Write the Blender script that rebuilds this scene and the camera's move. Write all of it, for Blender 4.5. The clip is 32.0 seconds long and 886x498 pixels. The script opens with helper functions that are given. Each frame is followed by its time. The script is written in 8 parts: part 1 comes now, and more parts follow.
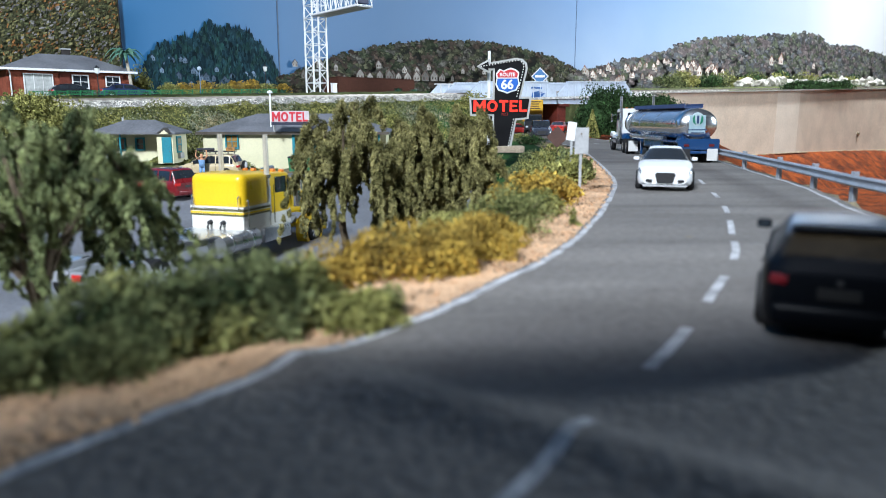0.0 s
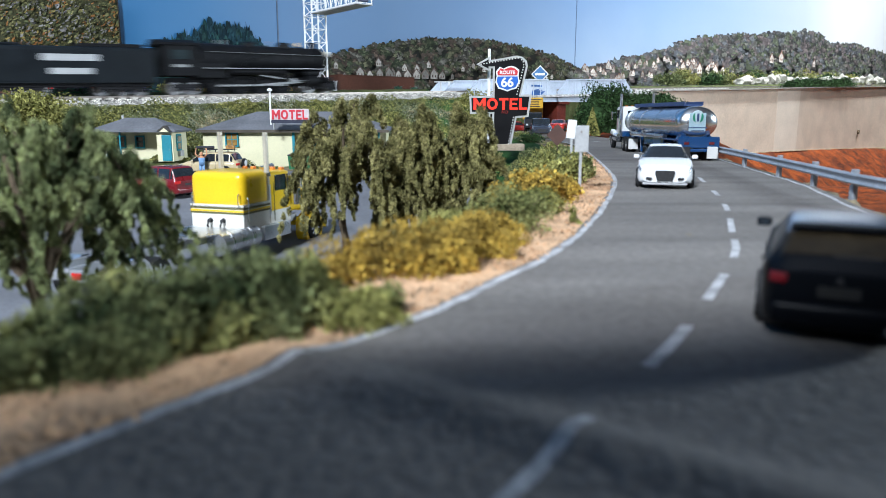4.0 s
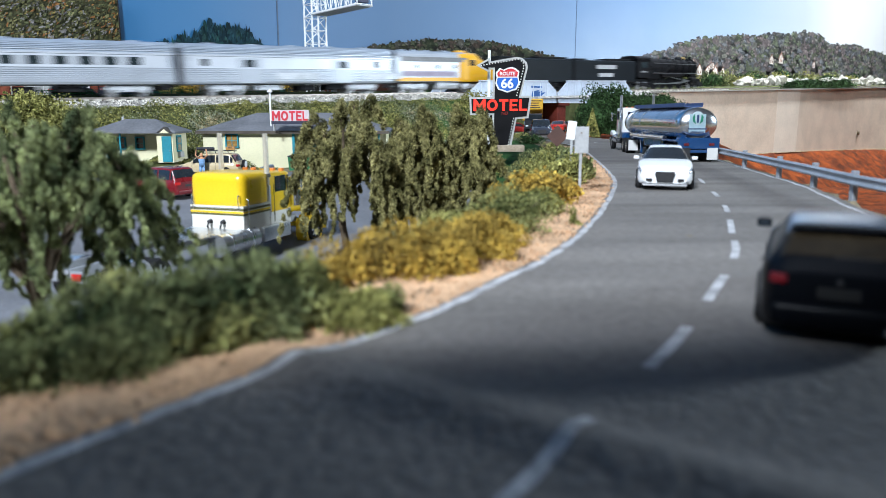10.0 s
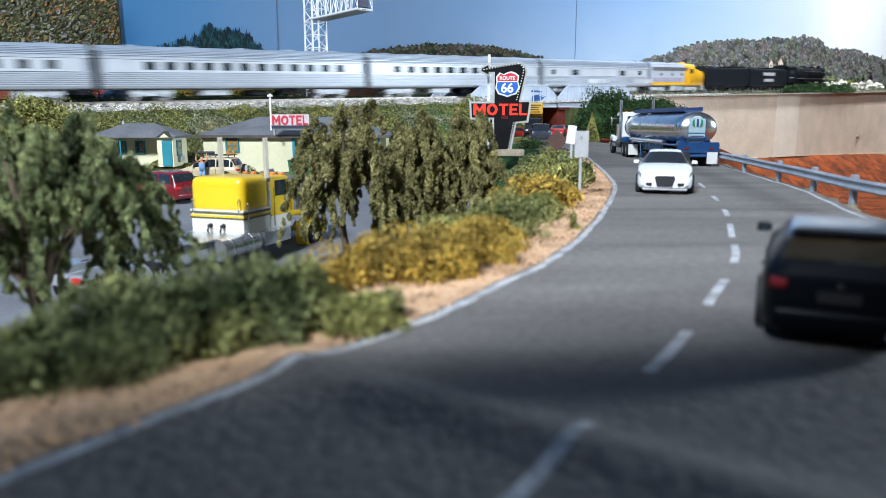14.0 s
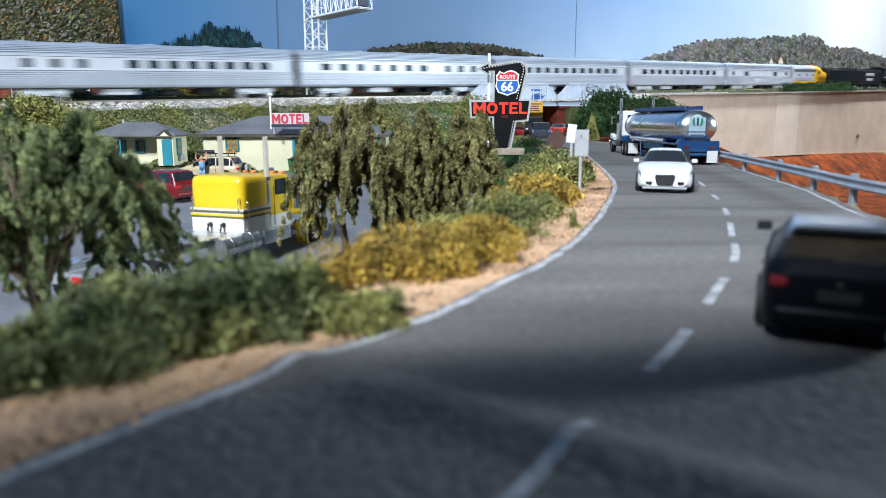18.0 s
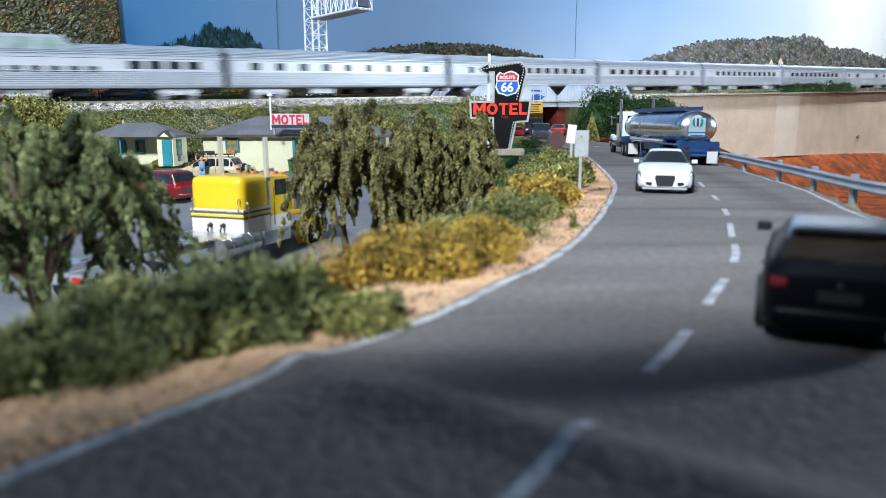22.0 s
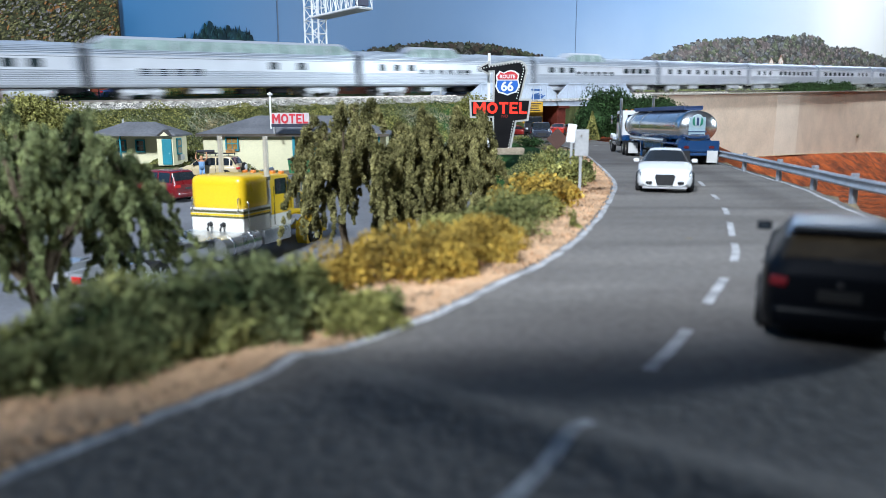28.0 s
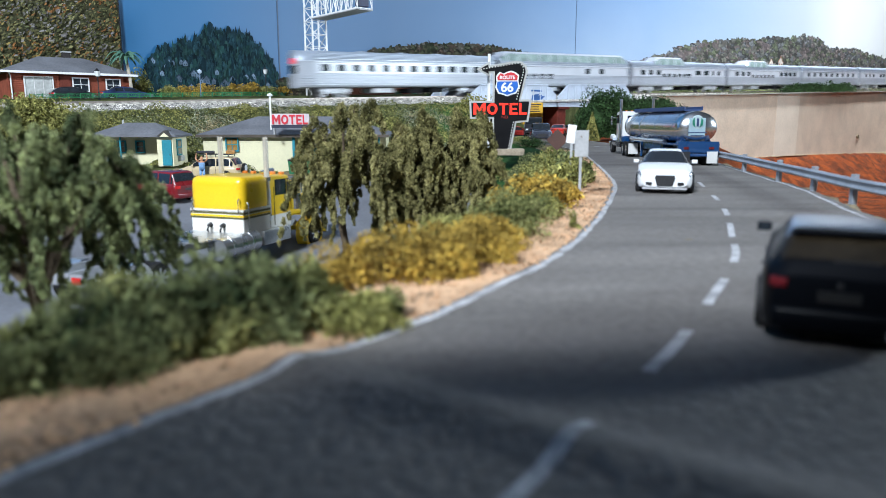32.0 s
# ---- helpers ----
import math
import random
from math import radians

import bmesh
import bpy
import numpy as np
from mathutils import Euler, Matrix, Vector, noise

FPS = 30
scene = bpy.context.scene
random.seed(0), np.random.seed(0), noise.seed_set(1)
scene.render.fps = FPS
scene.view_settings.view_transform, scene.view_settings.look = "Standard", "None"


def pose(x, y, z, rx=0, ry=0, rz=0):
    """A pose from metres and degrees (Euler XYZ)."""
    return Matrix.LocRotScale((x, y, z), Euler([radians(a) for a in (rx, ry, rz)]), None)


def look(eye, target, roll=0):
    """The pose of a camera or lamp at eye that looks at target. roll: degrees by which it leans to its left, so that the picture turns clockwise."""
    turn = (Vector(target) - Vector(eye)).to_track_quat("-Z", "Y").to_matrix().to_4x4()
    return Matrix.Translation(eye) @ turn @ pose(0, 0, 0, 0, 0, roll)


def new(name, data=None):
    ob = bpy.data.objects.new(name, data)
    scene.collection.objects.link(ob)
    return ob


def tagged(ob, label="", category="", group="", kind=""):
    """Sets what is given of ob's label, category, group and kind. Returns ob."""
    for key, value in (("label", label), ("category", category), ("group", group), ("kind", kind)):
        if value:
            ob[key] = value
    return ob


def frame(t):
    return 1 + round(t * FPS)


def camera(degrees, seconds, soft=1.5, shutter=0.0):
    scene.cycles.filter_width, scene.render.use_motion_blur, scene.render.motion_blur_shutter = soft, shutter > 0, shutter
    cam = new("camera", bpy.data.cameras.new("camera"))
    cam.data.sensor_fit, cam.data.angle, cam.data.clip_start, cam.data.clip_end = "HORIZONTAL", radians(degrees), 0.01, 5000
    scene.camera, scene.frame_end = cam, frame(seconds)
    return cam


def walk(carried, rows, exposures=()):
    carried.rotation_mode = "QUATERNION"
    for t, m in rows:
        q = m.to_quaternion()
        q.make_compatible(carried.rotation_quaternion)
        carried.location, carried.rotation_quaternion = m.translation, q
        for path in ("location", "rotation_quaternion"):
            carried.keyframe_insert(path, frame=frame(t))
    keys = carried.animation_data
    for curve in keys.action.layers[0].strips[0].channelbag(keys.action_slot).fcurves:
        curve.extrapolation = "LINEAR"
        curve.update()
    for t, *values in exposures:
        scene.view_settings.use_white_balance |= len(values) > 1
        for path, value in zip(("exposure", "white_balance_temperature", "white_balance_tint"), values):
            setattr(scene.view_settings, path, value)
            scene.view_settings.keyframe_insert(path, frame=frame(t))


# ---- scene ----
cam = camera(64, 32.0, soft=.7, shutter=2.6)
K = 1 / 87  # a model railway: all plans below are in metres of the full-size world

# the lens stands a few centimetres over the model road and nods a little as its stand trembles
EYE = (0.0, 0.0, 2.5 * K)
TILT = 10.87
NOD = ((0, .30), (.5, .48), (1, .17), (1.5, .0), (2, .17), (2.5, .15), (3, .09), (3.5, .15), (4.5, .12), (5.5, .09), (6, .01),
       (6.5, -.05), (7, -.05), (7.5, .01), (8, .17), (8.5, .24), (9, .23), (10, .23), (11, .27), (11.5, .29), (12, .36),
       (12.5, .48), (13, .56), (13.5, .58), (14, .57), (14.5, .49), (16.5, .28), (17, .23), (17.5, .43), (18, .47),
       (19, .52), (19.5, .46), (20, .45), (21, .50), (22, .52), (23, .55), (24, .46), (25, .49), (26.5, .46), (27.5, .42),
       (28, .45), (28.5, .54), (29, .50), (30, .56), (31, .53), (32, .52))
cam.data.dof.use_dof = True
cam.data.dof.focus_distance = 56 * K
cam.data.dof.aperture_fstop = 26.0
walk(cam, [(t, pose(*EYE, 90 - TILT + n)) for t, n in NOD], exposures=[(0, -.06), (10, -.07), (20, -.08), (30, -.12), (32, -.12)])

# ---- light: a closed room with unseen lamps, one of them low at the right ----
ALPHA = 39.13                       # the railway's bearing on the plan
EA = (math.cos(radians(ALPHA)), math.sin(radians(ALPHA)))
NA = (-EA[1], EA[0])
TRACK0 = (0.0, 85.8)


def on_line(s, n=0.0):
    """Plan place s metres along the railway and n metres beyond it."""
    return (TRACK0[0] + s * EA[0] + n * NA[0], TRACK0[1] + s * EA[1] + n * NA[1])


def rail_z(s):
    return 5.66 + 0.0316 * s


def head_z(s):
    """Height of the rail head."""
    return rail_z(s) - .42


world = bpy.data.worlds.new("room_air")
scene.world = world
world.use_nodes = True
world.node_tree.nodes["Background"].inputs[0].default_value = (0.72, 0.82, 1.0, 1)
world.node_tree.nodes["Background"].inputs[1].default_value = 0.015


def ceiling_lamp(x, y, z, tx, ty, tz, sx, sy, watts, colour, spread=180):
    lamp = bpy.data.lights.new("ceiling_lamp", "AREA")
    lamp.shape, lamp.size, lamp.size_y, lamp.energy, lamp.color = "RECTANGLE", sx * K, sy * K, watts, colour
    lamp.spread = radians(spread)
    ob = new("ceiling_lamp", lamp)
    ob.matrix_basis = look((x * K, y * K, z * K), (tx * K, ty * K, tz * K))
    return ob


ceiling_lamp(-58, -92, 100, 4, 45, 0, 26, 16, 81, (.80, .888, 1.0))
lx_, ly_ = on_line(130, -26)
mx_, my_ = on_line(130, 16)
ceiling_lamp(lx_, ly_, 112, mx_, my_, 6, 178, 8, 23, (.84, .905, 1.0), 75)


# unseen weak bluish lamp, low and far right, inferred from the hatchback's long shadow
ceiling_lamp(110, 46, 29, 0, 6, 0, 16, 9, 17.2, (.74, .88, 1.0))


# ---- materials ----
def mat(name, col, rough=.6, metal=0.0, var=.15, scale=1.0, fine=14.0, bump=.15, col2=None, coat=0.0, spec=None, island=0.0, emit=0.0):
    """A surface with broad blotches and fine grain; scale and fine count waves per full-size metre."""
    m = bpy.data.materials.new(name)
    m.use_nodes = True
    nt = m.node_tree
    b = nt.nodes["Principled BSDF"]
    tc = nt.nodes.new("ShaderNodeTexCoord")
    n1, n2 = nt.nodes.new("ShaderNodeTexNoise"), nt.nodes.new("ShaderNodeTexNoise")
    n1.inputs["Scale"].default_value, n2.inputs["Scale"].default_value = scale / K, fine / K
    n1.inputs["Detail"].default_value, n2.inputs["Detail"].default_value = 5, 3
    for n in (n1, n2):
        nt.links.new(tc.outputs["Object"], n.inputs["Vector"])
    c2 = col2 or tuple(c * (1 - var) for c in col)
    c1 = col if col2 else tuple(min(1, c * (1 + var)) for c in col)
    ramp = nt.nodes.new("ShaderNodeMapRange")
    ramp.inputs["From Min"].default_value, ramp.inputs["From Max"].default_value = .35, .65
    nt.links.new(n1.outputs["Fac"], ramp.inputs["Value"])
    mix = nt.nodes.new("ShaderNodeMix")
    mix.data_type = "RGBA"
    mix.inputs["A"].default_value, mix.inputs["B"].default_value = (*c2, 1), (*c1, 1)
    nt.links.new(ramp.outputs["Result"], mix.inputs["Factor"])
    grain = nt.nodes.new("ShaderNodeMapRange")
    grain.inputs["From Min"].default_value, grain.inputs["From Max"].default_value = .3, .7
    grain.inputs["To Min"].default_value, grain.inputs["To Max"].default_value = 1 - var * .8, 1 + var * .8
    nt.links.new(n2.outputs["Fac"], grain.inputs["Value"])
    hsv = nt.nodes.new("ShaderNodeHueSaturation")
    nt.links.new(mix.outputs["Result"], hsv.inputs["Color"])
    value = grain.outputs["Result"]
    if island:
        geo = nt.nodes.new("ShaderNodeNewGeometry")
        isl = nt.nodes.new("ShaderNodeMapRange")
        isl.inputs["To Min"].default_value, isl.inputs["To Max"].default_value = 1 - island, 1 + island
        nt.links.new(geo.outputs["Random Per Island"], isl.inputs["Value"])
        mul = nt.nodes.new("ShaderNodeMath")
        mul.operation = "MULTIPLY"
        nt.links.new(value, mul.inputs[0])
        nt.links.new(isl.outputs["Result"], mul.inputs[1])
        value = mul.outputs[0]
    nt.links.new(value, hsv.inputs["Value"])
    nt.links.new(hsv.outputs["Color"], b.inputs["Base Color"])
    rr = nt.nodes.new("ShaderNodeMapRange")
    rr.inputs["To Min"].default_value, rr.inputs["To Max"].default_value = max(0.02, rough - .12), min(1, rough + .12)
    nt.links.new(n1.outputs["Fac"], rr.inputs["Value"])
    nt.links.new(rr.outputs["Result"], b.inputs["Roughness"])
    b.inputs["Metallic"].default_value = metal
    b.inputs["Coat Weight"].default_value = coat
    b.inputs["Coat Roughness"].default_value = .08
    b.inputs["Specular IOR Level"].default_value = spec if spec is not None else (.5 if rough < .7 else .15)
    if bump:
        bp = nt.nodes.new("ShaderNodeBump")
        bp.inputs["Strength"].default_value, bp.inputs["Distance"].default_value = bump, .06 * K
        nt.links.new(n2.outputs["Fac"], bp.inputs["Height"])
        nt.links.new(bp.outputs["Normal"], b.inputs["Normal"])
    if emit:
        b.inputs["Emission Color"].default_value = (*col, 1)
        b.inputs["Emission Strength"].default_value = emit
    return m


ASPHALT = mat("asphalt", (.155, .143, .133), .82, 0, .2, .28, 7, .6, spec=.2)
# faint bands across the lanes
_nt = ASPHALT.node_tree
_band = _nt.nodes.new("ShaderNodeMapping")
_band.inputs["Scale"].default_value = (.35, 2.2, 1)
_nt.links.new([n for n in _nt.nodes if n.type == "TEX_COORD"][0].outputs["Object"], _band.inputs["Vector"])
_nt.links.new(_band.outputs["Vector"], [n for n in _nt.nodes if n.type == "TEX_NOISE"][0].inputs["Vector"])
LOT = mat("old_asphalt", (.16, .165, .18), .8, 0, .14, .3, 8, .3)
SAND = mat("sandy_soil", (.58, .37, .225), .95, 0, .22, 1.2, 12, .7)
EARTH = mat("brown_earth", (.20, .16, .10), .95, 0, .3, .6, 6, .8)
LAWN = mat("lawn_green", (.03, .085, .022), .95, 0, .3, .5, 9, .9)
GRASS = mat("olive_turf", (.075, .085, .032), .95, 0, .3, .5, 9, .9)
CLAY = mat("orange_clay", (.235, .052, .011), .9, 0, .4, .5, 3.2, 1.8, col2=(.06, .015, .006))
LINE = mat("road_paint", (.40, .40, .41), .7, 0, .3, 2.5, 14, .2)
TANWALL = mat("tan_board", (.56, .455, .35), .6, 0, .10, .25, 4, .2)
BALLAST = mat("ballast_stone", (.46, .445, .42), .9, 0, .35, 2, 8, .6, island=.7)
STEEL = mat("rail_steel", (.30, .26, .23), .45, .7, .2, 2, 12, .1)
WHITE = mat("white_paint", (.80, .80, .80), .45, 0, .05, 1, 9, .05)
GREYP = mat("grey_paint", (.42, .43, .44), .5, 0, .1, 1, 9, .08)
BLACK = mat("black_paint", (.012, .012, .014), .45, 0, .3, 1, 9, .08)
RUBBER = mat("tyre_rubber", (.018, .018, .019), .8, 0, .3, 2, 12, .2)
CHROME = mat("chrome", (.78, .80, .83), .16, .95, .06, 1, 9, .03)
GLASSD = mat("dark_glass", (.018, .024, .03), .08, 0, .2, 1, 6, 0, coat=.5)
ROOFGREY = mat("grey_roof", (.155, .16, .175), .85, 0, .15, .5, 6, .4)
CREAM = mat("cream_siding", (.72, .68, .46), .7, 0, .06, .4, 9, .1)
TEAL = mat("teal_paint", (.01, .22, .28), .5, 0, .12, 1, 9, .1)
BRICK = mat("red_brick", (.27, .075, .045), .85, 0, .2, 1.2, 10, .4)
BARK = mat("bark", (.10, .075, .05), .95, 0, .3, 3, 14, .8)


# ---- mesh helpers ----
def thing(name, x, y, z, rz=0, label="", category="", group="", kind="", rx=0, ry=0):
    ob = new(name)
    ob.empty_display_size = .01
    ob.matrix_basis = pose(x * K, y * K, z * K, rx, ry, rz)
    return tagged(ob, label, category, group, kind)


def part(name, bm, material, parent=None, label="", smooth=False, kind=""):
    """Link a bmesh, drawn in full-size metres, as one mesh object under a thing or a part."""
    me = bpy.data.meshes.new(name)
    bmesh.ops.recalc_face_normals(bm, faces=bm.faces)
    bm.transform(Matrix.Scale(K, 4))
    bm.to_mesh(me)
    bm.free()
    me.materials.append(material)
    if smooth:
        me.polygons.foreach_set("use_smooth", [True] * len(me.polygons))
        if smooth != "all":
            me.set_sharp_from_angle(angle=radians(38))
    ob = new(name, me)
    ob.parent = parent
    return tagged(ob, label, kind=kind)


def again(ob, m, parent=None):
    """Another piece on the same mesh, at the pose m, under the same parent."""
    o = new(ob.name.split(".")[0], ob.data)
    o.parent = parent or ob.parent
    o.matrix_basis = m
    return o


def raw(name, verts, faces, material, parent=None, label="", kind="", smooth=False):
    me = bpy.data.meshes.new(name)
    me.from_pydata((np.asarray(verts, dtype=float) * K).tolist(), [], faces if isinstance(faces, list) else faces.tolist())
    me.materials.append(material)
    if smooth:
        me.polygons.foreach_set("use_smooth", [True] * len(me.polygons))
    ob = new(name, me)
    ob.parent = parent
    return tagged(ob, label, kind=kind)


def P(x, y, z, rz=0, rx=0, ry=0):
    return pose(x * K, y * K, z * K, rx, ry, rz)


def box(bm, cx, cy, cz, sx, sy, sz, bev=0.0, rot=None, seg=2):
    r = bmesh.ops.create_cube(bm, size=1)
    m = Matrix.Translation((cx, cy, cz)) @ (rot or Matrix.Identity(4)) @ Matrix.Diagonal((sx, sy, sz, 1))
    bmesh.ops.transform(bm, matrix=m, verts=r["verts"])
    if bev:
        edges = list({e for v in r["verts"] for e in v.link_edges})
        bmesh.ops.bevel(bm, geom=edges, offset=bev, segments=seg, profile=.6, affect="EDGES")
    return bm


def B(*a, **k):
    return box(bmesh.new(), *a, **k)


def cyl(bm, p0, p1, r0, r1=None, n=12, caps=True):
    r1 = r0 if r1 is None else r1
    p0, p1 = Vector(p0), Vector(p1)
    q = (p1 - p0).to_track_quat("Z", "Y")
    rings = []
    for p, r in ((p0, r0), (p1, r1)):
        rings.append([bm.verts.new(p + q @ Vector((r * math.cos(2 * math.pi * i / n), r * math.sin(2 * math.pi * i / n), 0))) for i in range(n)])
    for i in range(n):
        bm.faces.new((rings[0][i], rings[0][(i + 1) % n], rings[1][(i + 1) % n], rings[1][i]))
    if caps:
        bm.faces.new(rings[0][::-1])
        bm.faces.new(rings[1])
    return bm


def C(*a, **k):
    return cyl(bmesh.new(), *a, **k)


def loft(bm, rings, caps=True, close=True):
    vs = [[bm.verts.new(p) for p in ring] for ring in rings]
    n = len(vs[0])
    for a, b in zip(vs, vs[1:]):
        for i in range(n if close else n - 1):
            bm.faces.new((a[i], a[(i + 1) % n], b[(i + 1) % n], b[i]))
    if caps:
        bm.faces.new(vs[0][::-1])
        bm.faces.new(vs[-1])
    return bm


def lathe(bm, prof, axis="Y", n=20, at=(0, 0, 0)):
    """Turn (radius, height) pairs about an axis."""
    rings = []
    for r, h in prof:
        ring = []
        for i in range(n):
            a = 2 * math.pi * i / n
            c, s = r * math.cos(a), r * math.sin(a)
            p = {"X": (h, c, s), "Y": (c, h, s), "Z": (c, s, h)}[axis]
            ring.append((p[0] + at[0], p[1] + at[1], p[2] + at[2]))
        rings.append(ring)
    return loft(bm, rings)


def prism(bm, poly, y0, y1):
    """A flat outline in (x, z), given thickness from y0 to y1."""
    a = [bm.verts.new((x, y0, z)) for x, z in poly]
    b = [bm.verts.new((x, y1, z)) for x, z in poly]
    bm.faces.new(a)
    bm.faces.new(b[::-1])
    for i in range(len(poly)):
        bm.faces.new((a[i], b[i], b[(i + 1) % len(poly)], a[(i + 1) % len(poly)]))
    return bm


def tube(bm, pts, r, n=8):
    pts = [Vector(p) for p in pts]
    rings = []
    for i, p in enumerate(pts):
        d = (pts[min(i + 1, len(pts) - 1)] - pts[max(i - 1, 0)]).normalized()
        q = d.to_track_quat("Z", "Y")
        rr = r[i] if isinstance(r, (list, tuple)) else r
        rings.append([p + q @ Vector((rr * math.cos(2 * math.pi * k / n), rr * math.sin(2 * math.pi * k / n), 0)) for k in range(n)])
    return loft(bm, rings)


def lettering(name, words, size, material, parent, m, depth=.02, label="", bold=0.0, align="CENTER", width=None):
    cu = bpy.data.curves.new(name, "FONT")
    cu.body, cu.size, cu.extrude, cu.align_x, cu.align_y, cu.offset = words, size * K, depth * K, align, "CENTER", bold * K
    tmp = bpy.data.objects.new(name, cu)
    scene.collection.objects.link(tmp)
    dg = bpy.context.evaluated_depsgraph_get()
    me = bpy.data.meshes.new_from_object(tmp.evaluated_get(dg))
    bpy.data.objects.remove(tmp)
    me.materials.clear()
    me.materials.append(material)
    if width:
        xs = [v.co.x for v in me.vertices]
        me.transform(Matrix.Diagonal((width * K / (max(xs) - min(xs)), 1, 1, 1)))
    ob = new(name, me)
    ob.parent = parent
    ob.matrix_basis = m
    return tagged(ob, label)


def curve_through(pts, step):
    """Points of a smooth line through plan points, about step metres apart."""
    pts = [np.array(p, dtype=float) for p in pts]
    out = []
    for i in range(len(pts) - 1):
        p0, p1, p2, p3 = pts[max(i - 1, 0)], pts[i], pts[i + 1], pts[min(i + 2, len(pts) - 1)]
        n = max(2, int(np.linalg.norm(p2 - p1) / step))
        for k in range(n):
            t = k / n
            out.append(.5 * ((2 * p1) + (p2 - p0) * t + (2 * p0 - 5 * p1 + 4 * p2 - p3) * t * t + (3 * p1 - p0 - 3 * p2 + p3) * t ** 3))
    out.append(pts[-1])
    return np.array(out)


RNG = np.random.default_rng(7)


def leaves(centres, size, flat=1.0, spread=.35, rng=RNG):
    """Small bent leaf flakes, two triangles each, at the centres: verts and faces."""
    n = len(centres)
    a = rng.normal(size=(n, 3))
    a /= np.linalg.norm(a, axis=1)[:, None] + 1e-9
    b = rng.normal(size=(n, 3))
    b -= (a * b).sum(1)[:, None] * a
    b /= np.linalg.norm(b, axis=1)[:, None] + 1e-9
    w = np.cross(a, b)
    l = size * (1 + spread * rng.normal(size=n)).clip(.4, 2)[:, None]
    v = np.stack([centres - a * l, centres + b * l * .6 * flat + w * l * .25, centres + a * l, centres - b * l * .6 * flat + w * l * .25], 1)
    v = v.reshape(-1, 3)
    i = np.arange(n) * 4
    f = np.concatenate([np.stack([i, i + 1, i + 2], 1), np.stack([i, i + 2, i + 3], 1)])
    return v, f


def clump_points(n, cx, cy, cz, rx, ry, rz, lumps=9, rng=RNG, fill=.35, squash=True):
    """Points over a lumpy mound: lumps of uneven size set on an ellipsoid."""
    c = rng.normal(size=(lumps, 3))
    c /= np.linalg.norm(c, axis=1)[:, None]
    if squash:
        c[:, 2] = np.abs(c[:, 2])
    c *= rng.uniform(.35, .75, size=(lumps, 1))
    r = rng.uniform(.30, .52, size=lumps)
    which = rng.integers(0, lumps, size=n)
    d = rng.normal(size=(n, 3))
    d /= np.linalg.norm(d, axis=1)[:, None]
    d *= (rng.uniform(fill, 1.12, size=n) ** .5)[:, None]
    p = c[which] + d * r[which][:, None]
    p = p * np.array([rx, ry, rz]) + np.array([cx, cy, cz])
    if squash:
        p = p[p[:, 2] > cz - .06]
    return p


# ---- the large setting ----
LEFT_EDGE = [(-6.2, -3), (-5.0, 1.5), (-3.2, 4.7), (-1.7, 6.9), (-.4, 8.65), (1.6, 12.2), (2.8, 15), (4.4, 19.8), (6.3, 26.6), (7.3, 32), (8.2, 38), (9.6, 48), (10.6, 56), (10.8, 66), (9.6, 80), (8.5, 100), (8, 140)]
CENTRE = [(-3.0, -3), (-1.4, 1.5), (.5, 4.4), (2.05, 6.75), (2.95, 8.2), (5.15, 12.3), (6.2, 15), (7.9, 19.8), (9.8, 26.6), (11, 32), (12, 38), (13.2, 48), (14.2, 56), (14.4, 66), (13.4, 80), (12.5, 100), (12, 140)]
RIGHT_EDGE = [(2.5, -3), (4.0, 1.5), (5.6, 4.4), (7.0, 7.0), (8.0, 9.0), (9.6, 13), (10.6, 16), (11.6, 19.8), (13.2, 25.5), (14.0, 30), (15.1, 36), (16.8, 46), (18.0, 56), (18.4, 66), (17.6, 80), (16.8, 100), (16, 140)]
le, ce, re_ = (curve_through(p, .6) for p in (LEFT_EDGE, CENTRE, RIGHT_EDGE))


def edge_x(edge, y):
    return np.interp(y, edge[:, 1], edge[:, 0])


def smoothstep(a, b, x):
    t = np.clip((x - a) / (b - a), 0, 1)
    return t * t * (3 - 2 * t)


def lot_z(y):
    return -2.86 + 1.1 * smoothstep(26, 48, np.asarray(y, float))


BRIDGE = (3.5, 37.0)


def road_z(x, y):
    """The road sheet is warped: a low ridge runs slantwise over it, and it is never quite flat."""
    x, y = np.asarray(x, float), np.asarray(y, float)
    across = (x + 1.7) * .587 + (y - 7.1) * .81
    return .02 + .11 * np.exp(-(across / .32) ** 2) * smoothstep(-3.4, -1.2, x) * (1 - smoothstep(3.2, 5.0, x)) + .012 * np.sin(1.9 * y + .4 * x) * smoothstep(7, 10, y) * (1 - smoothstep(26, 40, y))


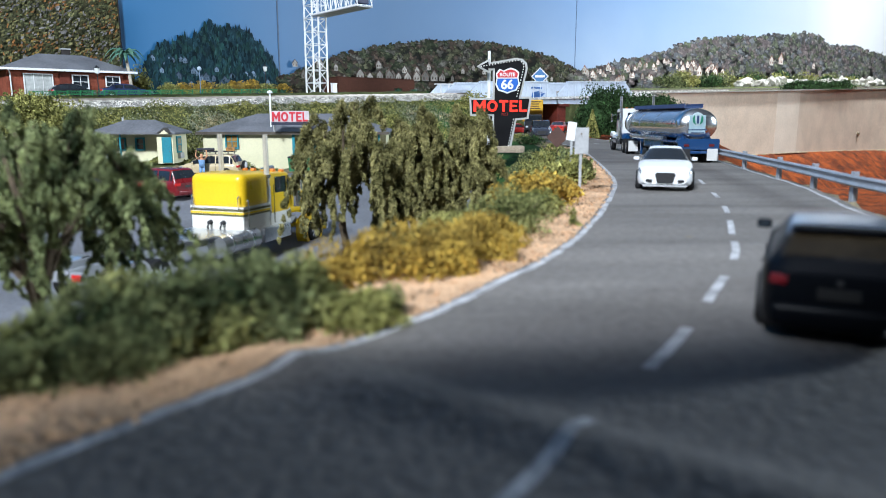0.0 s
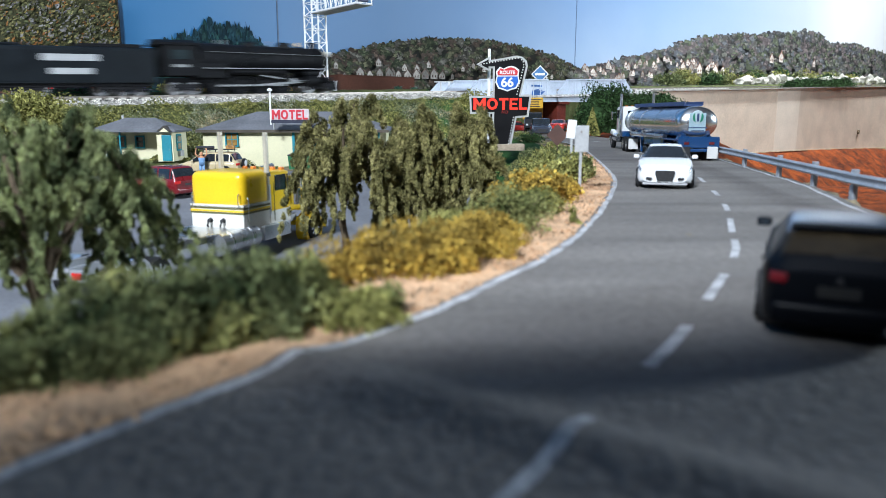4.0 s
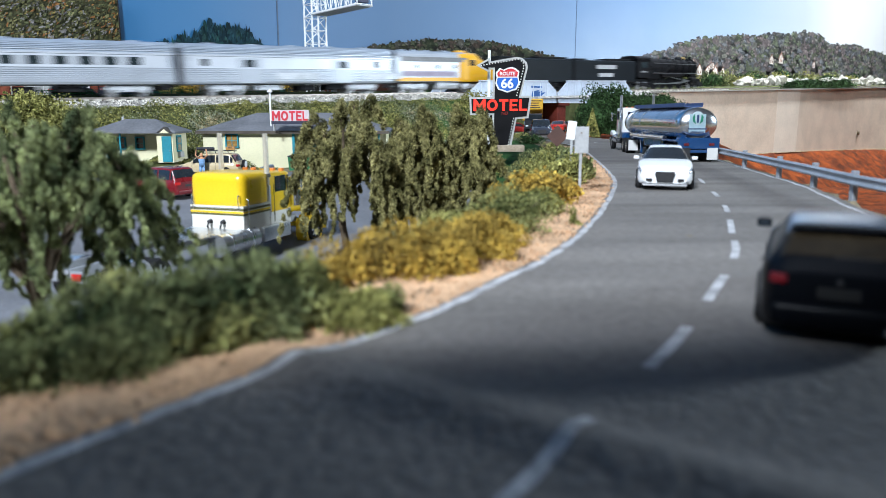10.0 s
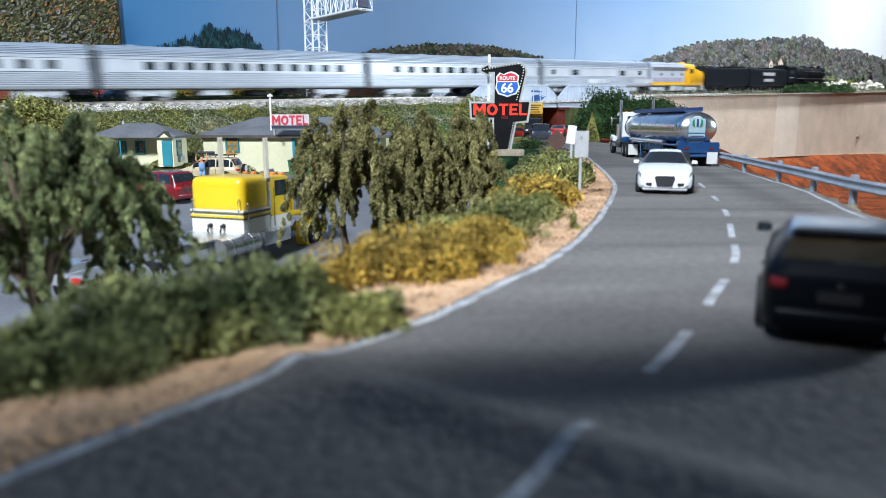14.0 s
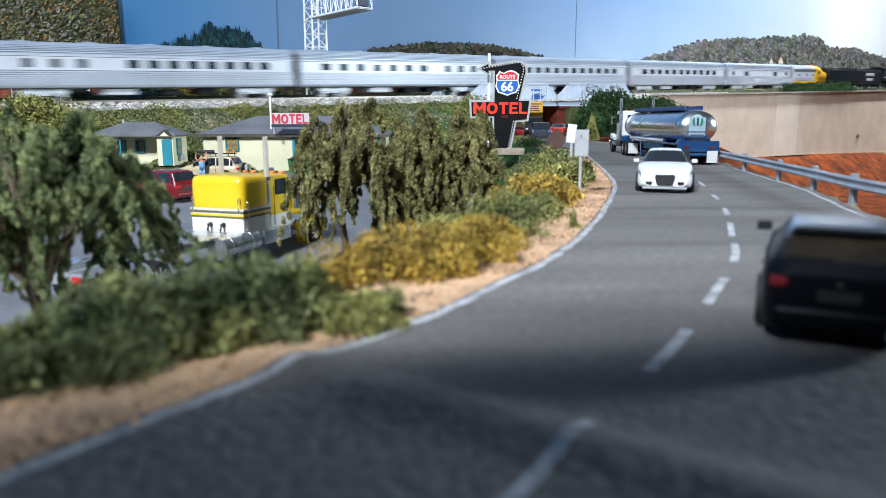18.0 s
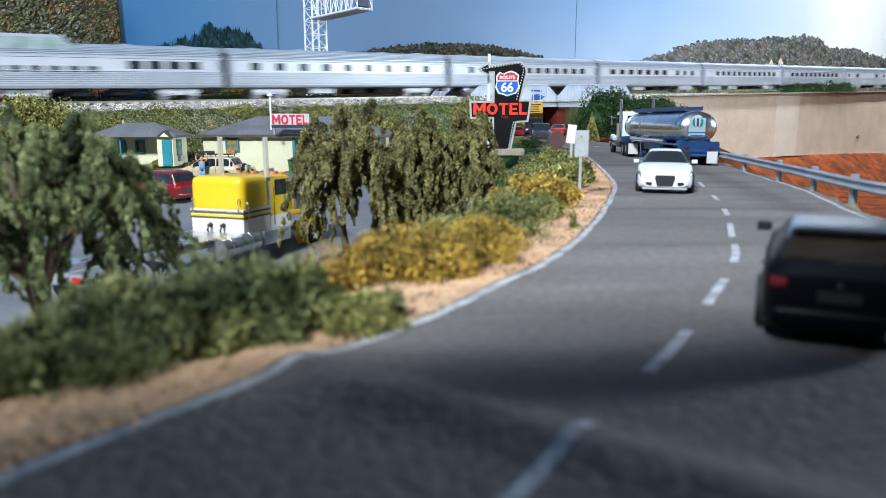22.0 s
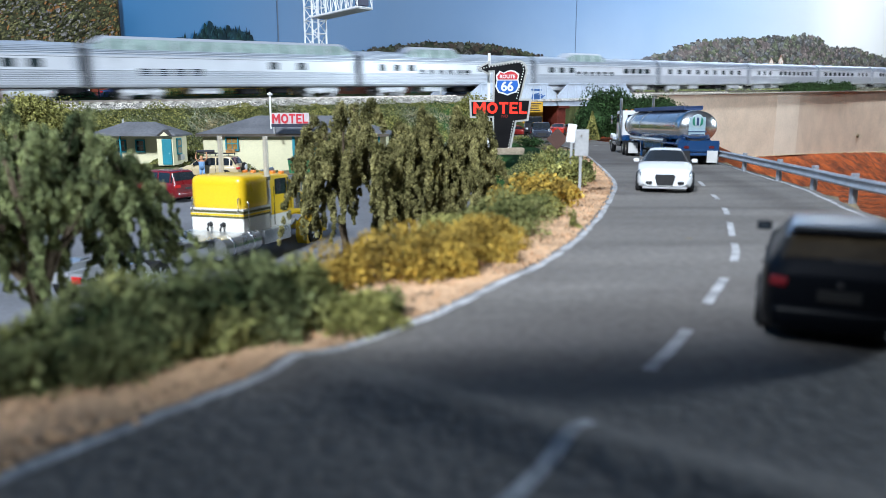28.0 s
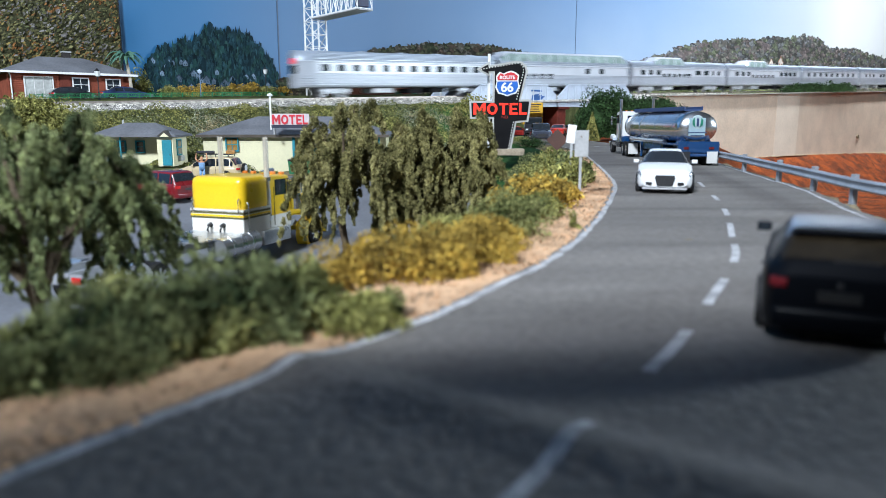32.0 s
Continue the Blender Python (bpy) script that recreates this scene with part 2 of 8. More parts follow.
def ground_z(x, y):
    """Height of the modelled land at a plan place."""
    x, y = np.asarray(x, float), np.asarray(y, float)
    s = (x - TRACK0[0]) * EA[0] + (y - TRACK0[1]) * EA[1]
    n = (x - TRACK0[0]) * NA[0] + (y - TRACK0[1]) * NA[1]
    zt = rail_z(np.clip(s, -140, 330)) - 1.25
    lx, rx = edge_x(le, y), edge_x(re_, y)
    # left of the road the land falls to the parking lot, and rises again towards the crossing road
    fall = smoothstep(1.6, 5.5, lx - x) * (1 - smoothstep(50, 66, y) * smoothstep(-20, 4, x))
    base = -.03 + (lot_z(y) - .05 + .03) * fall
    # right of the road a clay pit
    rise = smoothstep(50.8, 52, y) * (1 - smoothstep(-19.4, -18.2, x)) * (1 - smoothstep(8, 30, np.abs(x + 26)))
    base = base + .92 * rise
    pit = smoothstep(.5, 1.7, x - rx) * (1 - smoothstep(58, 70, y) * (1 - smoothstep(26, 40, x))) * smoothstep(1, 6, y)
    foot = np.interp(s, [38, 60, 80, 129, 165], [-4.0, -4.15, -4.1, -5.0, -5.4])
    floor_z = foot - .75 * np.clip(-4.2 - n, 0, 8) + .2 * np.sin(.42 * s + 1.3 * np.sin(.31 * n)) * smoothstep(-3.9, -5.5, n) + .07 * np.sin(1.1 * x + .5 * y) * np.sin(.8 * y - .4 * x) + .09 * np.sin(3.1 * x - 1.9 * y)
    base = base * (1 - pit) + floor_z * pit
    bank = zt - .62 * np.clip(-3.0 - n, 0, None)
    bank = np.where(s > 38, np.where(n > -1.9, zt, -50), bank)
    gap = smoothstep(BRIDGE[0] - 2.5, BRIDGE[0], s) * (1 - (s > 37.0))
    bank = bank * (1 - gap) + base * gap
    bank = bank + 1.2 * smoothstep(2.6, 4.0, n) * (1 - gap)
    return np.maximum(base, bank)


def axis(lo, hi, step, far):
    return np.concatenate([np.array(far[0]), np.arange(lo, hi + step, step), np.array(far[1])])


def ground():
    xs = axis(-70, 130, .8, ((-520, -400, -300, -200, -140, -100), (160, 200, 260, 330, 400)))
    ys = axis(-6, 170, .8, ((-300, -200, -120, -60, -25), (200, 250, 310, 380)))
    gx, gy = np.meshgrid(xs, ys)
    z = ground_z(gx, gy) + .035 * RNG.normal(size=gx.shape) - .03
    v = np.stack([gx, gy, z], -1).reshape(-1, 3)
    w = len(xs)
    i = (np.arange(len(ys) - 1)[:, None] * w + np.arange(w - 1)[None]).reshape(-1)
    f = np.stack([i, i + 1, i + w + 1, i + w], 1)
    ob = raw("ground", v, f, EARTH, label="sculpted scenery base of earth, turf and orange clay", kind="structure", smooth=True)
    for m in (GRASS, CLAY, SAND, LAWN):
        ob.data.materials.append(m)
    cx, cy = v[f].mean(1)[:, 0], v[f].mean(1)[:, 1]
    idx = np.zeros(len(f), dtype=np.int32)
    rx, lx = edge_x(re_, cy), edge_x(le, cy)
    s = (cx - TRACK0[0]) * EA[0] + (cy - TRACK0[1]) * EA[1]
    n = (cx - TRACK0[0]) * NA[0] + (cy - TRACK0[1]) * NA[1]
    idx[(cx > rx + .25) & (cy < 160) & (cy > 3) & (cx < 128) & (n > -95)] = 2
    idx[(cx < lx) & (cx > lx - 2.6) & (cy < 60) & (cy > -8)] = 3
    idx[(n > -14) & (s < 6)] = 1
    idx[(cx > -2) & (cx < lx - 2.5) & (cy > 28)] = 4
    idx[(n > -3) & (s > 36)] = 1
    ob.data.polygons.foreach_set("material_index", idx)
    return ob


def strip(name, a, b, z, material, parent=None, label="", kind="", cross=1):
    """A ribbon between two edges of equal length."""
    n = min(len(a), len(b))
    rows = []
    for k in range(cross + 1):
        t = k / cross
        p = a[:n] * (1 - t) + b[:n] * t
        rows.append(np.column_stack([p, np.full(n, z) if np.isscalar(z) else z[:n]]))
    v = np.concatenate(rows)
    f = []
    for k in range(cross):
        for i in range(n - 1):
            f.append((k * n + i, (k + 1) * n + i, (k + 1) * n + i + 1, k * n + i + 1))
    return raw(name, v, [tuple(int(q) for q in x) for x in f], material, parent, label, kind)


def offset_line(line, d):
    t = np.gradient(line, axis=0)
    t /= np.linalg.norm(t, axis=1)[:, None]
    return line + np.column_stack([t[:, 1], -t[:, 0]]) * (d if np.isscalar(d) else d[:, None])


def road():
    ys = np.concatenate([np.arange(-3, 12, .15), np.arange(12, 40, .3), np.arange(40, 140, 1.5)])
    a = np.column_stack([edge_x(le, ys), ys])
    b = np.column_stack([edge_x(re_, ys), ys])
    cross = 44
    rows = [a * (1 - k / cross) + b * (k / cross) for k in range(cross + 1)]
    n = len(ys)
    v = np.concatenate([np.column_stack([p, road_z(p[:, 0], p[:, 1])]) for p in rows])
    f = [(k * n + i, (k + 1) * n + i, (k + 1) * n + i + 1, k * n + i + 1) for k in range(cross) for i in range(n - 1)]
    ob = raw("road", v, f, ASPHALT, None, "grey two-lane model road with worn paint", "structure", True)

    def painted(name, p, q, label=""):
        m = (p + q) / 2
        return strip(name, p, q, road_z(m[:, 0], m[:, 1]) + .007, LINE, ob, label)
    # the left line is worn into uneven pieces
    rg = np.random.default_rng(31)
    la = np.column_stack([edge_x(le, np.arange(-3, 70, .25)), np.arange(-3, 70, .25)])
    k = 0
    while k < len(la) - 5:
        m = int(rg.integers(7, 28))
        seg = la[k:min(len(la), k + m)]
        if len(seg) > 2:
            w0, w1 = .08 + .012 * rg.normal(size=len(seg)), .225 + .014 * rg.normal(size=len(seg))
            painted("edge_line", offset_line(seg, w0), offset_line(seg, w1), "worn white edge line")
        k += m - 1 + int(rg.uniform() < .35)
    painted("edge_line", offset_line(b, -.35), offset_line(b, -.22), "worn white edge line")
    # dashes along the middle
    y_at = [(3.6, 5.5), (6.75, 8.15), (9.35, 10.95), (12.25, 14.15), (15.0, 17.1), (18.4, 19.9), (21.9, 23.6), (26.5, 28.3), (31, 33), (36, 38), (41, 43), (46, 48), (50.5, 52.5), (55, 57), (60, 62), (66, 68)]
    for y0, y1 in y_at:
        yy = np.linspace(y0, y1, 14)
        mid = np.column_stack([np.interp(yy, ce[:, 1], ce[:, 0]), yy])
        painted("lane_dash", offset_line(mid, -.07), offset_line(mid, .07))
    return ob


def verge():
    """Sandy soil between the road's edge and the planting."""
    ys = np.arange(-3, 46, .22)
    a = np.column_stack([edge_x(le, ys), ys])
    rng = np.random.default_rng(12)
    rows = []
    for k in range(13):
        d = k / 12 * 2.3
        p = offset_line(a, .04 - d - (.14 * rng.uniform(-1, 1, len(ys)) if k else .05 * rng.uniform(-1, 1, len(ys))))
        z = .022 - .012 * (k == 0) + .03 * np.array([noise.noise((q[0] * 1.3, q[1] * 1.3, 2.0)) for q in p]) * (k > 0) + .012 * rng.normal(size=len(ys)) * (k > 0)
        z += (road_z(p[:, 0], p[:, 1]) - .02) * (1 - smoothstep(3, 9, k)) + (ground_z(p[:, 0], p[:, 1]) + .03) * (k > 6)
        rows.append(np.column_stack([p, z]))
    n = len(ys)
    f = [(k * n + i, k * n + i + 1, (k + 1) * n + i + 1, (k + 1) * n + i) for k in range(12) for i in range(n - 1)]
    ob = raw("verge", np.concatenate(rows), f, SAND, None, "pale orange sandy verge beside the road", "structure", True)
    m = 5000
    t = rng.integers(0, n, m)
    d = rng.uniform(-2.0, .1, m)
    base = offset_line(a, 0.0)[t]
    v, ff = stones(np.column_stack([base[:, 0] + d, base[:, 1] + rng.uniform(-.1, .1, m), np.full(m, .03)]), .022)
    raw("grit", v, ff, SAND, ob, "loose sandy grit", "stuff")
    # brown flecks darken the sand, for its mottling and the hedge's shade
    m = 2600
    t = rng.integers(0, n // 2, m)
    d = -2.0 * rng.uniform(0, 1, m) ** .7
    base = offset_line(a, 0.0)[t]
    px, py = base[:, 0] + d, base[:, 1] + rng.uniform(-.1, .1, m)
    v, ff = leaves(np.column_stack([px, py, np.maximum(ground_z(px, py) + .03, .03)]), .028, rng=rng)
    raw("leaf_litter", v, ff, mat("dry_litter", (.13, .10, .065), .95, 0, .3, 2, 9, 0, island=.6), ob, "brown flecks darkening the sand towards the shrubs", "stuff")
    return ob


def parking_lot():
    ys = np.arange(9, 63, 1.0)
    right = np.minimum(edge_x(le, ys) - 6.3, np.interp(ys, [9, 40, 50, 63], [50, 50, 1.0, -3]))
    a = np.column_stack([np.full(len(ys), -60.0), ys])
    b = np.column_stack([right, ys])
    ob = strip("parking_lot", a, b, np.tile(lot_z(ys) + .02, 1), LOT, label="grey asphalt motel parking lot", kind="structure", cross=8)
    for i in range(7):
        x = -24 + i * 3.3
        part("stall_line", B(x, 50, float(lot_z(50)) + .03, .12, 5.0, .012), LINE, ob)
    return ob


def backdrop_wall():
    """The printed sky stands upright behind the railway."""
    m = bpy.data.materials.new("printed_sky")
    m.use_nodes = True
    nt = m.node_tree
    b = nt.nodes["Principled BSDF"]
    b.inputs["Roughness"].default_value = .45
    tc = nt.nodes.new("ShaderNodeTexCoord")
    sep = nt.nodes.new("ShaderNodeSeparateXYZ")
    nt.links.new(tc.outputs["Object"], sep.inputs[0])
    along = nt.nodes.new("ShaderNodeMapRange")
    along.inputs["From Min"].default_value, along.inputs["From Max"].default_value = -70 * K, 170 * K
    nt.links.new(sep.outputs["X"], along.inputs["Value"])
    ramp = nt.nodes.new("ShaderNodeValToRGB")
    e = ramp.color_ramp.elements
    e[0].position, e[0].color = 0.0, (.026, .15, .34, 1)
    e[1].position, e[1].color = 1.0, (.66, .68, .68, 1)
    for pos, col in ((.21, (.024, .145, .32)), (.28, (.045, .135, .28)), (.34, (.075, .155, .28)), (.50, (.15, .25, .41)), (.62, (.21, .32, .48)), (.76, (.32, .42, .54)), (.90, (.44, .50, .53))):
        el = e.new(pos)
        el.color = (*col, 1)
    nt.links.new(along.outputs["Result"], ramp.inputs["Fac"])
    up = nt.nodes.new("ShaderNodeMapRange")
    up.inputs["From Min"].default_value, up.inputs["From Max"].default_value = 11 * K, 27 * K
    up.inputs["To Min"].default_value, up.inputs["To Max"].default_value = .62, 0
    nt.links.new(sep.outputs["Z"], up.inputs["Value"])
    noise_n = nt.nodes.new("ShaderNodeTexNoise")
    noise_n.inputs["Scale"].default_value, noise_n.inputs["Detail"].default_value = .05 / K, 4
    nt.links.new(tc.outputs["Object"], noise_n.inputs["Vector"])
    east = nt.nodes.new("ShaderNodeMath")
    east.operation = "MULTIPLY"
    fac = nt.nodes.new("ShaderNodeMath")
    fac.operation = "MULTIPLY"
    nt.links.new(up.outputs["Result"], fac.inputs[0])
    nt.links.new(noise_n.outputs["Fac"], fac.inputs[1])
    haze = nt.nodes.new("ShaderNodeMix")
    haze.data_type = "RGBA"
    haze.inputs["B"].default_value = (.62, .70, .76, 1)
    nt.links.new(fac.outputs[0], east.inputs[0])
    far_r = nt.nodes.new("ShaderNodeMapRange")
    far_r.inputs["From Min"].default_value, far_r.inputs["From Max"].default_value = .33, .55
    nt.links.new(along.outputs["Result"], far_r.inputs["Value"])
    nt.links.new(far_r.outputs["Result"], east.inputs[1])
    nt.links.new(east.outputs[0], haze.inputs["Factor"])
    nt.links.new(ramp.outputs["Color"], haze.inputs["A"])
    nt.links.new(haze.outputs["Result"], b.inputs["Base Color"])
    x, y = on_line(0, BACK)
    ob = thing("backdrop", x, y, 0, ALPHA, "printed photo backdrop of blue sky and wooded hills", "backdrop", kind="structure")
    part("sky_panel", B(-70, .5, 60, 780, 1, 190), m, ob, "printed blue sky paling to white")
    seam = mat("seam_shadow", (.10, .14, .20), .7, 0, .1)
    part("seam", B(-8.0, -.04, 40, .16, .1, 80), seam, ob, "dark seam between two panels")
    part("seam", B(53.6, -.04, 40, .07, .1, 80), seam, ob, "fine seam between two panels")
    return ob


BACK = 26.0


def printed_hill(parent, name, pts, base, tones, label, off, seed, r0=.55, tall=1.0, density=1.0, houses=(), rough=1.25):
    """A printed wooded ridge: a dark sheet with a ragged tree line, and flat printed crowns and houses on it, the lower before the higher."""
    rng = np.random.default_rng(seed)
    dark, mids, lights, walls, roofs = tones
    px, pz = [p[0] for p in pts], [p[1] for p in pts]
    xs = np.arange(px[0], px[-1], .15)
    top = np.maximum(np.interp(xs, px, pz) - r0 * .6, base + .05)
    n = len(xs)
    v = np.concatenate([np.column_stack([xs, np.full(n, -off), np.full(n, base)]), np.column_stack([xs, np.full(n, -off), top])])
    hill = raw(name, v, [(i, i + 1, n + i + 1, n + i) for i in range(n - 1)], dark, parent, label)
    items = []
    area = float(np.sum(np.clip(top - 5.5, 0, None))) * .15
    for _ in range(int(density * area / (r0 * r0 * 1.1))):
        x = rng.uniform(px[0], px[-1])
        t = np.interp(x, px, pz)
        items.append((rng.uniform(5.5, 1) if t < 5.5 else 5.2 + (t - r0 * tall * .8 - 5.2) * rng.uniform(0, 1) ** .8, x, 0))
    for x in np.arange(px[0], px[-1], r0 * .8):
        items.append((np.interp(x, px, pz) - r0 * tall * rng.uniform(.6, 1.2), x + rng.normal() * r0 * .3, 0))
    items += [(z, x, h) for x, z, h in houses]
    items.sort(key=lambda q: -q[0] + (1.6 * q[2] if q[2] else 0))
    bank = {}

    def put(key, ring):
        vv, ff = bank.setdefault(key, ([], []))
        k = len(vv)
        vv += ring
        ff.append(tuple(range(k, k + len(ring))))
    for i, (z, x, h) in enumerate(items):
        d = -off - .02 - i * .0006
        if h:
            w, hh = h * rng.uniform(.75, 1.25), h * rng.uniform(.8, 1.2)
            put("wall", [(x - w / 2, d, z), (x + w / 2, d, z), (x + w / 2, d, z + hh * .65), (x, d, z + hh * .65 + w * .55), (x - w / 2, d, z + hh * .65)])
            put("roof", [(x - w * .62, d - .0002, z + hh * .58), (x, d - .0002, z + hh * .65 + w * .55), (x, d - .0002, z + hh * .8 + w * .62), (x - w * .72, d - .0002, z + hh * .62)])
            put("roof", [(x + w * .62, d - .0002, z + hh * .58), (x + w * .72, d - .0002, z + hh * .62), (x, d - .0002, z + hh * .8 + w * .62), (x, d - .0002, z + hh * .65 + w * .55)])
            for a in (-.22, .22):
                put("roof", [(x + (a - .09) * w, d - .0003, z + hh * .2), (x + (a + .09) * w, d - .0003, z + hh * .2), (x + (a + .09) * w, d - .0003, z + hh * .5), (x + (a - .09) * w, d - .0003, z + hh * .5)])
            continue
        # each printed crown has its light put in as paler patches, mostly upper left
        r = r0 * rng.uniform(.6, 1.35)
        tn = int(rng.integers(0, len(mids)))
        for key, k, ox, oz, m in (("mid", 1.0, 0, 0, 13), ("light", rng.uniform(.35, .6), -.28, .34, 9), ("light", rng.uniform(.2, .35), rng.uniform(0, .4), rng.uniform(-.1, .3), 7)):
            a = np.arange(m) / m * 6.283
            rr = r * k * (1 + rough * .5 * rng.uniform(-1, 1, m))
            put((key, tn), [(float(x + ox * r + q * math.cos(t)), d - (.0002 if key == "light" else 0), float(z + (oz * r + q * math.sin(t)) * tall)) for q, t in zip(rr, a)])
    for key, (vv, ff) in bank.items():
        if key == "wall":
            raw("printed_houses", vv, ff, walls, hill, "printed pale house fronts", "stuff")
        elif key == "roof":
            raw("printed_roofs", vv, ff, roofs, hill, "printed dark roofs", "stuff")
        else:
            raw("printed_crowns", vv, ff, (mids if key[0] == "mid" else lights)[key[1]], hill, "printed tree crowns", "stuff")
    return hill


def backdrop_prints(wall):
    def ink(name, col, island=.5):
        return mat("print_" + name, col, .6, 0, .25, 1.2, 6, 0, island=island, spec=.1)
    rng = np.random.default_rng(4)
    knoll = (ink("knoll_dark", (.006, .020, .028)), [ink("knoll_blue", (.012, .036, .048)), ink("knoll_green", (.012, .040, .040)), ink("knoll_deep", (.006, .020, .028))], [ink("knoll_tip", (.018, .050, .062)), ink("knoll_leaf", (.022, .058, .056)), ink("knoll_shade", (.010, .032, .042))], ink("blue_wall", (.115, .165, .225)), ink("blue_roof", (.03, .05, .08)))
    h1 = [(x, 5.9 + rng.uniform(0, 1) ** 1.3 * np.interp(x, [-26, -23, -18, -10], [3.6, 3.8, 2.6, 2.0]), rng.uniform(.35, .7)) for x in np.arange(-25.2, -9.8, .5)]
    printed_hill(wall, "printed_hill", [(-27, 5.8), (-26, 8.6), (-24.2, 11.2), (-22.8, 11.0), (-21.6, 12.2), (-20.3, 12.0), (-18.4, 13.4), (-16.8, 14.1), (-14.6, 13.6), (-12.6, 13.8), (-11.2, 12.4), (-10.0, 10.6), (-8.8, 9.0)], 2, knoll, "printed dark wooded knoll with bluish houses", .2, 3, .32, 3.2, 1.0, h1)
    ridge = (ink("ridge_dark", (.012, .013, .011)), [ink("ridge_olive", (.034, .036, .022)), ink("ridge_grey", (.045, .043, .036)), ink("ridge_brown", (.040, .030, .024)), ink("ridge_green", (.026, .034, .020))], [ink("ridge_leaf", (.080, .080, .048)), ink("ridge_haze", (.088, .084, .072)), ink("ridge_rust", (.072, .052, .040)), ink("ridge_light", (.060, .068, .040))], ink("ridge_wall", (.27, .255, .23)), ink("ridge_roof", (.10, .07, .06)))
    h2 = [(x, 7.75 + .02 * x, 1.15) for x in np.arange(4.5, 22, 1.75)] + [(x, 7.0 + rng.uniform(0, 2.6), rng.uniform(.6, .9)) for x in np.arange(-6, 4, 1.3)] + [(x, 8.0 + rng.uniform(0, 3.2), rng.uniform(.6, 1.0)) for x in np.arange(8, 48, 2.4)]
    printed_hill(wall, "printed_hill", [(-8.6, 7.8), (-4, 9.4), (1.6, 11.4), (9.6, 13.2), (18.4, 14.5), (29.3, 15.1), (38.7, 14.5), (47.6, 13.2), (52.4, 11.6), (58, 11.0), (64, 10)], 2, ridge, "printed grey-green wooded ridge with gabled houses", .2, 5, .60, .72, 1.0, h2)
    far = (ink("far_dark", (.034, .036, .034)), [ink("far_grey", (.085, .085, .078)), ink("far_mauve", (.095, .080, .080)), ink("far_green", (.070, .082, .055)), ink("far_slate", (.075, .080, .088))], [ink("far_leaf", (.135, .135, .115)), ink("far_pink", (.15, .125, .118)), ink("far_lime", (.115, .132, .085)), ink("far_mist", (.13, .137, .145))], ink("village_wall", (.50, .45, .40)), ink("village_roof", (.20, .10, .07)))
    lim = lambda x: np.interp(x, [52, 68, 88, 104, 116], [10.6, 12.6, 14.6, 13.2, 12.0])
    h3 = [(x, 8.8 + rng.uniform(0, 1) * (lim(x) - 9.0), rng.uniform(.6, 1.15)) for x in np.arange(55, 116, .8)] + [(88 + i * 3.3, 11.6, 1.8) for i in range(6)] + [(128, 15.4, 2.0), (133, 15.8, 1.9), (152, 15.5, 1.5)]
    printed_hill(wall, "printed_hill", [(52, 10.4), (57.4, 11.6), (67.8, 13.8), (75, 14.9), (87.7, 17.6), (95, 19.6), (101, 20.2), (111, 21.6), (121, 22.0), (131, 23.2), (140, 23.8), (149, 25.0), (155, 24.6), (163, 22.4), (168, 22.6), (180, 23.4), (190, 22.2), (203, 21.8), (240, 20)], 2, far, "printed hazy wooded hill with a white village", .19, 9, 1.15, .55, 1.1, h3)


def autumn_panel():
    """A second printed board with autumn woods, just before the sky panel."""
    x, y = on_line(-58.75, 25.6)
    ob = thing("autumn_backdrop", x, y, 0, ALPHA, "printed board of autumn woods with orange and green crowns", "backdrop", kind="structure")
    def ink(nm, col):
        return mat("print_autumn_" + nm, col, .6, 0, .3, 1.2, 6, 0, island=.45, spec=.1)
    part("board", B(0, .15, 16, 60, .3, 32), ink("ground", (.045, .048, .026)), ob)
    rng = np.random.default_rng(77)
    inks = [("olive", (.135, .128, .056)), ("deep", (.060, .058, .028)), ("leaf", (.185, .175, .080)), ("orange", (.27, .125, .045)), ("lilac", (.205, .195, .19)), ("gold", (.27, .205, .07)), ("moss", (.105, .115, .055))]
    made = [([], []) for _ in inks]
    for k in range(15000):
        x, z = rng.uniform(-4, 29.9), rng.uniform(6, 23)
        w = np.array([.9, 1.0, .8, .18, .25, .12, .9])
        fire = noise.noise((x * .28, z * .34, 4.0))
        if fire > .18:
            w[3], w[5] = 1.6, .6
        # lilac flecks crowd along a diagonal to paint a sheen on the board
        sheen = max(0.0, 1 - abs((x - 17) * .5 - (16 - z)) / 4.5)
        w[4] += 1.5 * sheen
        w[1] += 1.8 * (noise.noise((x * .4, z * .5, 8.0)) > .12)
        t = int(rng.choice(len(inks), p=w / w.sum()))
        r = rng.uniform(.06, .19)
        vv, ff = made[t]
        b = len(vv)
        tilt = rng.normal(.7, .35)
        for q in range(8):
            a, rr = q / 8 * 6.283, r * rng.uniform(.45, 1.25)
            u, v_ = rr * 1.5 * math.cos(a), rr * .7 * math.sin(a)
            vv.append((min(29.95, x + u * math.cos(tilt) - v_ * math.sin(tilt)), -.01 - k * .00003, z + u * math.sin(tilt) + v_ * math.cos(tilt)))
        ff.append(tuple(range(b, b + 8)))
    for (nm, col), (vv, ff) in zip(inks, made):
        raw("printed_leaves", vv, ff, ink(nm, col), ob, "printed autumn leaves", "stuff")
    part("edge_strip", B(30.05, 0, 16, .12, .4, 32), BLACK, ob, "dark board edge")
    return ob


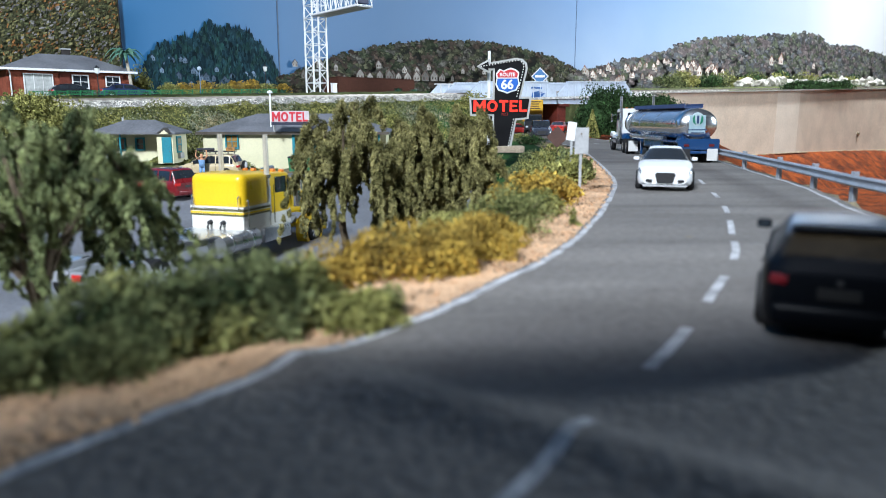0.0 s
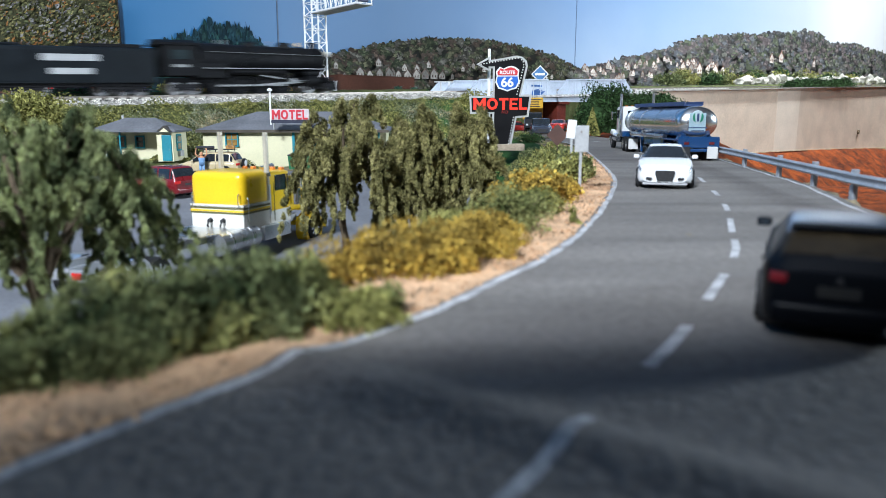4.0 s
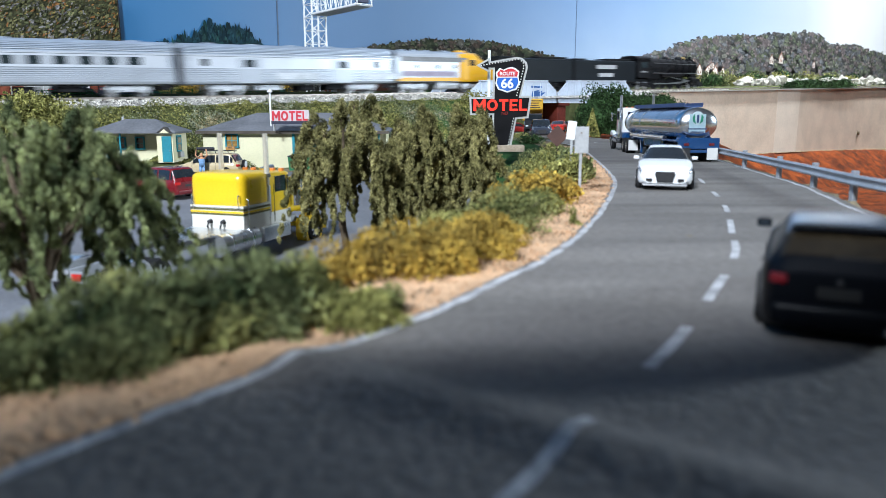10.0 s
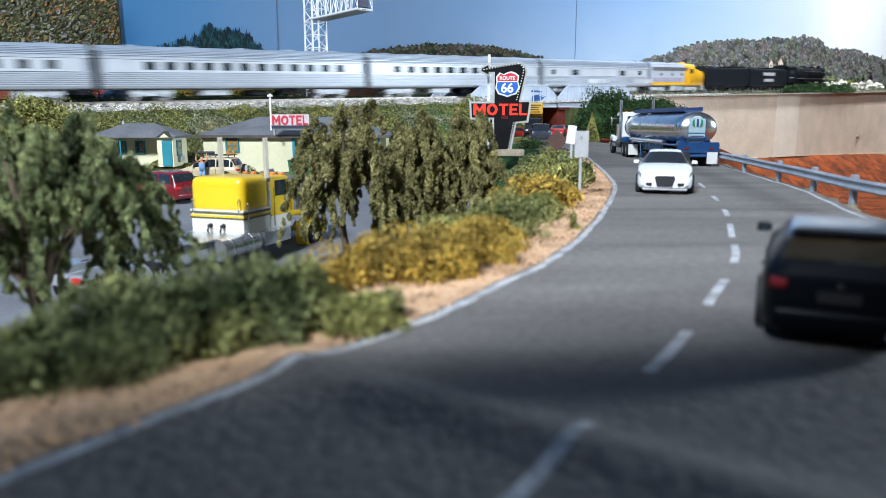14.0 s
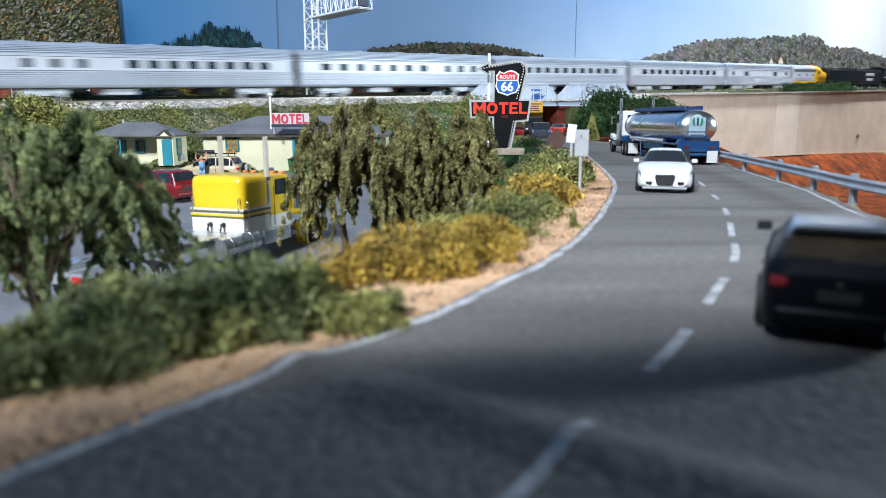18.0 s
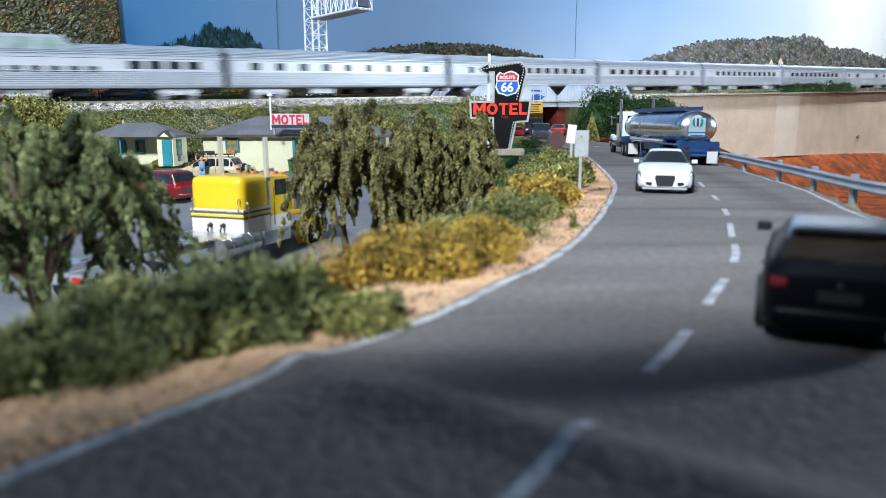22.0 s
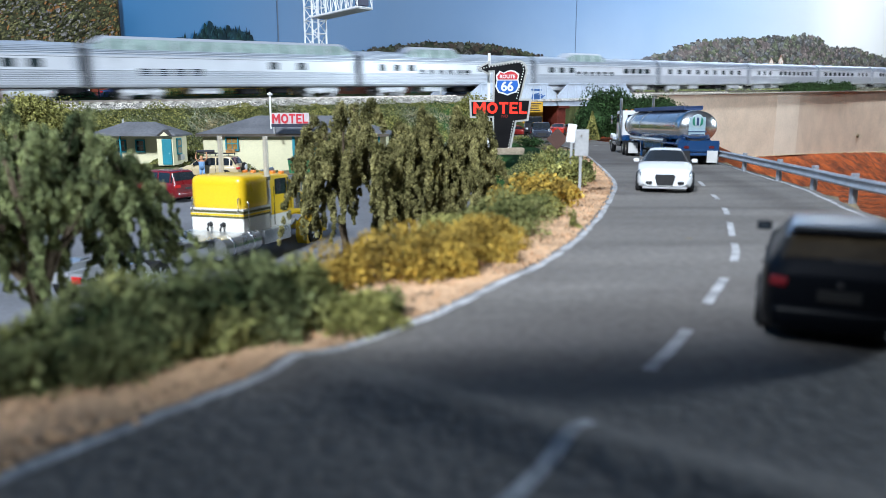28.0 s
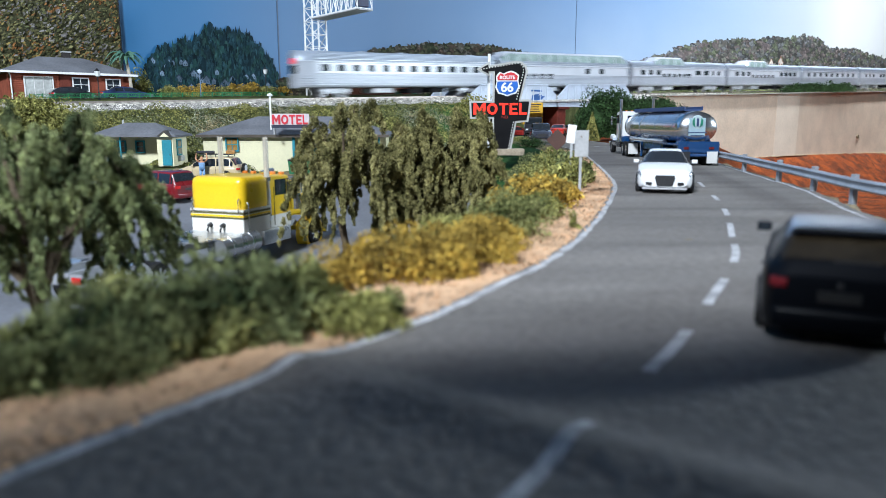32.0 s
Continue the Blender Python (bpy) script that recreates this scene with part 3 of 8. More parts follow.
def room():
    # unseen shell; its grey is kept dark to limit bounced light
    wallm = mat("room_wall", (.24, .26, .30), .9, 0, .05, .05, 2, .05)
    floorm = mat("room_floor", (.22, .20, .18), .8, 0, .15, .1, 2, .1)
    x, y = on_line(-75, -300)
    o = part("wall_south", B(0, 0, 60, 760, 6, 290), wallm, None, "plain grey room wall, unseen", kind="structure")
    o.matrix_basis = P(x, y, 0, ALPHA)
    for nm, s in (("wall_west", -460), ("wall_east", 320)):
        x, y = on_line(s, -137)
        o = part(nm, B(0, 0, 60, 6, 330, 290), wallm, None, "plain grey room wall, unseen", kind="structure")
        o.matrix_basis = P(x, y, 0, ALPHA)
    x, y = on_line(-70, -137)
    o = part("ceiling", B(0, 0, 0, 790, 340, 6), wallm, None, "plain grey ceiling, unseen", kind="structure")
    o.matrix_basis = P(x, y, 160, ALPHA)
    o = part("floor", B(0, 0, 0, 790, 340, 6), floorm, None, "brown room floor under the layout", kind="structure")
    o.matrix_basis = P(x, y, -84, ALPHA)


def retaining_wall():
    """A bent tan board under the railway, with a pale lip and a screw head."""
    x, y = on_line(0, 0)
    ob = thing("retaining_wall", x, y, 0, ALPHA, "curved tan board wall under the railway", "wall", kind="structure")
    ss = np.concatenate([np.linspace(38.5, 165, 66)])
    bend = -3.4 - 1.2 * np.exp(-((ss - 80) / 9) ** 2)
    low = np.interp(ss, [38, 60, 80, 129, 165], [-3.9, -4.05, -4.0, -4.9, -5.3])
    top = np.array([rail_z(s) for s in ss]) - 1.0
    rings = []
    for s, n, z0, z1 in zip(ss, bend, low, top):
        rings.append([(s, n, z0), (s, n, z1), (s, n + .35, z1), (s, n + .35, z0)])
    part("board", loft(bmesh.new(), rings), TANWALL, ob, smooth=True)
    lip = [[(s, n - .5, z1), (s, n - .5, z1 + .22), (s, n + 3.0, z1 + .22), (s, n + 3.0, z1)] for s, n, z1 in zip(ss, bend, top)]
    part("coping", loft(bmesh.new(), lip), mat("pale_plaster", (.33, .32, .28), .9, 0, .2, .6, 6, .4), ob, "pale plaster ledge")
    edge = [[(s, n - .06, z0 - .1), (s, n - .06, z0 + .06), (s, n + .3, z0 + .06), (s, n + .3, z0 - .1)] for s, n, z0 in zip(ss, bend, low)]
    part("lower_edge", loft(bmesh.new(), edge), mat("raw_edge", (.62, .50, .34), .8, 0, .2), ob, "pale raw lower edge")
    # a paler strip paints in the light that falls on the wall's bend
    strip_r = [[(q, -3.4 - 1.2 * math.exp(-((q - 80) / 9) ** 2) - .03, -4.0), (q, -3.4 - 1.2 * math.exp(-((q - 80) / 9) ** 2) - .03, rail_z(q) - 1.0), (q, -3.2, rail_z(q) - 1.0), (q, -3.2, -4.0)] for q in np.linspace(73.4, 81, 8)]
    part("joint_strip", loft(bmesh.new(), strip_r), mat("pale_filler", (.63, .545, .44), .5, 0, .08, .2, 4, .1), ob, "paler strip, light painted on the wall's bend", smooth=True)
    part("screw", lathe(bmesh.new(), [(.02, -.12), (.38, -.12), (.45, 0), (.45, .2)], "Y", 14, (111.5, -3.55, -1.1)), mat("brass_screw", (.20, .15, .09), .5, .6), ob, "dull screw head")
    return ob


def railway():
    """Ballast, sleepers and rails on a rising straight."""
    s0, s1 = -430.0, 315.0
    x, y = on_line(0, 0)
    ob = thing("railway_track", x, y, 0, ALPHA, "single railway track on pale grey ballast", "track", kind="structure")

    def sec(pts):
        return [[(s, n, head_z(max(-140, s)) + z) for n, z in pts] for s in (s0, -140, s1)]
    part("ballast_bed", loft(bmesh.new(), sec([(-3.0, -1.0), (-1.72, -.34), (1.72, -.34), (3.0, -1.0)])), BALLAST, ob)
    for n in (-.75, .75):
        part("rail", loft(bmesh.new(), sec([(n - .06, -.2), (n - .04, 0), (n + .04, 0), (n + .06, -.2)])), STEEL, ob)
    tie = part("sleeper", B(0, 0, 0, .42, 3.5, .2), mat("pale_sleeper", (.52, .49, .44), .85, 0, .2, 1, 8, .3), ob)
    tie.matrix_basis = P(-54, 0, head_z(-54) - .27)
    for i in range(1, 118):
        s = -54 + i * .98
        again(tie, P(s, 0, head_z(s) - .27))
    # loose stones on the facing shoulder
    n = 52000
    s = RNG.uniform(-56, 60, n)
    w = RNG.uniform(-3.1, -.2, n) - (RNG.uniform(0, 1, n) < .45) * RNG.uniform(0, 2.2, n)
    zz = np.array([head_z(a) for a in s]) + np.where(w > -1.72, -.36, -.33 - (-1.72 - w) * .56)
    keep = (s < BRIDGE[0]) | ((s > BRIDGE[1]) & (w > -1.7))
    v, f = stones(np.column_stack([s, w, zz])[keep], .046)
    raw("ballast_stones", v, f, mat("pale_stone", (.52, .50, .46), .9, 0, .4, 1.2, 8, .3, island=.9), ob, "loose pale ballast stones", "stuff")
    return ob


def stones(c, size):
    n = len(c)
    tet = np.array([(1, 1, 1), (1, -1, -1), (-1, 1, -1), (-1, -1, 1)], float)
    j = tet[None] * RNG.uniform(.5, 1.3, size=(n, 4, 3)) * (size * RNG.uniform(.6, 1.5, size=(n, 1, 1)))
    v = (c[:, None] + j).reshape(-1, 3)
    i = np.arange(n) * 4
    f = np.concatenate([np.stack([i + a, i + b, i + d], 1) for a, b, d in ((0, 1, 2), (0, 3, 1), (0, 2, 3), (1, 3, 2))])
    return v, f


def girder_bridge():
    x, y = on_line(0, 0)
    ob = thing("girder_bridge", x, y, 0, ALPHA, "pale grey plate-girder railway bridge with ribbed panels", "bridge")
    gm = mat("bridge_grey", (.50, .56, .66), .55, .1, .1, .6, 6, .1)
    rib = mat("bridge_rib", (.56, .62, .71), .5, .1, .1)
    for n in (-2.35, 2.35):
        for a, b in ((1.9, 17.2), (17.4, 33.4)):
            zb, zt = 4.02 + .012 * a, 6.55 + .028 * (a - 3)
            poly = [(a, zb + .0), (b - .1, zb + .012 * (b - a)), (b - .1, zb + 1.35 + .02 * (b - a)), (b - 1.9, zt + .028 * (b - a)), (a + 1.9, zt + .02), (a, zb + 1.2)]
            part("girder", prism(bmesh.new(), poly, n - .09, n + .09), gm, ob)
            side = -.16 if n < 0 else .16
            part("top_flange", B((a + b) / 2, n, zt + .02 + .014 * (b - a), b - a - 3.7, .5, .14, rot=Matrix.Rotation(-.028, 4, "Y")), rib, ob)
            part("bottom_flange", B((a + b) / 2, n, zb + .006 * (b - a), b - a - .2, .5, .14, rot=Matrix.Rotation(-.012, 4, "Y")), rib, ob)
            k = int((b - a - 3.8) / 1.27)
            for i in range(k + 1):
                xx = a + 1.95 + i * (b - a - 3.9) / k
                part("stiffener", B(xx, n + side * .8, (zb + zt) / 2 + .1 + .02 * (xx - a), .09, .12, zt - zb - .5), rib, ob)
    part("deck", B(17.6, 0, 4.9, 31, 4.4, .5, rot=Matrix.Rotation(-.0316, 4, "Y")), GREYP, ob)
    # plain blue emblem on the near girder
    blue = mat("emblem_blue", (.02, .10, .32), .5, 0, .1)
    for i in range(3):
        part("emblem", prism(bmesh.new(), [(12.3 + i * .5, 4.55), (12.6 + i * .5, 4.6), (13.9 + i * .55, 5.75 - i * .12), (12.6 + i * .45, 5.55 - i * .12)], -2.5, -2.46), blue, ob, "plain blue swoosh emblem")
    part("emblem_bar", B(13.3, -2.48, 6.1, 1.9, .03, .22), blue, ob)
    rust = mat("rust_red", (.11, .022, .015), .7, 0, .25, .6, 6, .3)
    pier = thing("bridge_pier", *on_line(18.6, 0), 0, ALPHA, "dark red steel bridge pier", "pier")
    part("shaft", B(0, 0, 2.0, 1.7, 4.2, 4.3, .12), rust, pier)
    part("cap", B(0, 0, 4.0, 2.0, 5.2, .35, .05), rust, pier)
    # a second, farther bridge of the same make
    far = thing("far_girder_bridge", *on_line(0, 9), 0, ALPHA, "white plate-girder bridge behind the track", "bridge")
    part("girder", prism(bmesh.new(), [(4.7, 5.1), (22, 5.5), (22, 7.1), (6.5, 6.75)], -.1, .1), rib, far)
    part("flange", B(14, 0, 6.95, 16, .5, .12, rot=Matrix.Rotation(-.0226, 4, "Y")), WHITE, far)
    for i in range(10):
        part("stiffener", B(6.8 + i * 1.4, -.16, 6.0 + i * .03, .14, .16, 1.5), WHITE, far)
    return ob


def guard_rail():
    pts = curve_through([(10.9, 14), (11.75, 17.5), (12.16, 20.9), (12.75, 24.2), (13.35, 27.8), (14.3, 33.8), (15.4, 41), (16.6, 48.5), (17.5, 56)], .5)
    ob = thing("guard_rail", 0, 0, 0, 0, "grey steel roadside guard rail on posts", "guard rail")
    gm = mat("galvanised_grey", (.34, .37, .41), .5, .35, .12, 1, 8, .1)
    prof = [(-.02, .46), (-.09, .52), (-.03, .60), (-.03, .66), (-.09, .74), (-.02, .80), (.02, .80), (.02, .46)]
    t = np.gradient(pts, axis=0)
    t /= np.linalg.norm(t, axis=1)[:, None]
    rings = [[(p[0] + d[1] * o, p[1] - d[0] * o, z) for o, z in prof] for p, d in zip(pts, t)]
    part("beam", loft(bmesh.new(), rings), gm, ob)
    for x, y in ((11.2, 15.3), (11.76, 18.1), (12.22, 21.3), (12.88, 24.9), (13.52, 28.9), (14.28, 34.1), (15.3, 40.3), (16.3, 46), (17.2, 52)):
        part("post", B(x + .14, y, .09, .16, .2, 1.6, .02), gm, ob)
    return ob


def shade_slab():
    """An unseen slab stands in for the filming device, sized and turned to shade the road before it."""
    ob = thing("tablet", -1.15, -1.5, .02, 11, "unseen dark slab standing in for the filming device, shading the road", "tablet")
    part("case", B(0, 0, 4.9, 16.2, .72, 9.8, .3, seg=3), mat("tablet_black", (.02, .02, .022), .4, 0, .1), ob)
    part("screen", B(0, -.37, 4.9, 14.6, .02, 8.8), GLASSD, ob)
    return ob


# ---- plants ----
LEAF_DARK = mat("dark_green_foam", (0.22, 0.24, 0.105), .9, 0, .55, 2.0, 7, 0, island=.5, col2=(.022, .040, .016))
LEAF_OLIVE = mat("olive_foam", (0.37, 0.335, 0.145), .9, 0, .55, 1.6, 7, 0, island=.55, col2=(.075, .072, .024))
LEAF_GREEN = mat("mid_green_foam", (0.30, 0.30, 0.115), .9, 0, .55, 2.0, 7, 0, island=.5, col2=(.058, .072, .022))
LEAF_YELLOW = mat("yellow_foam", (.48, .32, .06), .9, 0, .55, 2.0, 7, 0, island=.5, col2=(.22, .15, .035))
LEAF_LIME = mat("yellow_green_foam", (0.38, 0.36, 0.12), .9, 0, .55, 2.2, 7, 0, island=.5, col2=(.12, .125, .035))
LEAF_HEDGE = mat("deep_hedge_leaf", (.034, .070, .024), .75, 0, .4, .8, 6, 0, island=.8)
LEAF_PALM = mat("palm_green", (0.076, 0.187, 0.128), .6, 0, .3, 1, 8, .1)


def gz(x, y):
    return float(ground_z(x, y))


def bush(x, y, rx, ry, h, material, label, n=3200, size=.05, seed=1, lumps=11, name="shrub", group="", z=None, core=0.0):
    """A mound of foam flakes on a few twigs."""
    rng = np.random.default_rng(seed)
    z = gz(x, y) - .04 if z is None else z
    ob = thing(name, x, y, z, 0, label, "shrub", group)
    if core:
        bm = bmesh.new()
        bmesh.ops.create_icosphere(bm, subdivisions=3, radius=1)
        for q in bm.verts:
            q.co *= core * (1 + .35 * noise.noise(q.co * 2.2 + Vector((seed, 0, 0))))
        bmesh.ops.transform(bm, matrix=Matrix.Translation((0, 0, h * .5)) @ Matrix.Diagonal((rx, ry, h * .5, 1)), verts=bm.verts)
        part("inner_growth", bm, material, ob)
    p = clump_points(n, 0, 0, h * .12, rx * 1.25, ry * 1.25, h * 1.05, lumps, rng)
    v, f = leaves(p, size, rng=rng)
    raw("foliage", v, f, material, ob)
    bm = bmesh.new()
    for i in range(6):
        a = rng.uniform(0, 6.28)
        tube(bm, [(0, 0, -.02), (rx * .3 * math.cos(a), ry * .3 * math.sin(a), h * .35), (rx * .6 * math.cos(a), ry * .6 * math.sin(a), h * .7)], [.03, .02, .01], 5)
    part("twig_frame", bm, BARK, ob)
    return ob


def weeping_tree(x, y, height, spread, boughs, seed, size=.06, lean=0.0, dense=1.0, group="weeping trees by the lot", thick=.12, droop=1.0, sweep=0.0, flare=.3, tassels=4, low=.36, tones=None, lift=(.70, 1.0), fall=(.07, .2), hang=(.25, .62), sprigs=3, crest=.56):
    """A drooping foam tree: a crooked forked trunk, arching boughs, and lumpy tassels that hang from them."""
    rng = np.random.default_rng(seed)
    z = gz(x, y) - .05
    ob = thing("weeping_tree", x, y, z, 0, "weeping olive-green model tree with drooping foam strands", "tree", group)
    fork = Vector((lean * .6 + .04, .02, height * .42))
    part("trunk", tube(bmesh.new(), [(0, 0, 0), (.10 + lean * .2, .05, height * .14), (-.06 + lean * .4, 0, height * .28), fork, (lean * .8, .05, height * .66), (lean, 0, height * .85)], [.19, .15, .14, .12, .08, .03], 9), BARK, ob, "dark crooked trunk")

    def rope(out, path, w, k, taper=.5):
        """Foam lumps of uneven size strung along a bent line."""
        ln = np.concatenate([[0], np.cumsum(np.linalg.norm(np.diff(path, axis=0), axis=1))])
        m = max(2, int(ln[-1] / (w * 1.25)))
        u = (np.arange(m) + rng.uniform(.1, .9, m)) / m * ln[-1]
        c = np.column_stack([np.interp(u, ln, path[:, i]) for i in range(3)]) + rng.normal(size=(m, 3)) * w * .38
        r = w * rng.uniform(.55, 1.25, m) * (1 - taper * u / ln[-1])
        cnt = max(6, int(k * ln[-1] / m))
        d = rng.normal(size=(m, cnt, 3))
        d /= np.linalg.norm(d, axis=2)[..., None]
        d *= rng.uniform(.25, 1.15, (m, cnt, 1)) * r[:, None, None]
        d[..., 2] *= 1.8
        out.append((c[:, None] + d).reshape(-1, 3))

    for i in range(boughs):
        a = 6.283 * (i + rng.uniform(-.3, .3)) / boughs
        r = spread * rng.uniform(.55, 1.0)
        peak = Vector((r * crest * math.cos(a) + lean, r * crest * math.sin(a), height * rng.uniform(*lift)))
        tip = Vector((r * math.cos(a) + lean, r * math.sin(a), peak.z - height * rng.uniform(*fall)))
        base = Vector((lean * .6, 0, min(peak.z - .3, height * rng.uniform(low, .62))))
        part("limb", tube(bmesh.new(), [base, base.lerp(peak, .55) + Vector((0, 0, .16)), peak, tip], [.08, .055, .035, .015], 6), BARK, ob)
        arc = curve_through([base.lerp(peak, .5), peak, peak.lerp(tip, .55) + Vector((0, 0, .07)), tip], .12)
        pts = []
        rope(pts, arc, thick * 1.5, 900 * dense, .2)
        for j in range(tassels + int(rng.integers(-1, 2))):
            t = rng.uniform(.12, 1)
            p = arc[int(t * (len(arc) - 1))]
            drop = height * rng.uniform(*hang) * droop * (.6 + .4 * t)
            b = a + rng.uniform(-.8, .8)
            out = np.array([math.cos(b), math.sin(b), 0]) * rng.uniform(.2, 1.0) * flare * drop + np.array([sweep * drop, 0, 0])
            w1, w2 = rng.normal(size=3) * .07, rng.normal(size=3) * .07
            line = curve_through([p, p + out * .45 + w1 - (0, 0, drop * .18), p + out * .85 + w2 - (0, 0, drop * .5), p + out * 1.05 - w1 - (0, 0, drop * .8), p + out * 1.1 - (0, 0, drop)], .12)
            rope(pts, line, thick * rng.uniform(.75, 1.2), 560 * dense)
            for q in range(int(rng.integers(0, sprigs))):
                e = line[int(rng.uniform(.15, .7) * (len(line) - 1))]
                side = rng.normal(size=3) * .32
                side[2] = -abs(side[2]) - .35
                rope(pts, np.array([e, e + side * .5 + (0, 0, .1), e + side * 1.2]), thick * .7, 420 * dense)
        p = np.concatenate(pts)
        p = p[p[:, 2] > .15]
        v, f = leaves(p, size, .5, rng=rng)
        tn = tones or (LEAF_OLIVE,)
        raw("hanging_spray", v, f, tn[int(rng.integers(0, len(tn)))], ob, "hanging olive foam foliage")
    return ob


LEAF_NEAR = mat("green_foam_spray", (.37, .41, .19), .9, 0, .5, 1.6, 7, 0, island=.6, col2=(.055, .078, .037))
LEAF_GREEN_DARK = mat("dark_olive_foam", (0.25, 0.275, 0.125), .9, 0, .55, 1.3, 7, 0, island=.55, col2=(.026, .040, .015))


def roadside_plants():
    g1 = "shrubs along the verge"
    dk, yl, lm = "dark green foam shrub beside the sandy verge", "golden yellow foam shrub beside the verge", "yellow-green foam shrub beside the verge"
    seed = 10
    for x, y, rx, ry, h, m, lab, n in (
            (-4.75, 6.6, .75, .6, .62, LEAF_LIME, lm, 3200), (-4.1, 6.75, .62, .55, .78, LEAF_GREEN, dk, 3400), (-3.45, 7.0, .66, .55, .86, LEAF_DARK, dk, 4200),
            (-2.9, 7.5, .62, .6, .95, LEAF_DARK, dk, 4200), (-2.25, 7.75, .55, .5, .82, LEAF_DARK, dk, 3800), (-1.85, 8.5, .6, .55, .78, LEAF_GREEN, dk, 3600),
            (-3.6, 8.0, .7, .6, .98, LEAF_GREEN, dk, 3600), (-5.2, 7.6, .8, .7, .9, LEAF_GREEN, dk, 3200), (-2.9, 9.0, .7, .6, .8, LEAF_DARK, dk, 3200), (-3.2, 7.3, .6, .5, .85, LEAF_GREEN, dk, 3000), (-2.55, 7.7, .55, .5, .86, LEAF_GREEN, dk, 3000), (-2.0, 8.15, .5, .5, .80, LEAF_DARK, dk, 3000), (-3.85, 7.0, .55, .5, .8, LEAF_DARK, dk, 3000), (-4.6, 7.1, .6, .5, .72, LEAF_GREEN, dk, 3000), (-4.15, 6.3, .55, .42, .55, LEAF_DARK, dk, 2600), (-3.5, 6.62, .5, .4, .55, LEAF_DARK, dk, 2400), (-4.8, 6.1, .5, .4, .5, LEAF_LIME, lm, 2400),
            (-1.05, 8.25, .50, .38, .48, LEAF_LIME, lm, 2600), (-.75, 8.75, .3, .3, .42, LEAF_GREEN, dk, 1500),
            (-2.4, 10.3, .7, .6, .62, LEAF_LIME, lm, 3000), (-1.75, 10.6, .75, .6, .82, LEAF_YELLOW, yl, 3600), (-.85, 10.9, .75, .6, .84, LEAF_YELLOW, yl, 3600),
            (-.1, 11.5, .7, .6, .80, LEAF_YELLOW, yl, 3600), (.55, 12.6, .72, .6, .82, LEAF_YELLOW, yl, 3600), (.95, 13.6, .6, .5, .7, LEAF_YELLOW, yl, 3000),
            (.2, 14.0, .9, .7, .9, LEAF_LIME, lm, 3400), (1.35, 15.3, .8, .7, .85, LEAF_GREEN, dk, 3200), (.5, 16.0, 1.0, .8, 1.0, LEAF_LIME, lm, 3200),
            (1.9, 17.2, .8, .7, .85, LEAF_GREEN, dk, 3200), (2.5, 18.4, .7, .6, .75, LEAF_LIME, lm, 2800), (2.75, 20.2, .9, .7, 1.0, LEAF_YELLOW, yl, 3200),
            (2.3, 21.8, .9, .8, 1.05, LEAF_YELLOW, yl, 3000), (3.7, 22.3, .7, .6, .7, LEAF_YELLOW, yl, 2600), (1.2, 19.5, 1.0, .9, .9, LEAF_GREEN, dk, 3000),
            (4.3, 26.0, .9, .8, 1.05, LEAF_LIME, lm, 2800), (5.2, 28.5, .85, .8, 1.1, LEAF_GREEN, dk, 2800), (4.5, 30, .8, .8, 1.15, LEAF_LIME, lm, 2600),
            (5.6, 31.5, .8, .8, 1.0, LEAF_DARK, dk, 2600), (4.9, 37, 1.2, .9, 1.0, LEAF_LIME, lm, 2400), (6.3, 39, 1.1, .9, .9, LEAF_GREEN, dk, 2400),
            (5.0, 45, 1.2, 1.0, 1.0, LEAF_DARK, dk, 2400), (7.2, 47, 1.1, 1.0, .8, LEAF_LIME, lm, 2000),
            (6.8, 52, 1.2, 1.0, .9, LEAF_DARK, dk, 2000), (.6, 50, 1.3, 1.0, 1.6, LEAF_LIME, lm, 2400), (8.0, 66, 1.2, .8, .9, LEAF_HEDGE, dk, 1800)):
        seed += 1
        bush(x, y, rx, ry, h, m, lab, int(n * 2.1) if y < 20 else n, .031 if y < 20 else .06, seed, 13, group=g1)
    for i, (x, y, rx, h, m) in enumerate(((4.6, 51, 1.1, .8, LEAF_LIME), (5.8, 50, 1.0, .8, LEAF_GREEN), (.7, 25.5, .9, .9, LEAF_OLIVE), (6.6, 43.5, .9, .7, LEAF_GREEN))):
        bush(x, y, rx, rx * .85, h, m, lm if m is LEAF_LIME else dk, 2600, .06, 150 + i, group=g1)
    bush(3.02, 16.3, .15, .15, .36, LEAF_LIME, "small lone tuft of grass on the verge", 500, .04, 90, 5, "grass_tuft")
    bush(13.6, 17.2, .7, .7, .7, LEAF_GREEN, "green foam shrub below the guard rail", 2200, .05, 91, name="shrub")
    bush(13.2, 19.2, .5, .5, .5, LEAF_GREEN, "green foam shrub below the guard rail", 1500, .05, 92, name="shrub")
    near = (LEAF_GREEN_DARK, LEAF_NEAR, LEAF_NEAR, LEAF_NEAR)
    weeping_tree(-7.75, 13.2, 5.6, 2.75, 20, 3, .036, -.1, 1.8, thick=.08, flare=.7, tassels=4, low=.28, tones=near, lift=(.62, 1.0), fall=(.12, .34), hang=(.12, .36), sprigs=4, crest=.72)
    weeping_tree(-3.6, 25.2, 5.9, 1.9, 10, 4, .05, .1, 1.9, thick=.12, droop=1.3, sweep=-.12, flare=.3, tassels=4, fall=(.1, .26), hang=(.2, .55), sprigs=4)
    weeping_tree(-1.1, 26.0, 6.0, 1.5, 11, 6, .05, .1, 1.9, thick=.125, droop=1.35, sweep=-.04, flare=.16, tassels=5, fall=(.1, .26), sprigs=4)
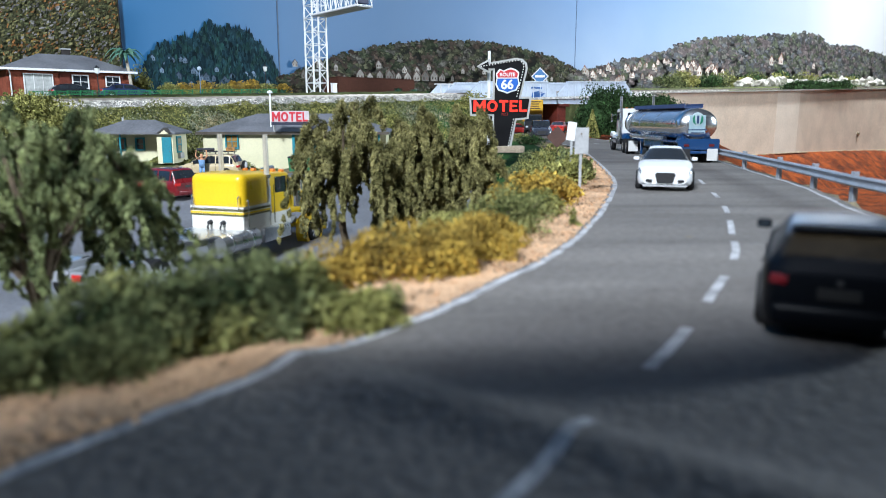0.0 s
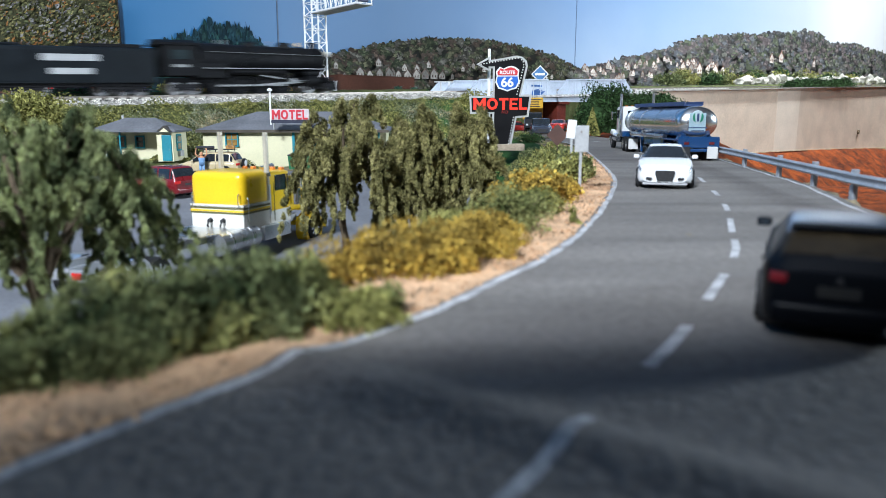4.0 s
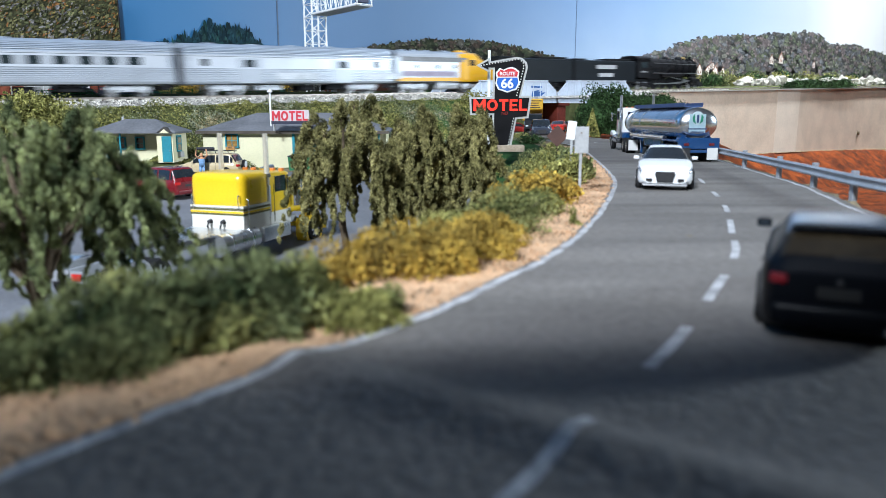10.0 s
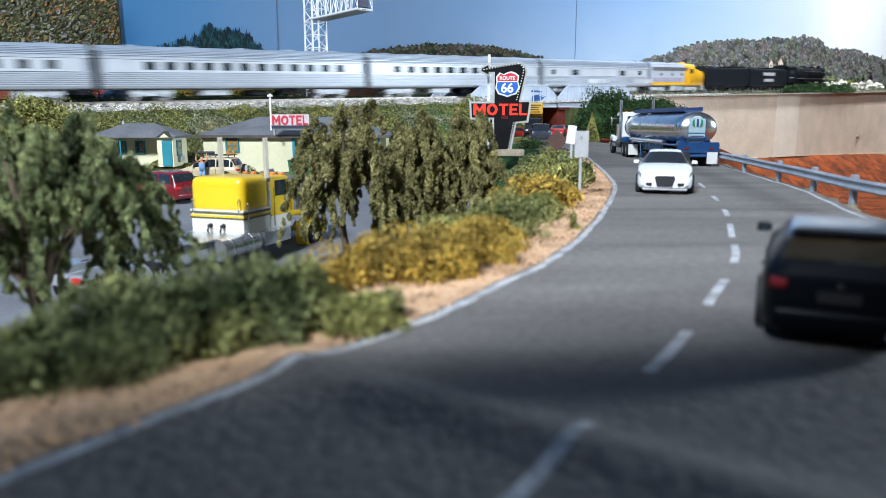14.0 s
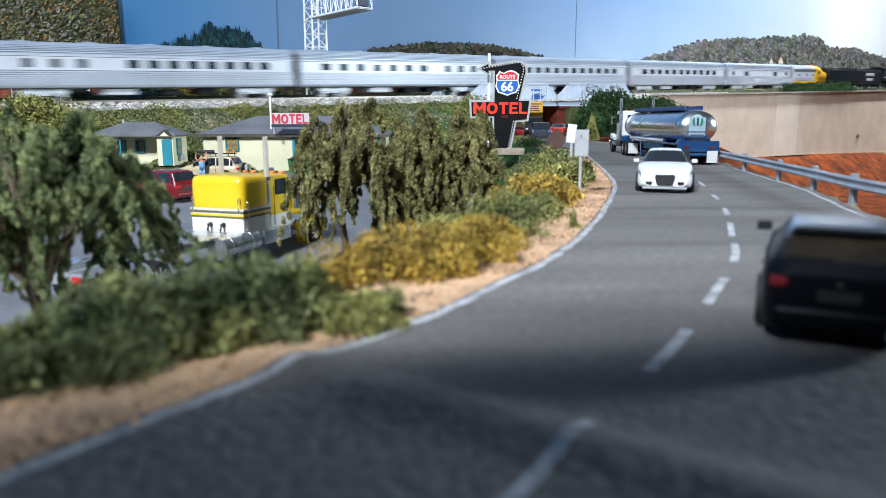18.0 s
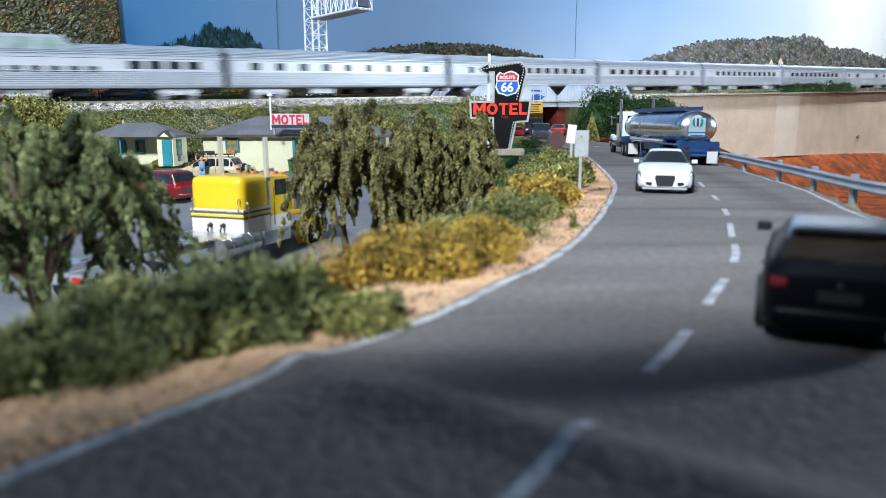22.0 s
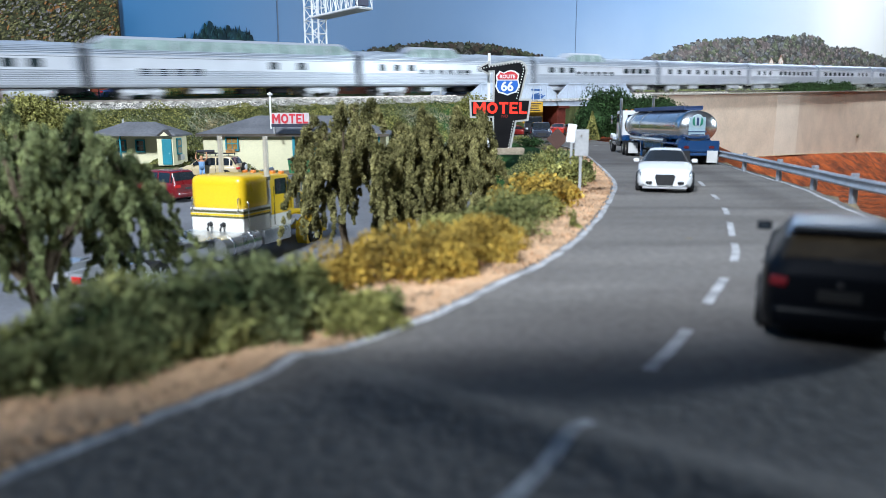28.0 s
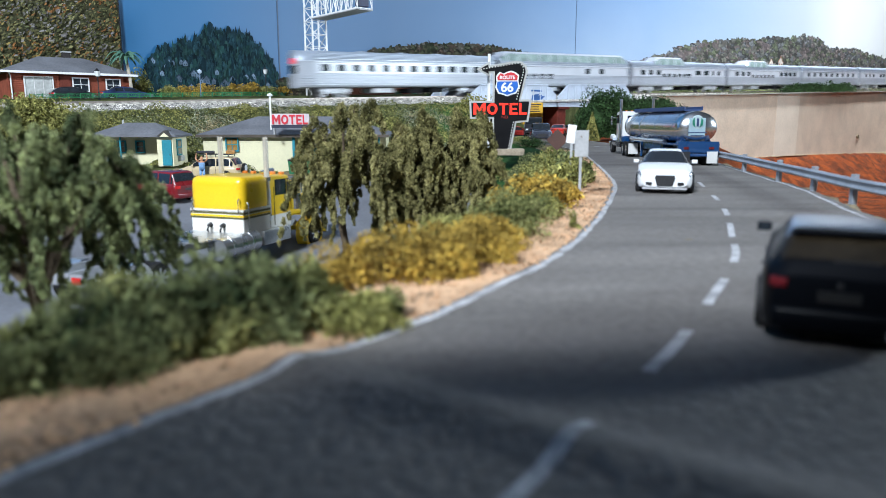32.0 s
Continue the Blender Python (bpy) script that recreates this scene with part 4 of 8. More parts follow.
    weeping_tree(.75, 27.2, 5.6, 1.5, 11, 12, .05, .1, 1.9, thick=.125, droop=1.25, flare=.22, tassels=5, fall=(.1, .26), sprigs=4)
    weeping_tree(-12.0, 12.6, 5.2, 2.4, 18, 8, .038, 0, 1.4, thick=.09, flare=.6, tones=near, lift=(.5, 1.0), fall=(.14, .34), hang=(.12, .32))
    bush(12.35, 19.3, .28, .3, .42, LEAF_LIME, "bright green tuft beside the guard rail", 900, .04, 93, 6, "grass_tuft")
    # a slim sapling by the lawn
    sap = thing("sapling", 2.1, 30, gz(2.1, 30) - .05, 0, "thin bare sapling with sparse leaves", "tree")
    part("trunk", tube(bmesh.new(), [(0, 0, 0), (.03, 0, 1.2), (0, .02, 2.5)], [.04, .03, .015], 6), BARK, sap)
    v, f = leaves(clump_points(300, 0, 0, 1.7, .35, .35, .9, 6, RNG, squash=False), .06)
    raw("crown", v, f, LEAF_OLIVE, sap)


def bank_plants():
    """Foam cover on the slope below the railway, and the tall ivy hedge beside the bridge."""
    rng = np.random.default_rng(21)
    n = 150000
    s, w = rng.uniform(-62, 6.5, n), -2.9 - 10.3 * rng.uniform(0, 1, n) ** .95
    x, y = TRACK0[0] + s * EA[0] + w * NA[0], TRACK0[1] + s * EA[1] + w * NA[1]
    lump = np.array([noise.noise((a * .55, b * .55, 3.1)) for a, b in zip(x, y)])
    keep = lump > -.60
    z = ground_z(x, y) + np.clip(lump, -.1, .8) * 1.1 * rng.uniform(.2, 1, n) + .05
    pts = np.column_stack([x, y, z])[keep]
    tone = np.array([noise.noise((a * .3, b * .3, 9.7)) for a, b in pts[:, :2]]) + .35 * rng.normal(size=len(pts)) * .5
    bank = thing("bank_cover", 0, 0, 0, 0, "olive and grey-green foam ground cover on the railway bank", "ground cover", kind="stuff")
    pale = mat("sage_foam", (.25, .27, .19), .9, 0, .3, 1, 6, 0, island=.55)
    for nm, sel, m in (("olive_cover", tone < -.2, LEAF_LIME), ("green_cover", (tone >= -.2) & (tone < .02), LEAF_GREEN), ("dark_cover", (tone >= .02) & (tone < .2), LEAF_GREEN_DARK), ("sage_cover", (tone >= .2) & (tone < .42), pale), ("straw_cover", tone >= .42, mat("straw_foam", (.36, .30, .17), .9, 0, .3, 1, 6, 0, island=.5))):
        v, f = leaves(pts[sel], .075, rng=rng)
        raw(nm, v, f, m, bank)
    sx, sy = on_line(-43.6, -6.2)
    bush(sx, sy, 3.0, 2.0, 3.1, LEAF_LIME, "broad yellow-green shrub on the railway bank", 9000, .11, 31, 22)
    sx, sy = on_line(1.6, -5.0)
    bush(sx, sy, 2.2, 1.6, 2.2, LEAF_LIME, "yellow-green shrub at the bridge end", 5000, .11, 32, 14)
    # hedge
    for i, (x, y, rx, h, k) in enumerate(((18.3, 86, 2.0, 4.9, 9000), (21.0, 87, 2.6, 5.2, 14000), (24.2, 88, 2.6, 4.9, 14000), (27.0, 89, 2.4, 4.5, 12000), (29.2, 90, 2.0, 4.3, 9000), (22.5, 85.5, 2.6, 4.0, 9000), (26.5, 86.5, 2.6, 4.0, 9000))):
        bush(x, y, rx * 1.1, 2.0, h * .98, LEAF_HEDGE, "tall dense dark green hedge beside the bridge", int(k * 2.4), .12, 40 + i, 40, "tall_hedge", "hedge beside the bridge", core=.84)
    cone = thing("conical_shrub", 17.2, 83, 0, 0, "small pointed yellow-green conifer", "shrub")
    r = np.random.default_rng(5)
    t = r.uniform(0, 1, 1600)
    a = r.uniform(0, 6.283, 1600)
    v, f = leaves(np.column_stack([(1 - t) * .95 * np.cos(a), (1 - t) * .95 * np.sin(a), .1 + t * 3.2]), .09, rng=r)
    raw("foliage", v, f, LEAF_LIME, cone)
    # planting behind the railway
    lab = "yellow flowering shrub behind the track"
    for i, s in enumerate(np.arange(-29.5, -16, 1.75)):
        px, py = on_line(s, 7.2)
        bush(px, py, 1.1, .8, 1.0 + .25 * (i % 3), LEAF_YELLOW if i % 3 else LEAF_LIME, lab, 1500, .09, 60 + i, group="shrubs behind the track")
    for i, s in enumerate(np.arange(64, 150, 4.3)):
        px, py = on_line(s, 12 + (i % 3))
        bush(px, py, 2.8, 1.8, 2.3 + .5 * (i % 3), (LEAF_DARK, LEAF_GREEN, LEAF_LIME, LEAF_HEDGE)[i % 4], "green shrub behind the track", 1800, .17, 80 + i, group="shrubs behind the track")
    for i, s in enumerate(np.arange(81, 106, 2.6)):
        px, py = on_line(s, -2.9)
        bush(px, py, 1.8, .8, 1.75, LEAF_HEDGE, "low green shrub on the wall's ledge", 1800, .12, 120 + i, group="shrubs on the ledge", z=rail_z(s) - .95)
    rock = mat("white_rock", (.44, .42, .36), .9, 0, .35, .8, 4, .8)
    rr = np.random.default_rng(8)
    for i, s in enumerate(np.concatenate([np.arange(82, 105, 2.7), np.arange(109, 150, 4.3)])):
        px, py = on_line(s, 7.5 + rr.uniform(-.6, .6))
        bm = bmesh.new()
        bmesh.ops.create_icosphere(bm, subdivisions=2, radius=1)
        for vv in bm.verts:
            vv.co *= 1 + 1.1 * noise.noise(vv.co * 2.3 + Vector((i * 3.1, 0, 0)))
        bmesh.ops.transform(bm, matrix=Matrix.Diagonal((rr.uniform(.8, 1.7), 1.1, rr.uniform(.6, 1.5), 1)), verts=bm.verts)
        ob = part("white_boulder", bm, rock, None, "pale rough boulder behind the track")
        tagged(ob, category="boulder", group="boulders behind the track")
        ob.matrix_basis = P(px, py, gz(px, py) + .7, i * 47)


def palm(x, y, z, h):
    ob = thing("palm_tree", x, y, z, 0, "model palm with a pale trunk and drooping fronds", "tree")
    part("trunk", tube(bmesh.new(), [(0, 0, 0), (-.1, 0, h * .4), (-.25, 0, h * .75), (-.4, 0, h)], [.2, .16, .15, .13], 8), mat("pale_palm_trunk", (.45, .40, .32), .8, 0, .2, 2, 9, .3), ob, "pale ringed trunk")
    for i in range(20):
        a = 6.283 * i / 20 + .1 * (i % 3)
        ln = 1.45 + .2 * (i % 3)
        up = (.75, .35, .95)[i % 3]
        bm = bmesh.new()
        for sg in (-1, 1):
            rows = []
            for k in range(8):
                t = k / 7
                c = Vector((-.4 + ln * t * math.cos(a), ln * t * math.sin(a), h + up * math.sin(t * 2.0) - 1.15 * t * t))
                sd = Vector((-math.sin(a), math.cos(a), 0)) * sg * (.15 * math.sin(math.pi * min(1, t * .9 + .1)) + .01)
                rows.append([c, c + sd - Vector((0, 0, .09))])
            loft(bm, rows, caps=False, close=False)
        part("frond", bm, LEAF_PALM, ob)
    return ob


def agave(x, y, z):
    ob = thing("agave", x, y, z, 0, "blue-green spiky agave plant", "plant")
    for i in range(14):
        a = 2.399 * i
        r = .55 + .45 * (i / 14)
        bm = bmesh.new()
        q = Matrix.Rotation(a, 4, "Z")
        pts = [Vector((0, -.09, 0)), Vector((0, .09, 0)), Vector((r * .6, .13, r * (1.1 - i * .05))), Vector((r * 1.25, 0, r * (1.35 - i * .07))), Vector((r * .6, -.13, r * (1.1 - i * .05)))]
        vs = [bm.verts.new(q @ p) for p in pts]
        bm.faces.new(vs)
        part("leaf", bm, LEAF_PALM, ob)
    return ob


# ---- buildings ----
def hip_roof(bm, x0, x1, y0, y1, z, h, over, inset):
    a = [(x0 - over, y0 - over), (x1 + over, y0 - over), (x1 + over, y1 + over), (x0 - over, y1 + over)]
    v = [bm.verts.new((x, y, z)) for x, y in a]
    lowv = [bm.verts.new((x, y, z - .14)) for x, y in a]
    ym = (y0 + y1) / 2
    r0, r1 = bm.verts.new((x0 + inset, ym, z + h)), bm.verts.new((x1 - inset, ym, z + h))
    for f in ((v[0], v[1], r1, r0), (v[2], v[3], r0, r1), (v[1], v[2], r1), (v[3], v[0], r0), lowv[::-1]):
        bm.faces.new(f)
    for i in range(4):
        bm.faces.new((lowv[i], lowv[(i + 1) % 4], v[(i + 1) % 4], v[i]))
    return bm


def siding(bm, x0, x1, y, z0, z1, facing=-1, board=.16, axis_="X"):
    """Lap boards: each course leans out a little at its foot."""
    n = max(1, int((z1 - z0) / board))
    prof = []
    for i in range(n):
        a, b = z0 + (z1 - z0) * i / n, z0 + (z1 - z0) * (i + 1) / n
        prof += [(.034, a), (.016, b)]
    for (o0, a), (o1, b) in zip(prof, prof[1:]):
        if axis_ == "X":
            q = [(x0, y + facing * o0, a), (x1, y + facing * o0, a), (x1, y + facing * o1, b), (x0, y + facing * o1, b)]
        else:
            q = [(y + facing * o0, x0, a), (y + facing * o0, x1, a), (y + facing * o1, x1, b), (y + facing * o1, x0, b)]
        bm.faces.new([bm.verts.new(p) for p in q])
    return bm


def window(parent, x, y, z, w, h, frame_m, nx=2, nz=2, name="window", glass=None, rot=0.0):
    """A framed window in the plane y, with its panes and bars."""
    t = .1
    fr = part(name, B(0, .005, 0, w + .02, .02, h + .02), DARKTRIM, parent)
    fr.matrix_basis = P(x, y, z, rot)
    for cx, cz, sx, sz in ((0, h / 2 + t / 2, w + 2 * t, t), (0, -h / 2 - t / 2, w + 2 * t, t), (-w / 2 - t / 2, 0, t, h), (w / 2 + t / 2, 0, t, h)):
        part("frame_board", B(cx, -.05, cz, sx, .14, sz), frame_m, fr)
    for i in range(1, nx):
        part("glazing_bar", B(-w / 2 + w * i / nx, -.03, 0, .05, .08, h), frame_m, fr)
    for i in range(1, nz):
        part("glazing_bar", B(0, -.032, -h / 2 + h * i / nz, w, .08, .05), frame_m, fr)
    pane = part("pane", B(0, 0, 0, w / nx - .05, .03, h / nz - .05), glass or GLASSD, fr)
    first = True
    for i in range(nx):
        for k in range(nz):
            m = P(-w / 2 + w * (i + .5) / nx, -.025, -h / 2 + h * (k + .5) / nz)
            if first:
                pane.matrix_basis, first = m, False
            else:
                again(pane, m)
    return fr


# lamplight is put into the pane's warm colour; no lamp stands behind it
WARM = mat("lamplit_curtain", (.30, .17, .05), .7, 0, .3, 2, 9, .1)


def motel():
    z0 = -1.98
    ob = thing("motel_office", -12.1, 61.5, z0, 0, "cream lap-sided motel building with grey hip roof and teal trim", "building")
    # local plan: 14.6 m wide, 7 m deep
    X0, X1, Y0, Y1, Hh = -7.3, 7.3, -3.5, 3.5, 3.15
    core = bmesh.new()
    box(core, -3.7, 0, Hh / 2, 7.2, 6.9, Hh)
    box(core, 3.5, 1.2, Hh / 2, 7.4, 4.6, Hh)
    part("wall_core", core, CREAM, ob)
    part("front_siding", siding(bmesh.new(), X0, 0.0, Y0, 0, Hh), CREAM, ob, "cream lap siding")
    part("side_siding", siding(bmesh.new(), Y0, Y1, X0, 0, Hh, -1, axis_="Y"), CREAM, ob, "cream lap siding")
    part("porch_siding", siding(bmesh.new(), 0.0, X1, -1.15, 0, Hh), CREAM, ob, "cream lap siding")
    part("roof", hip_roof(bmesh.new(), X0, X1, Y0, Y1, Hh + .14, 1.45, .45, 3.6), ROOFGREY, ob, "grey shingled hip roof")
    part("fascia", B(0, Y0 - .46, Hh + .03, 15.5, .06, .22), mat("brown_fascia", (.10, .085, .07), .8, 0, .2), ob)
    window(ob, -4.95, Y0 - .06, 2.5, .86, .95, TEAL, 2, 2, glass=WARM)
    window(ob, 3.2, -1.2, 1.9, 1.4, 1.2, TEAL, 2, 1)
    part("corner_trim", B(.02, Y0 - .06, Hh / 2, .2, .14, Hh), TEAL, ob, "teal corner post")
    part("porch_post", B(6.9, Y0 + .1, Hh / 2 - .2, .16, .16, Hh + .3), TEAL, ob, "teal porch post")
    part("porch_post", B(3.4, Y0 + .1, Hh / 2, .16, .16, Hh), TEAL, ob, "teal porch post")
    part("porch_brace", B(6.55, Y0 + .1, Hh - .35, .9, .1, .1, rot=Matrix.Rotation(.75, 4, "Y")), TEAL, ob)
    dr = part("door", B(1.3, -1.2, 1.05, .95, .08, 2.1, .02), TEAL, ob, "teal panel door")
    part("door_knob", lathe(bmesh.new(), [(.0, -.07), (.04, -.06), (.04, -.02), (.02, 0)], "Y", 8, (1.65, -1.24, 1.0)), CHROME, dr)
    # roof sign
    sg = thing("roof_sign", -12.1, 56.6, 1.55, 0, "small red MOTEL sign on a white pole above the roof", "sign")
    part("pole", C((-1.45, .12, .15), (-1.45, .12, 2.75), .075, n=10), WHITE, sg, "white pole")
    part("finial", lathe(bmesh.new(), [(.02, 2.72), (.22, 2.76), (.22, 2.86), (.02, 3.0)], "Z", 10, (-1.45, .12, 0)), WHITE, sg)
    part("board", B(0.1, 0, .92, 2.95, .12, .95), mat("pink_white_board", (.62, .55, .56), .5, 0, .08), sg)
    part("footer_board", B(.1, -.02, .42, 2.95, .12, .24), mat("dark_navy_board", (.02, .025, .05), .5, 0, .1), sg)
    red = mat("sign_red", (.62, .03, .05), .45, 0, .08)
    block_letters("letter", "MOTEL", 2.8, .74, red, sg, P(.1, -.12, .58), .06, "red capital of the word MOTEL")
    for x in (-1.2, 1.3):
        part("bracket", B(x, .1, .1, .08, .3, .6), GREYP, sg)
    return ob


def motel_cabin():
    z0 = -.86
    ob = thing("motel_cabin", -22.45, 54.2, z0, 0, "small cream motel cabin with grey hip roof and teal doors", "building")
    X0, X1, Y0, Y1, Hh = -2.85, 2.85, -2.2, .75, 2.15
    part("wall_core", B(0, .1, Hh / 2, 5.6, 1.25, Hh), CREAM, ob)
    part("porch_wall", siding(bmesh.new(), X0, 1.7, -.54, 0, Hh), CREAM, ob)
    bay = part("bay", B(2.26, -1.35, Hh / 2, 1.12, 1.7, Hh), CREAM, ob, "cream front bay")
    part("bay_siding", siding(bmesh.new(), 1.7, 2.85, -2.22, 0, Hh), CREAM, bay)
    part("roof", hip_roof(bmesh.new(), X0, X1, Y0, Y1, Hh + .1, .88, .32, 1.75), ROOFGREY, ob, "grey shingled hip roof")
    part("gable_roof", prism(bmesh.new(), [(1.85, Hh + .04), (2.4, Hh + .44), (2.95, Hh + .04)], -2.6, -1.3), mat("dark_gable", (.06, .055, .05), .8, 0, .2), ob, "small dark gable over the door")
    part("gable_front", prism(bmesh.new(), [(2.05, Hh - .02), (2.4, Hh + .27), (2.75, Hh - .02)], -2.62, -2.58), CREAM, ob)
    dr = part("door", B(2.42, -2.30, .98, .68, .08, 1.84, .02), TEAL, ob, "teal door")
    part("door_knob", lathe(bmesh.new(), [(.0, -.07), (.035, -.06), (.035, -.02), (.02, 0)], "Y", 8, (2.65, -2.34, .85)), CHROME, dr)
    sw = part("side_window", B(2.86, -1.05, 1.35, .08, .95, 1.2, .01), TEAL, ob, "teal-framed side window")
    for zz in (1.08, 1.62):
        part("pane", B(2.88, -1.05, zz, .06, .68, .44), GLASSD, sw)
    part("air_conditioner", B(2.98, -1.05, .55, .26, .6, .4, .03), GREYP, ob, "grey window air conditioner")
    for xx in (-.2, -1.6):
        window(ob, xx, -.6, 1.35, .5, .75, TEAL, 1, 2)
    part("porch_door", B(-2.4, -.60, .95, .7, .06, 1.8, .02), TEAL, ob, "teal door in the porch")
    part("porch_post", B(-1.0, -2.15, Hh / 2, .1, .1, Hh), TEAL, ob)
    part("vent_pipe", C((-1.5, -.3, Hh + .5), (-1.5, -.3, Hh + 1.15), .08, n=8), GREYP, ob)
    return ob


def brick_house():
    x, y = on_line(-38.2, 11.5)
    ob = thing("brick_house", x, y, rail_z(-38) - .35, ALPHA, "red brick bungalow with grey hip roof and white windows", "house")
    X0, X1, Y0, Y1, Hh = -5.2, 5.2, -3.6, 3.4, 2.55
    part("wall_block", B(0, 0, Hh / 2, 10.4, 7.0, Hh), BRICK, ob)
    # coursed bricks on the facing wall, one joined skin
    v, f = [], []
    for r in range(15):
        for c in range(22):
            a = X0 + .02 + c * .49 + (.245 if r % 2 else 0)
            if a + .46 > X1:
                continue
            z = .08 + r * .165
            k = len(v)
            v += [(a, -3.62, z), (a + .46, -3.62, z), (a + .46, -3.62, z + .14), (a, -3.62, z + .14)]
            v += [(p[0], -3.6, p[2]) for p in v[k:k + 4]]
            f += [(k, k + 1, k + 2, k + 3), (k, k + 4, k + 5, k + 1), (k + 3, k + 2, k + 6, k + 7), (k, k + 3, k + 7, k + 4), (k + 1, k + 5, k + 6, k + 2)]
    raw("brick_skin", v, f, BRICK, ob, "red brick courses", "stuff")
    part("roof", hip_roof(bmesh.new(), X0, X1, Y0, Y1, Hh + .12, 1.6, .6, 3.2), ROOFGREY, ob, "grey hip roof")
    part("gutter", B(0, Y0 - .64, Hh + .03, 11.6, .1, .2), WHITE, ob, "white gutter board")
    part("side_gutter", B(X0 - .64, 0, Hh + .03, .1, 8.2, .2), WHITE, ob, "white gutter board")
    ch = part("chimney", B(.6, .6, Hh + 1.75, .7, .6, 1.0), mat("dark_chimney", (.05, .045, .045), .9, 0, .2), ob)
    part("chimney_cap", B(.6, .6, Hh + 2.3, .85, .75, .12), GREYP, ch)
    part("downpipe", tube(bmesh.new(), [(-5.1, -4.1, Hh - .05), (-4.95, -3.72, Hh - .4), (-4.95, -3.72, .05)], .06), WHITE, ob, "white downpipe")
    blind = mat("pale_blind", (.45, .47, .46), .6, 0, .15, 3, 9, .1)
    window(ob, -2.75, -3.66, 1.15, 2.2, 2.0, WHITE, 3, 1, "bay_window", blind)
    window(ob, .75, -3.66, 1.6, 1.25, 1.1, WHITE, 2, 2)
    window(ob, 3.6, -3.66, 1.65, 1.15, .95, WHITE, 2, 2)
    # porch shade painted as a darker brick panel; the wall has no recess here
    part("porch_shadow_wall", B(-.55, -3.66, 1.2, .9, .1, 2.3), mat("dark_brick", (.15, .04, .028), .85, 0, .2, 1, 8, .3), ob, "darker brick panel painted as porch shade")
    return ob


def white_fence_and_lamps():
    # green lattice fence along the railway
    green = mat("fence_green", (.012, .17, .055), .5, 0, .15)
    fx, fy = on_line(0, 3.6)
    ob = thing("lattice_fence", fx, fy, 0, ALPHA, "low green lattice fence behind the track", "fence")
    for s in np.arange(-42.5, -19.5, 1.0):
        z = rail_z(s) - .02
        part("post", B(s, 0, z + .14, .07, .07, .50), green, ob)
        bm = bmesh.new()
        for zz in (.02, .32):
            box(bm, s + .5, 0, z + zz + .016, 1.0, .04, .05)
        for k in range(5):
            for sg in (-1, 1):
                box(bm, s + .1 + k * .2, sg * .015, z + .19, .03, .02, .40, rot=Matrix.Rotation(sg * .6, 4, "Y"))
        part("lattice_panel", bm, green, ob)
    lampm = mat("milk_glass", (.75, .77, .75), .3, 0, .05)
    for s, n, h in ((-36.9, 3.9, 2.75), (-20.3, 4.6, 3.1)):
        x, y = on_line(s, n)
        st = thing("street_lamp", x, y, rail_z(s) - .4, ALPHA, "black post lamp with a white lantern", "street lamp", "street lamps behind the track")
        part("base", lathe(bmesh.new(), [(.16, 0), (.16, .2), (.07, .32), (.055, .4)], "Z", 10), BLACK, st)
        part("pole", C((0, 0, .3), (0, 0, h - .55), .05, .04, 8), BLACK, st)
        part("lantern", lathe(bmesh.new(), [(.1, h - .55), (.17, h - .5), (.24, h - .1), (.22, h - .05)], "Z", 8), lampm, st, "white glass lantern")
        part("cap", lathe(bmesh.new(), [(.27, h - .06), (.1, h + .1), (.02, h + .2)], "Z", 8), BLACK, st)
    x, y = on_line(-27.0, 5.4)
    bp = thing("blue_lamp_post", x, y, rail_z(-27) - .35, ALPHA, "slim blue-grey lamp post", "street lamp")
    bm_ = mat("blue_grey_post", (.16, .24, .36), .5, 0, .1)
    part("pole", C((0, 0, 0), (0, 0, 2.6), .045, n=8), bm_, bp)
    part("lantern", lathe(bmesh.new(), [(.05, 2.55), (.2, 2.65), (.22, 2.85), (.03, 3.0)], "Z", 8), mat("pale_blue_lantern", (.45, .55, .68), .4, 0, .1), bp)


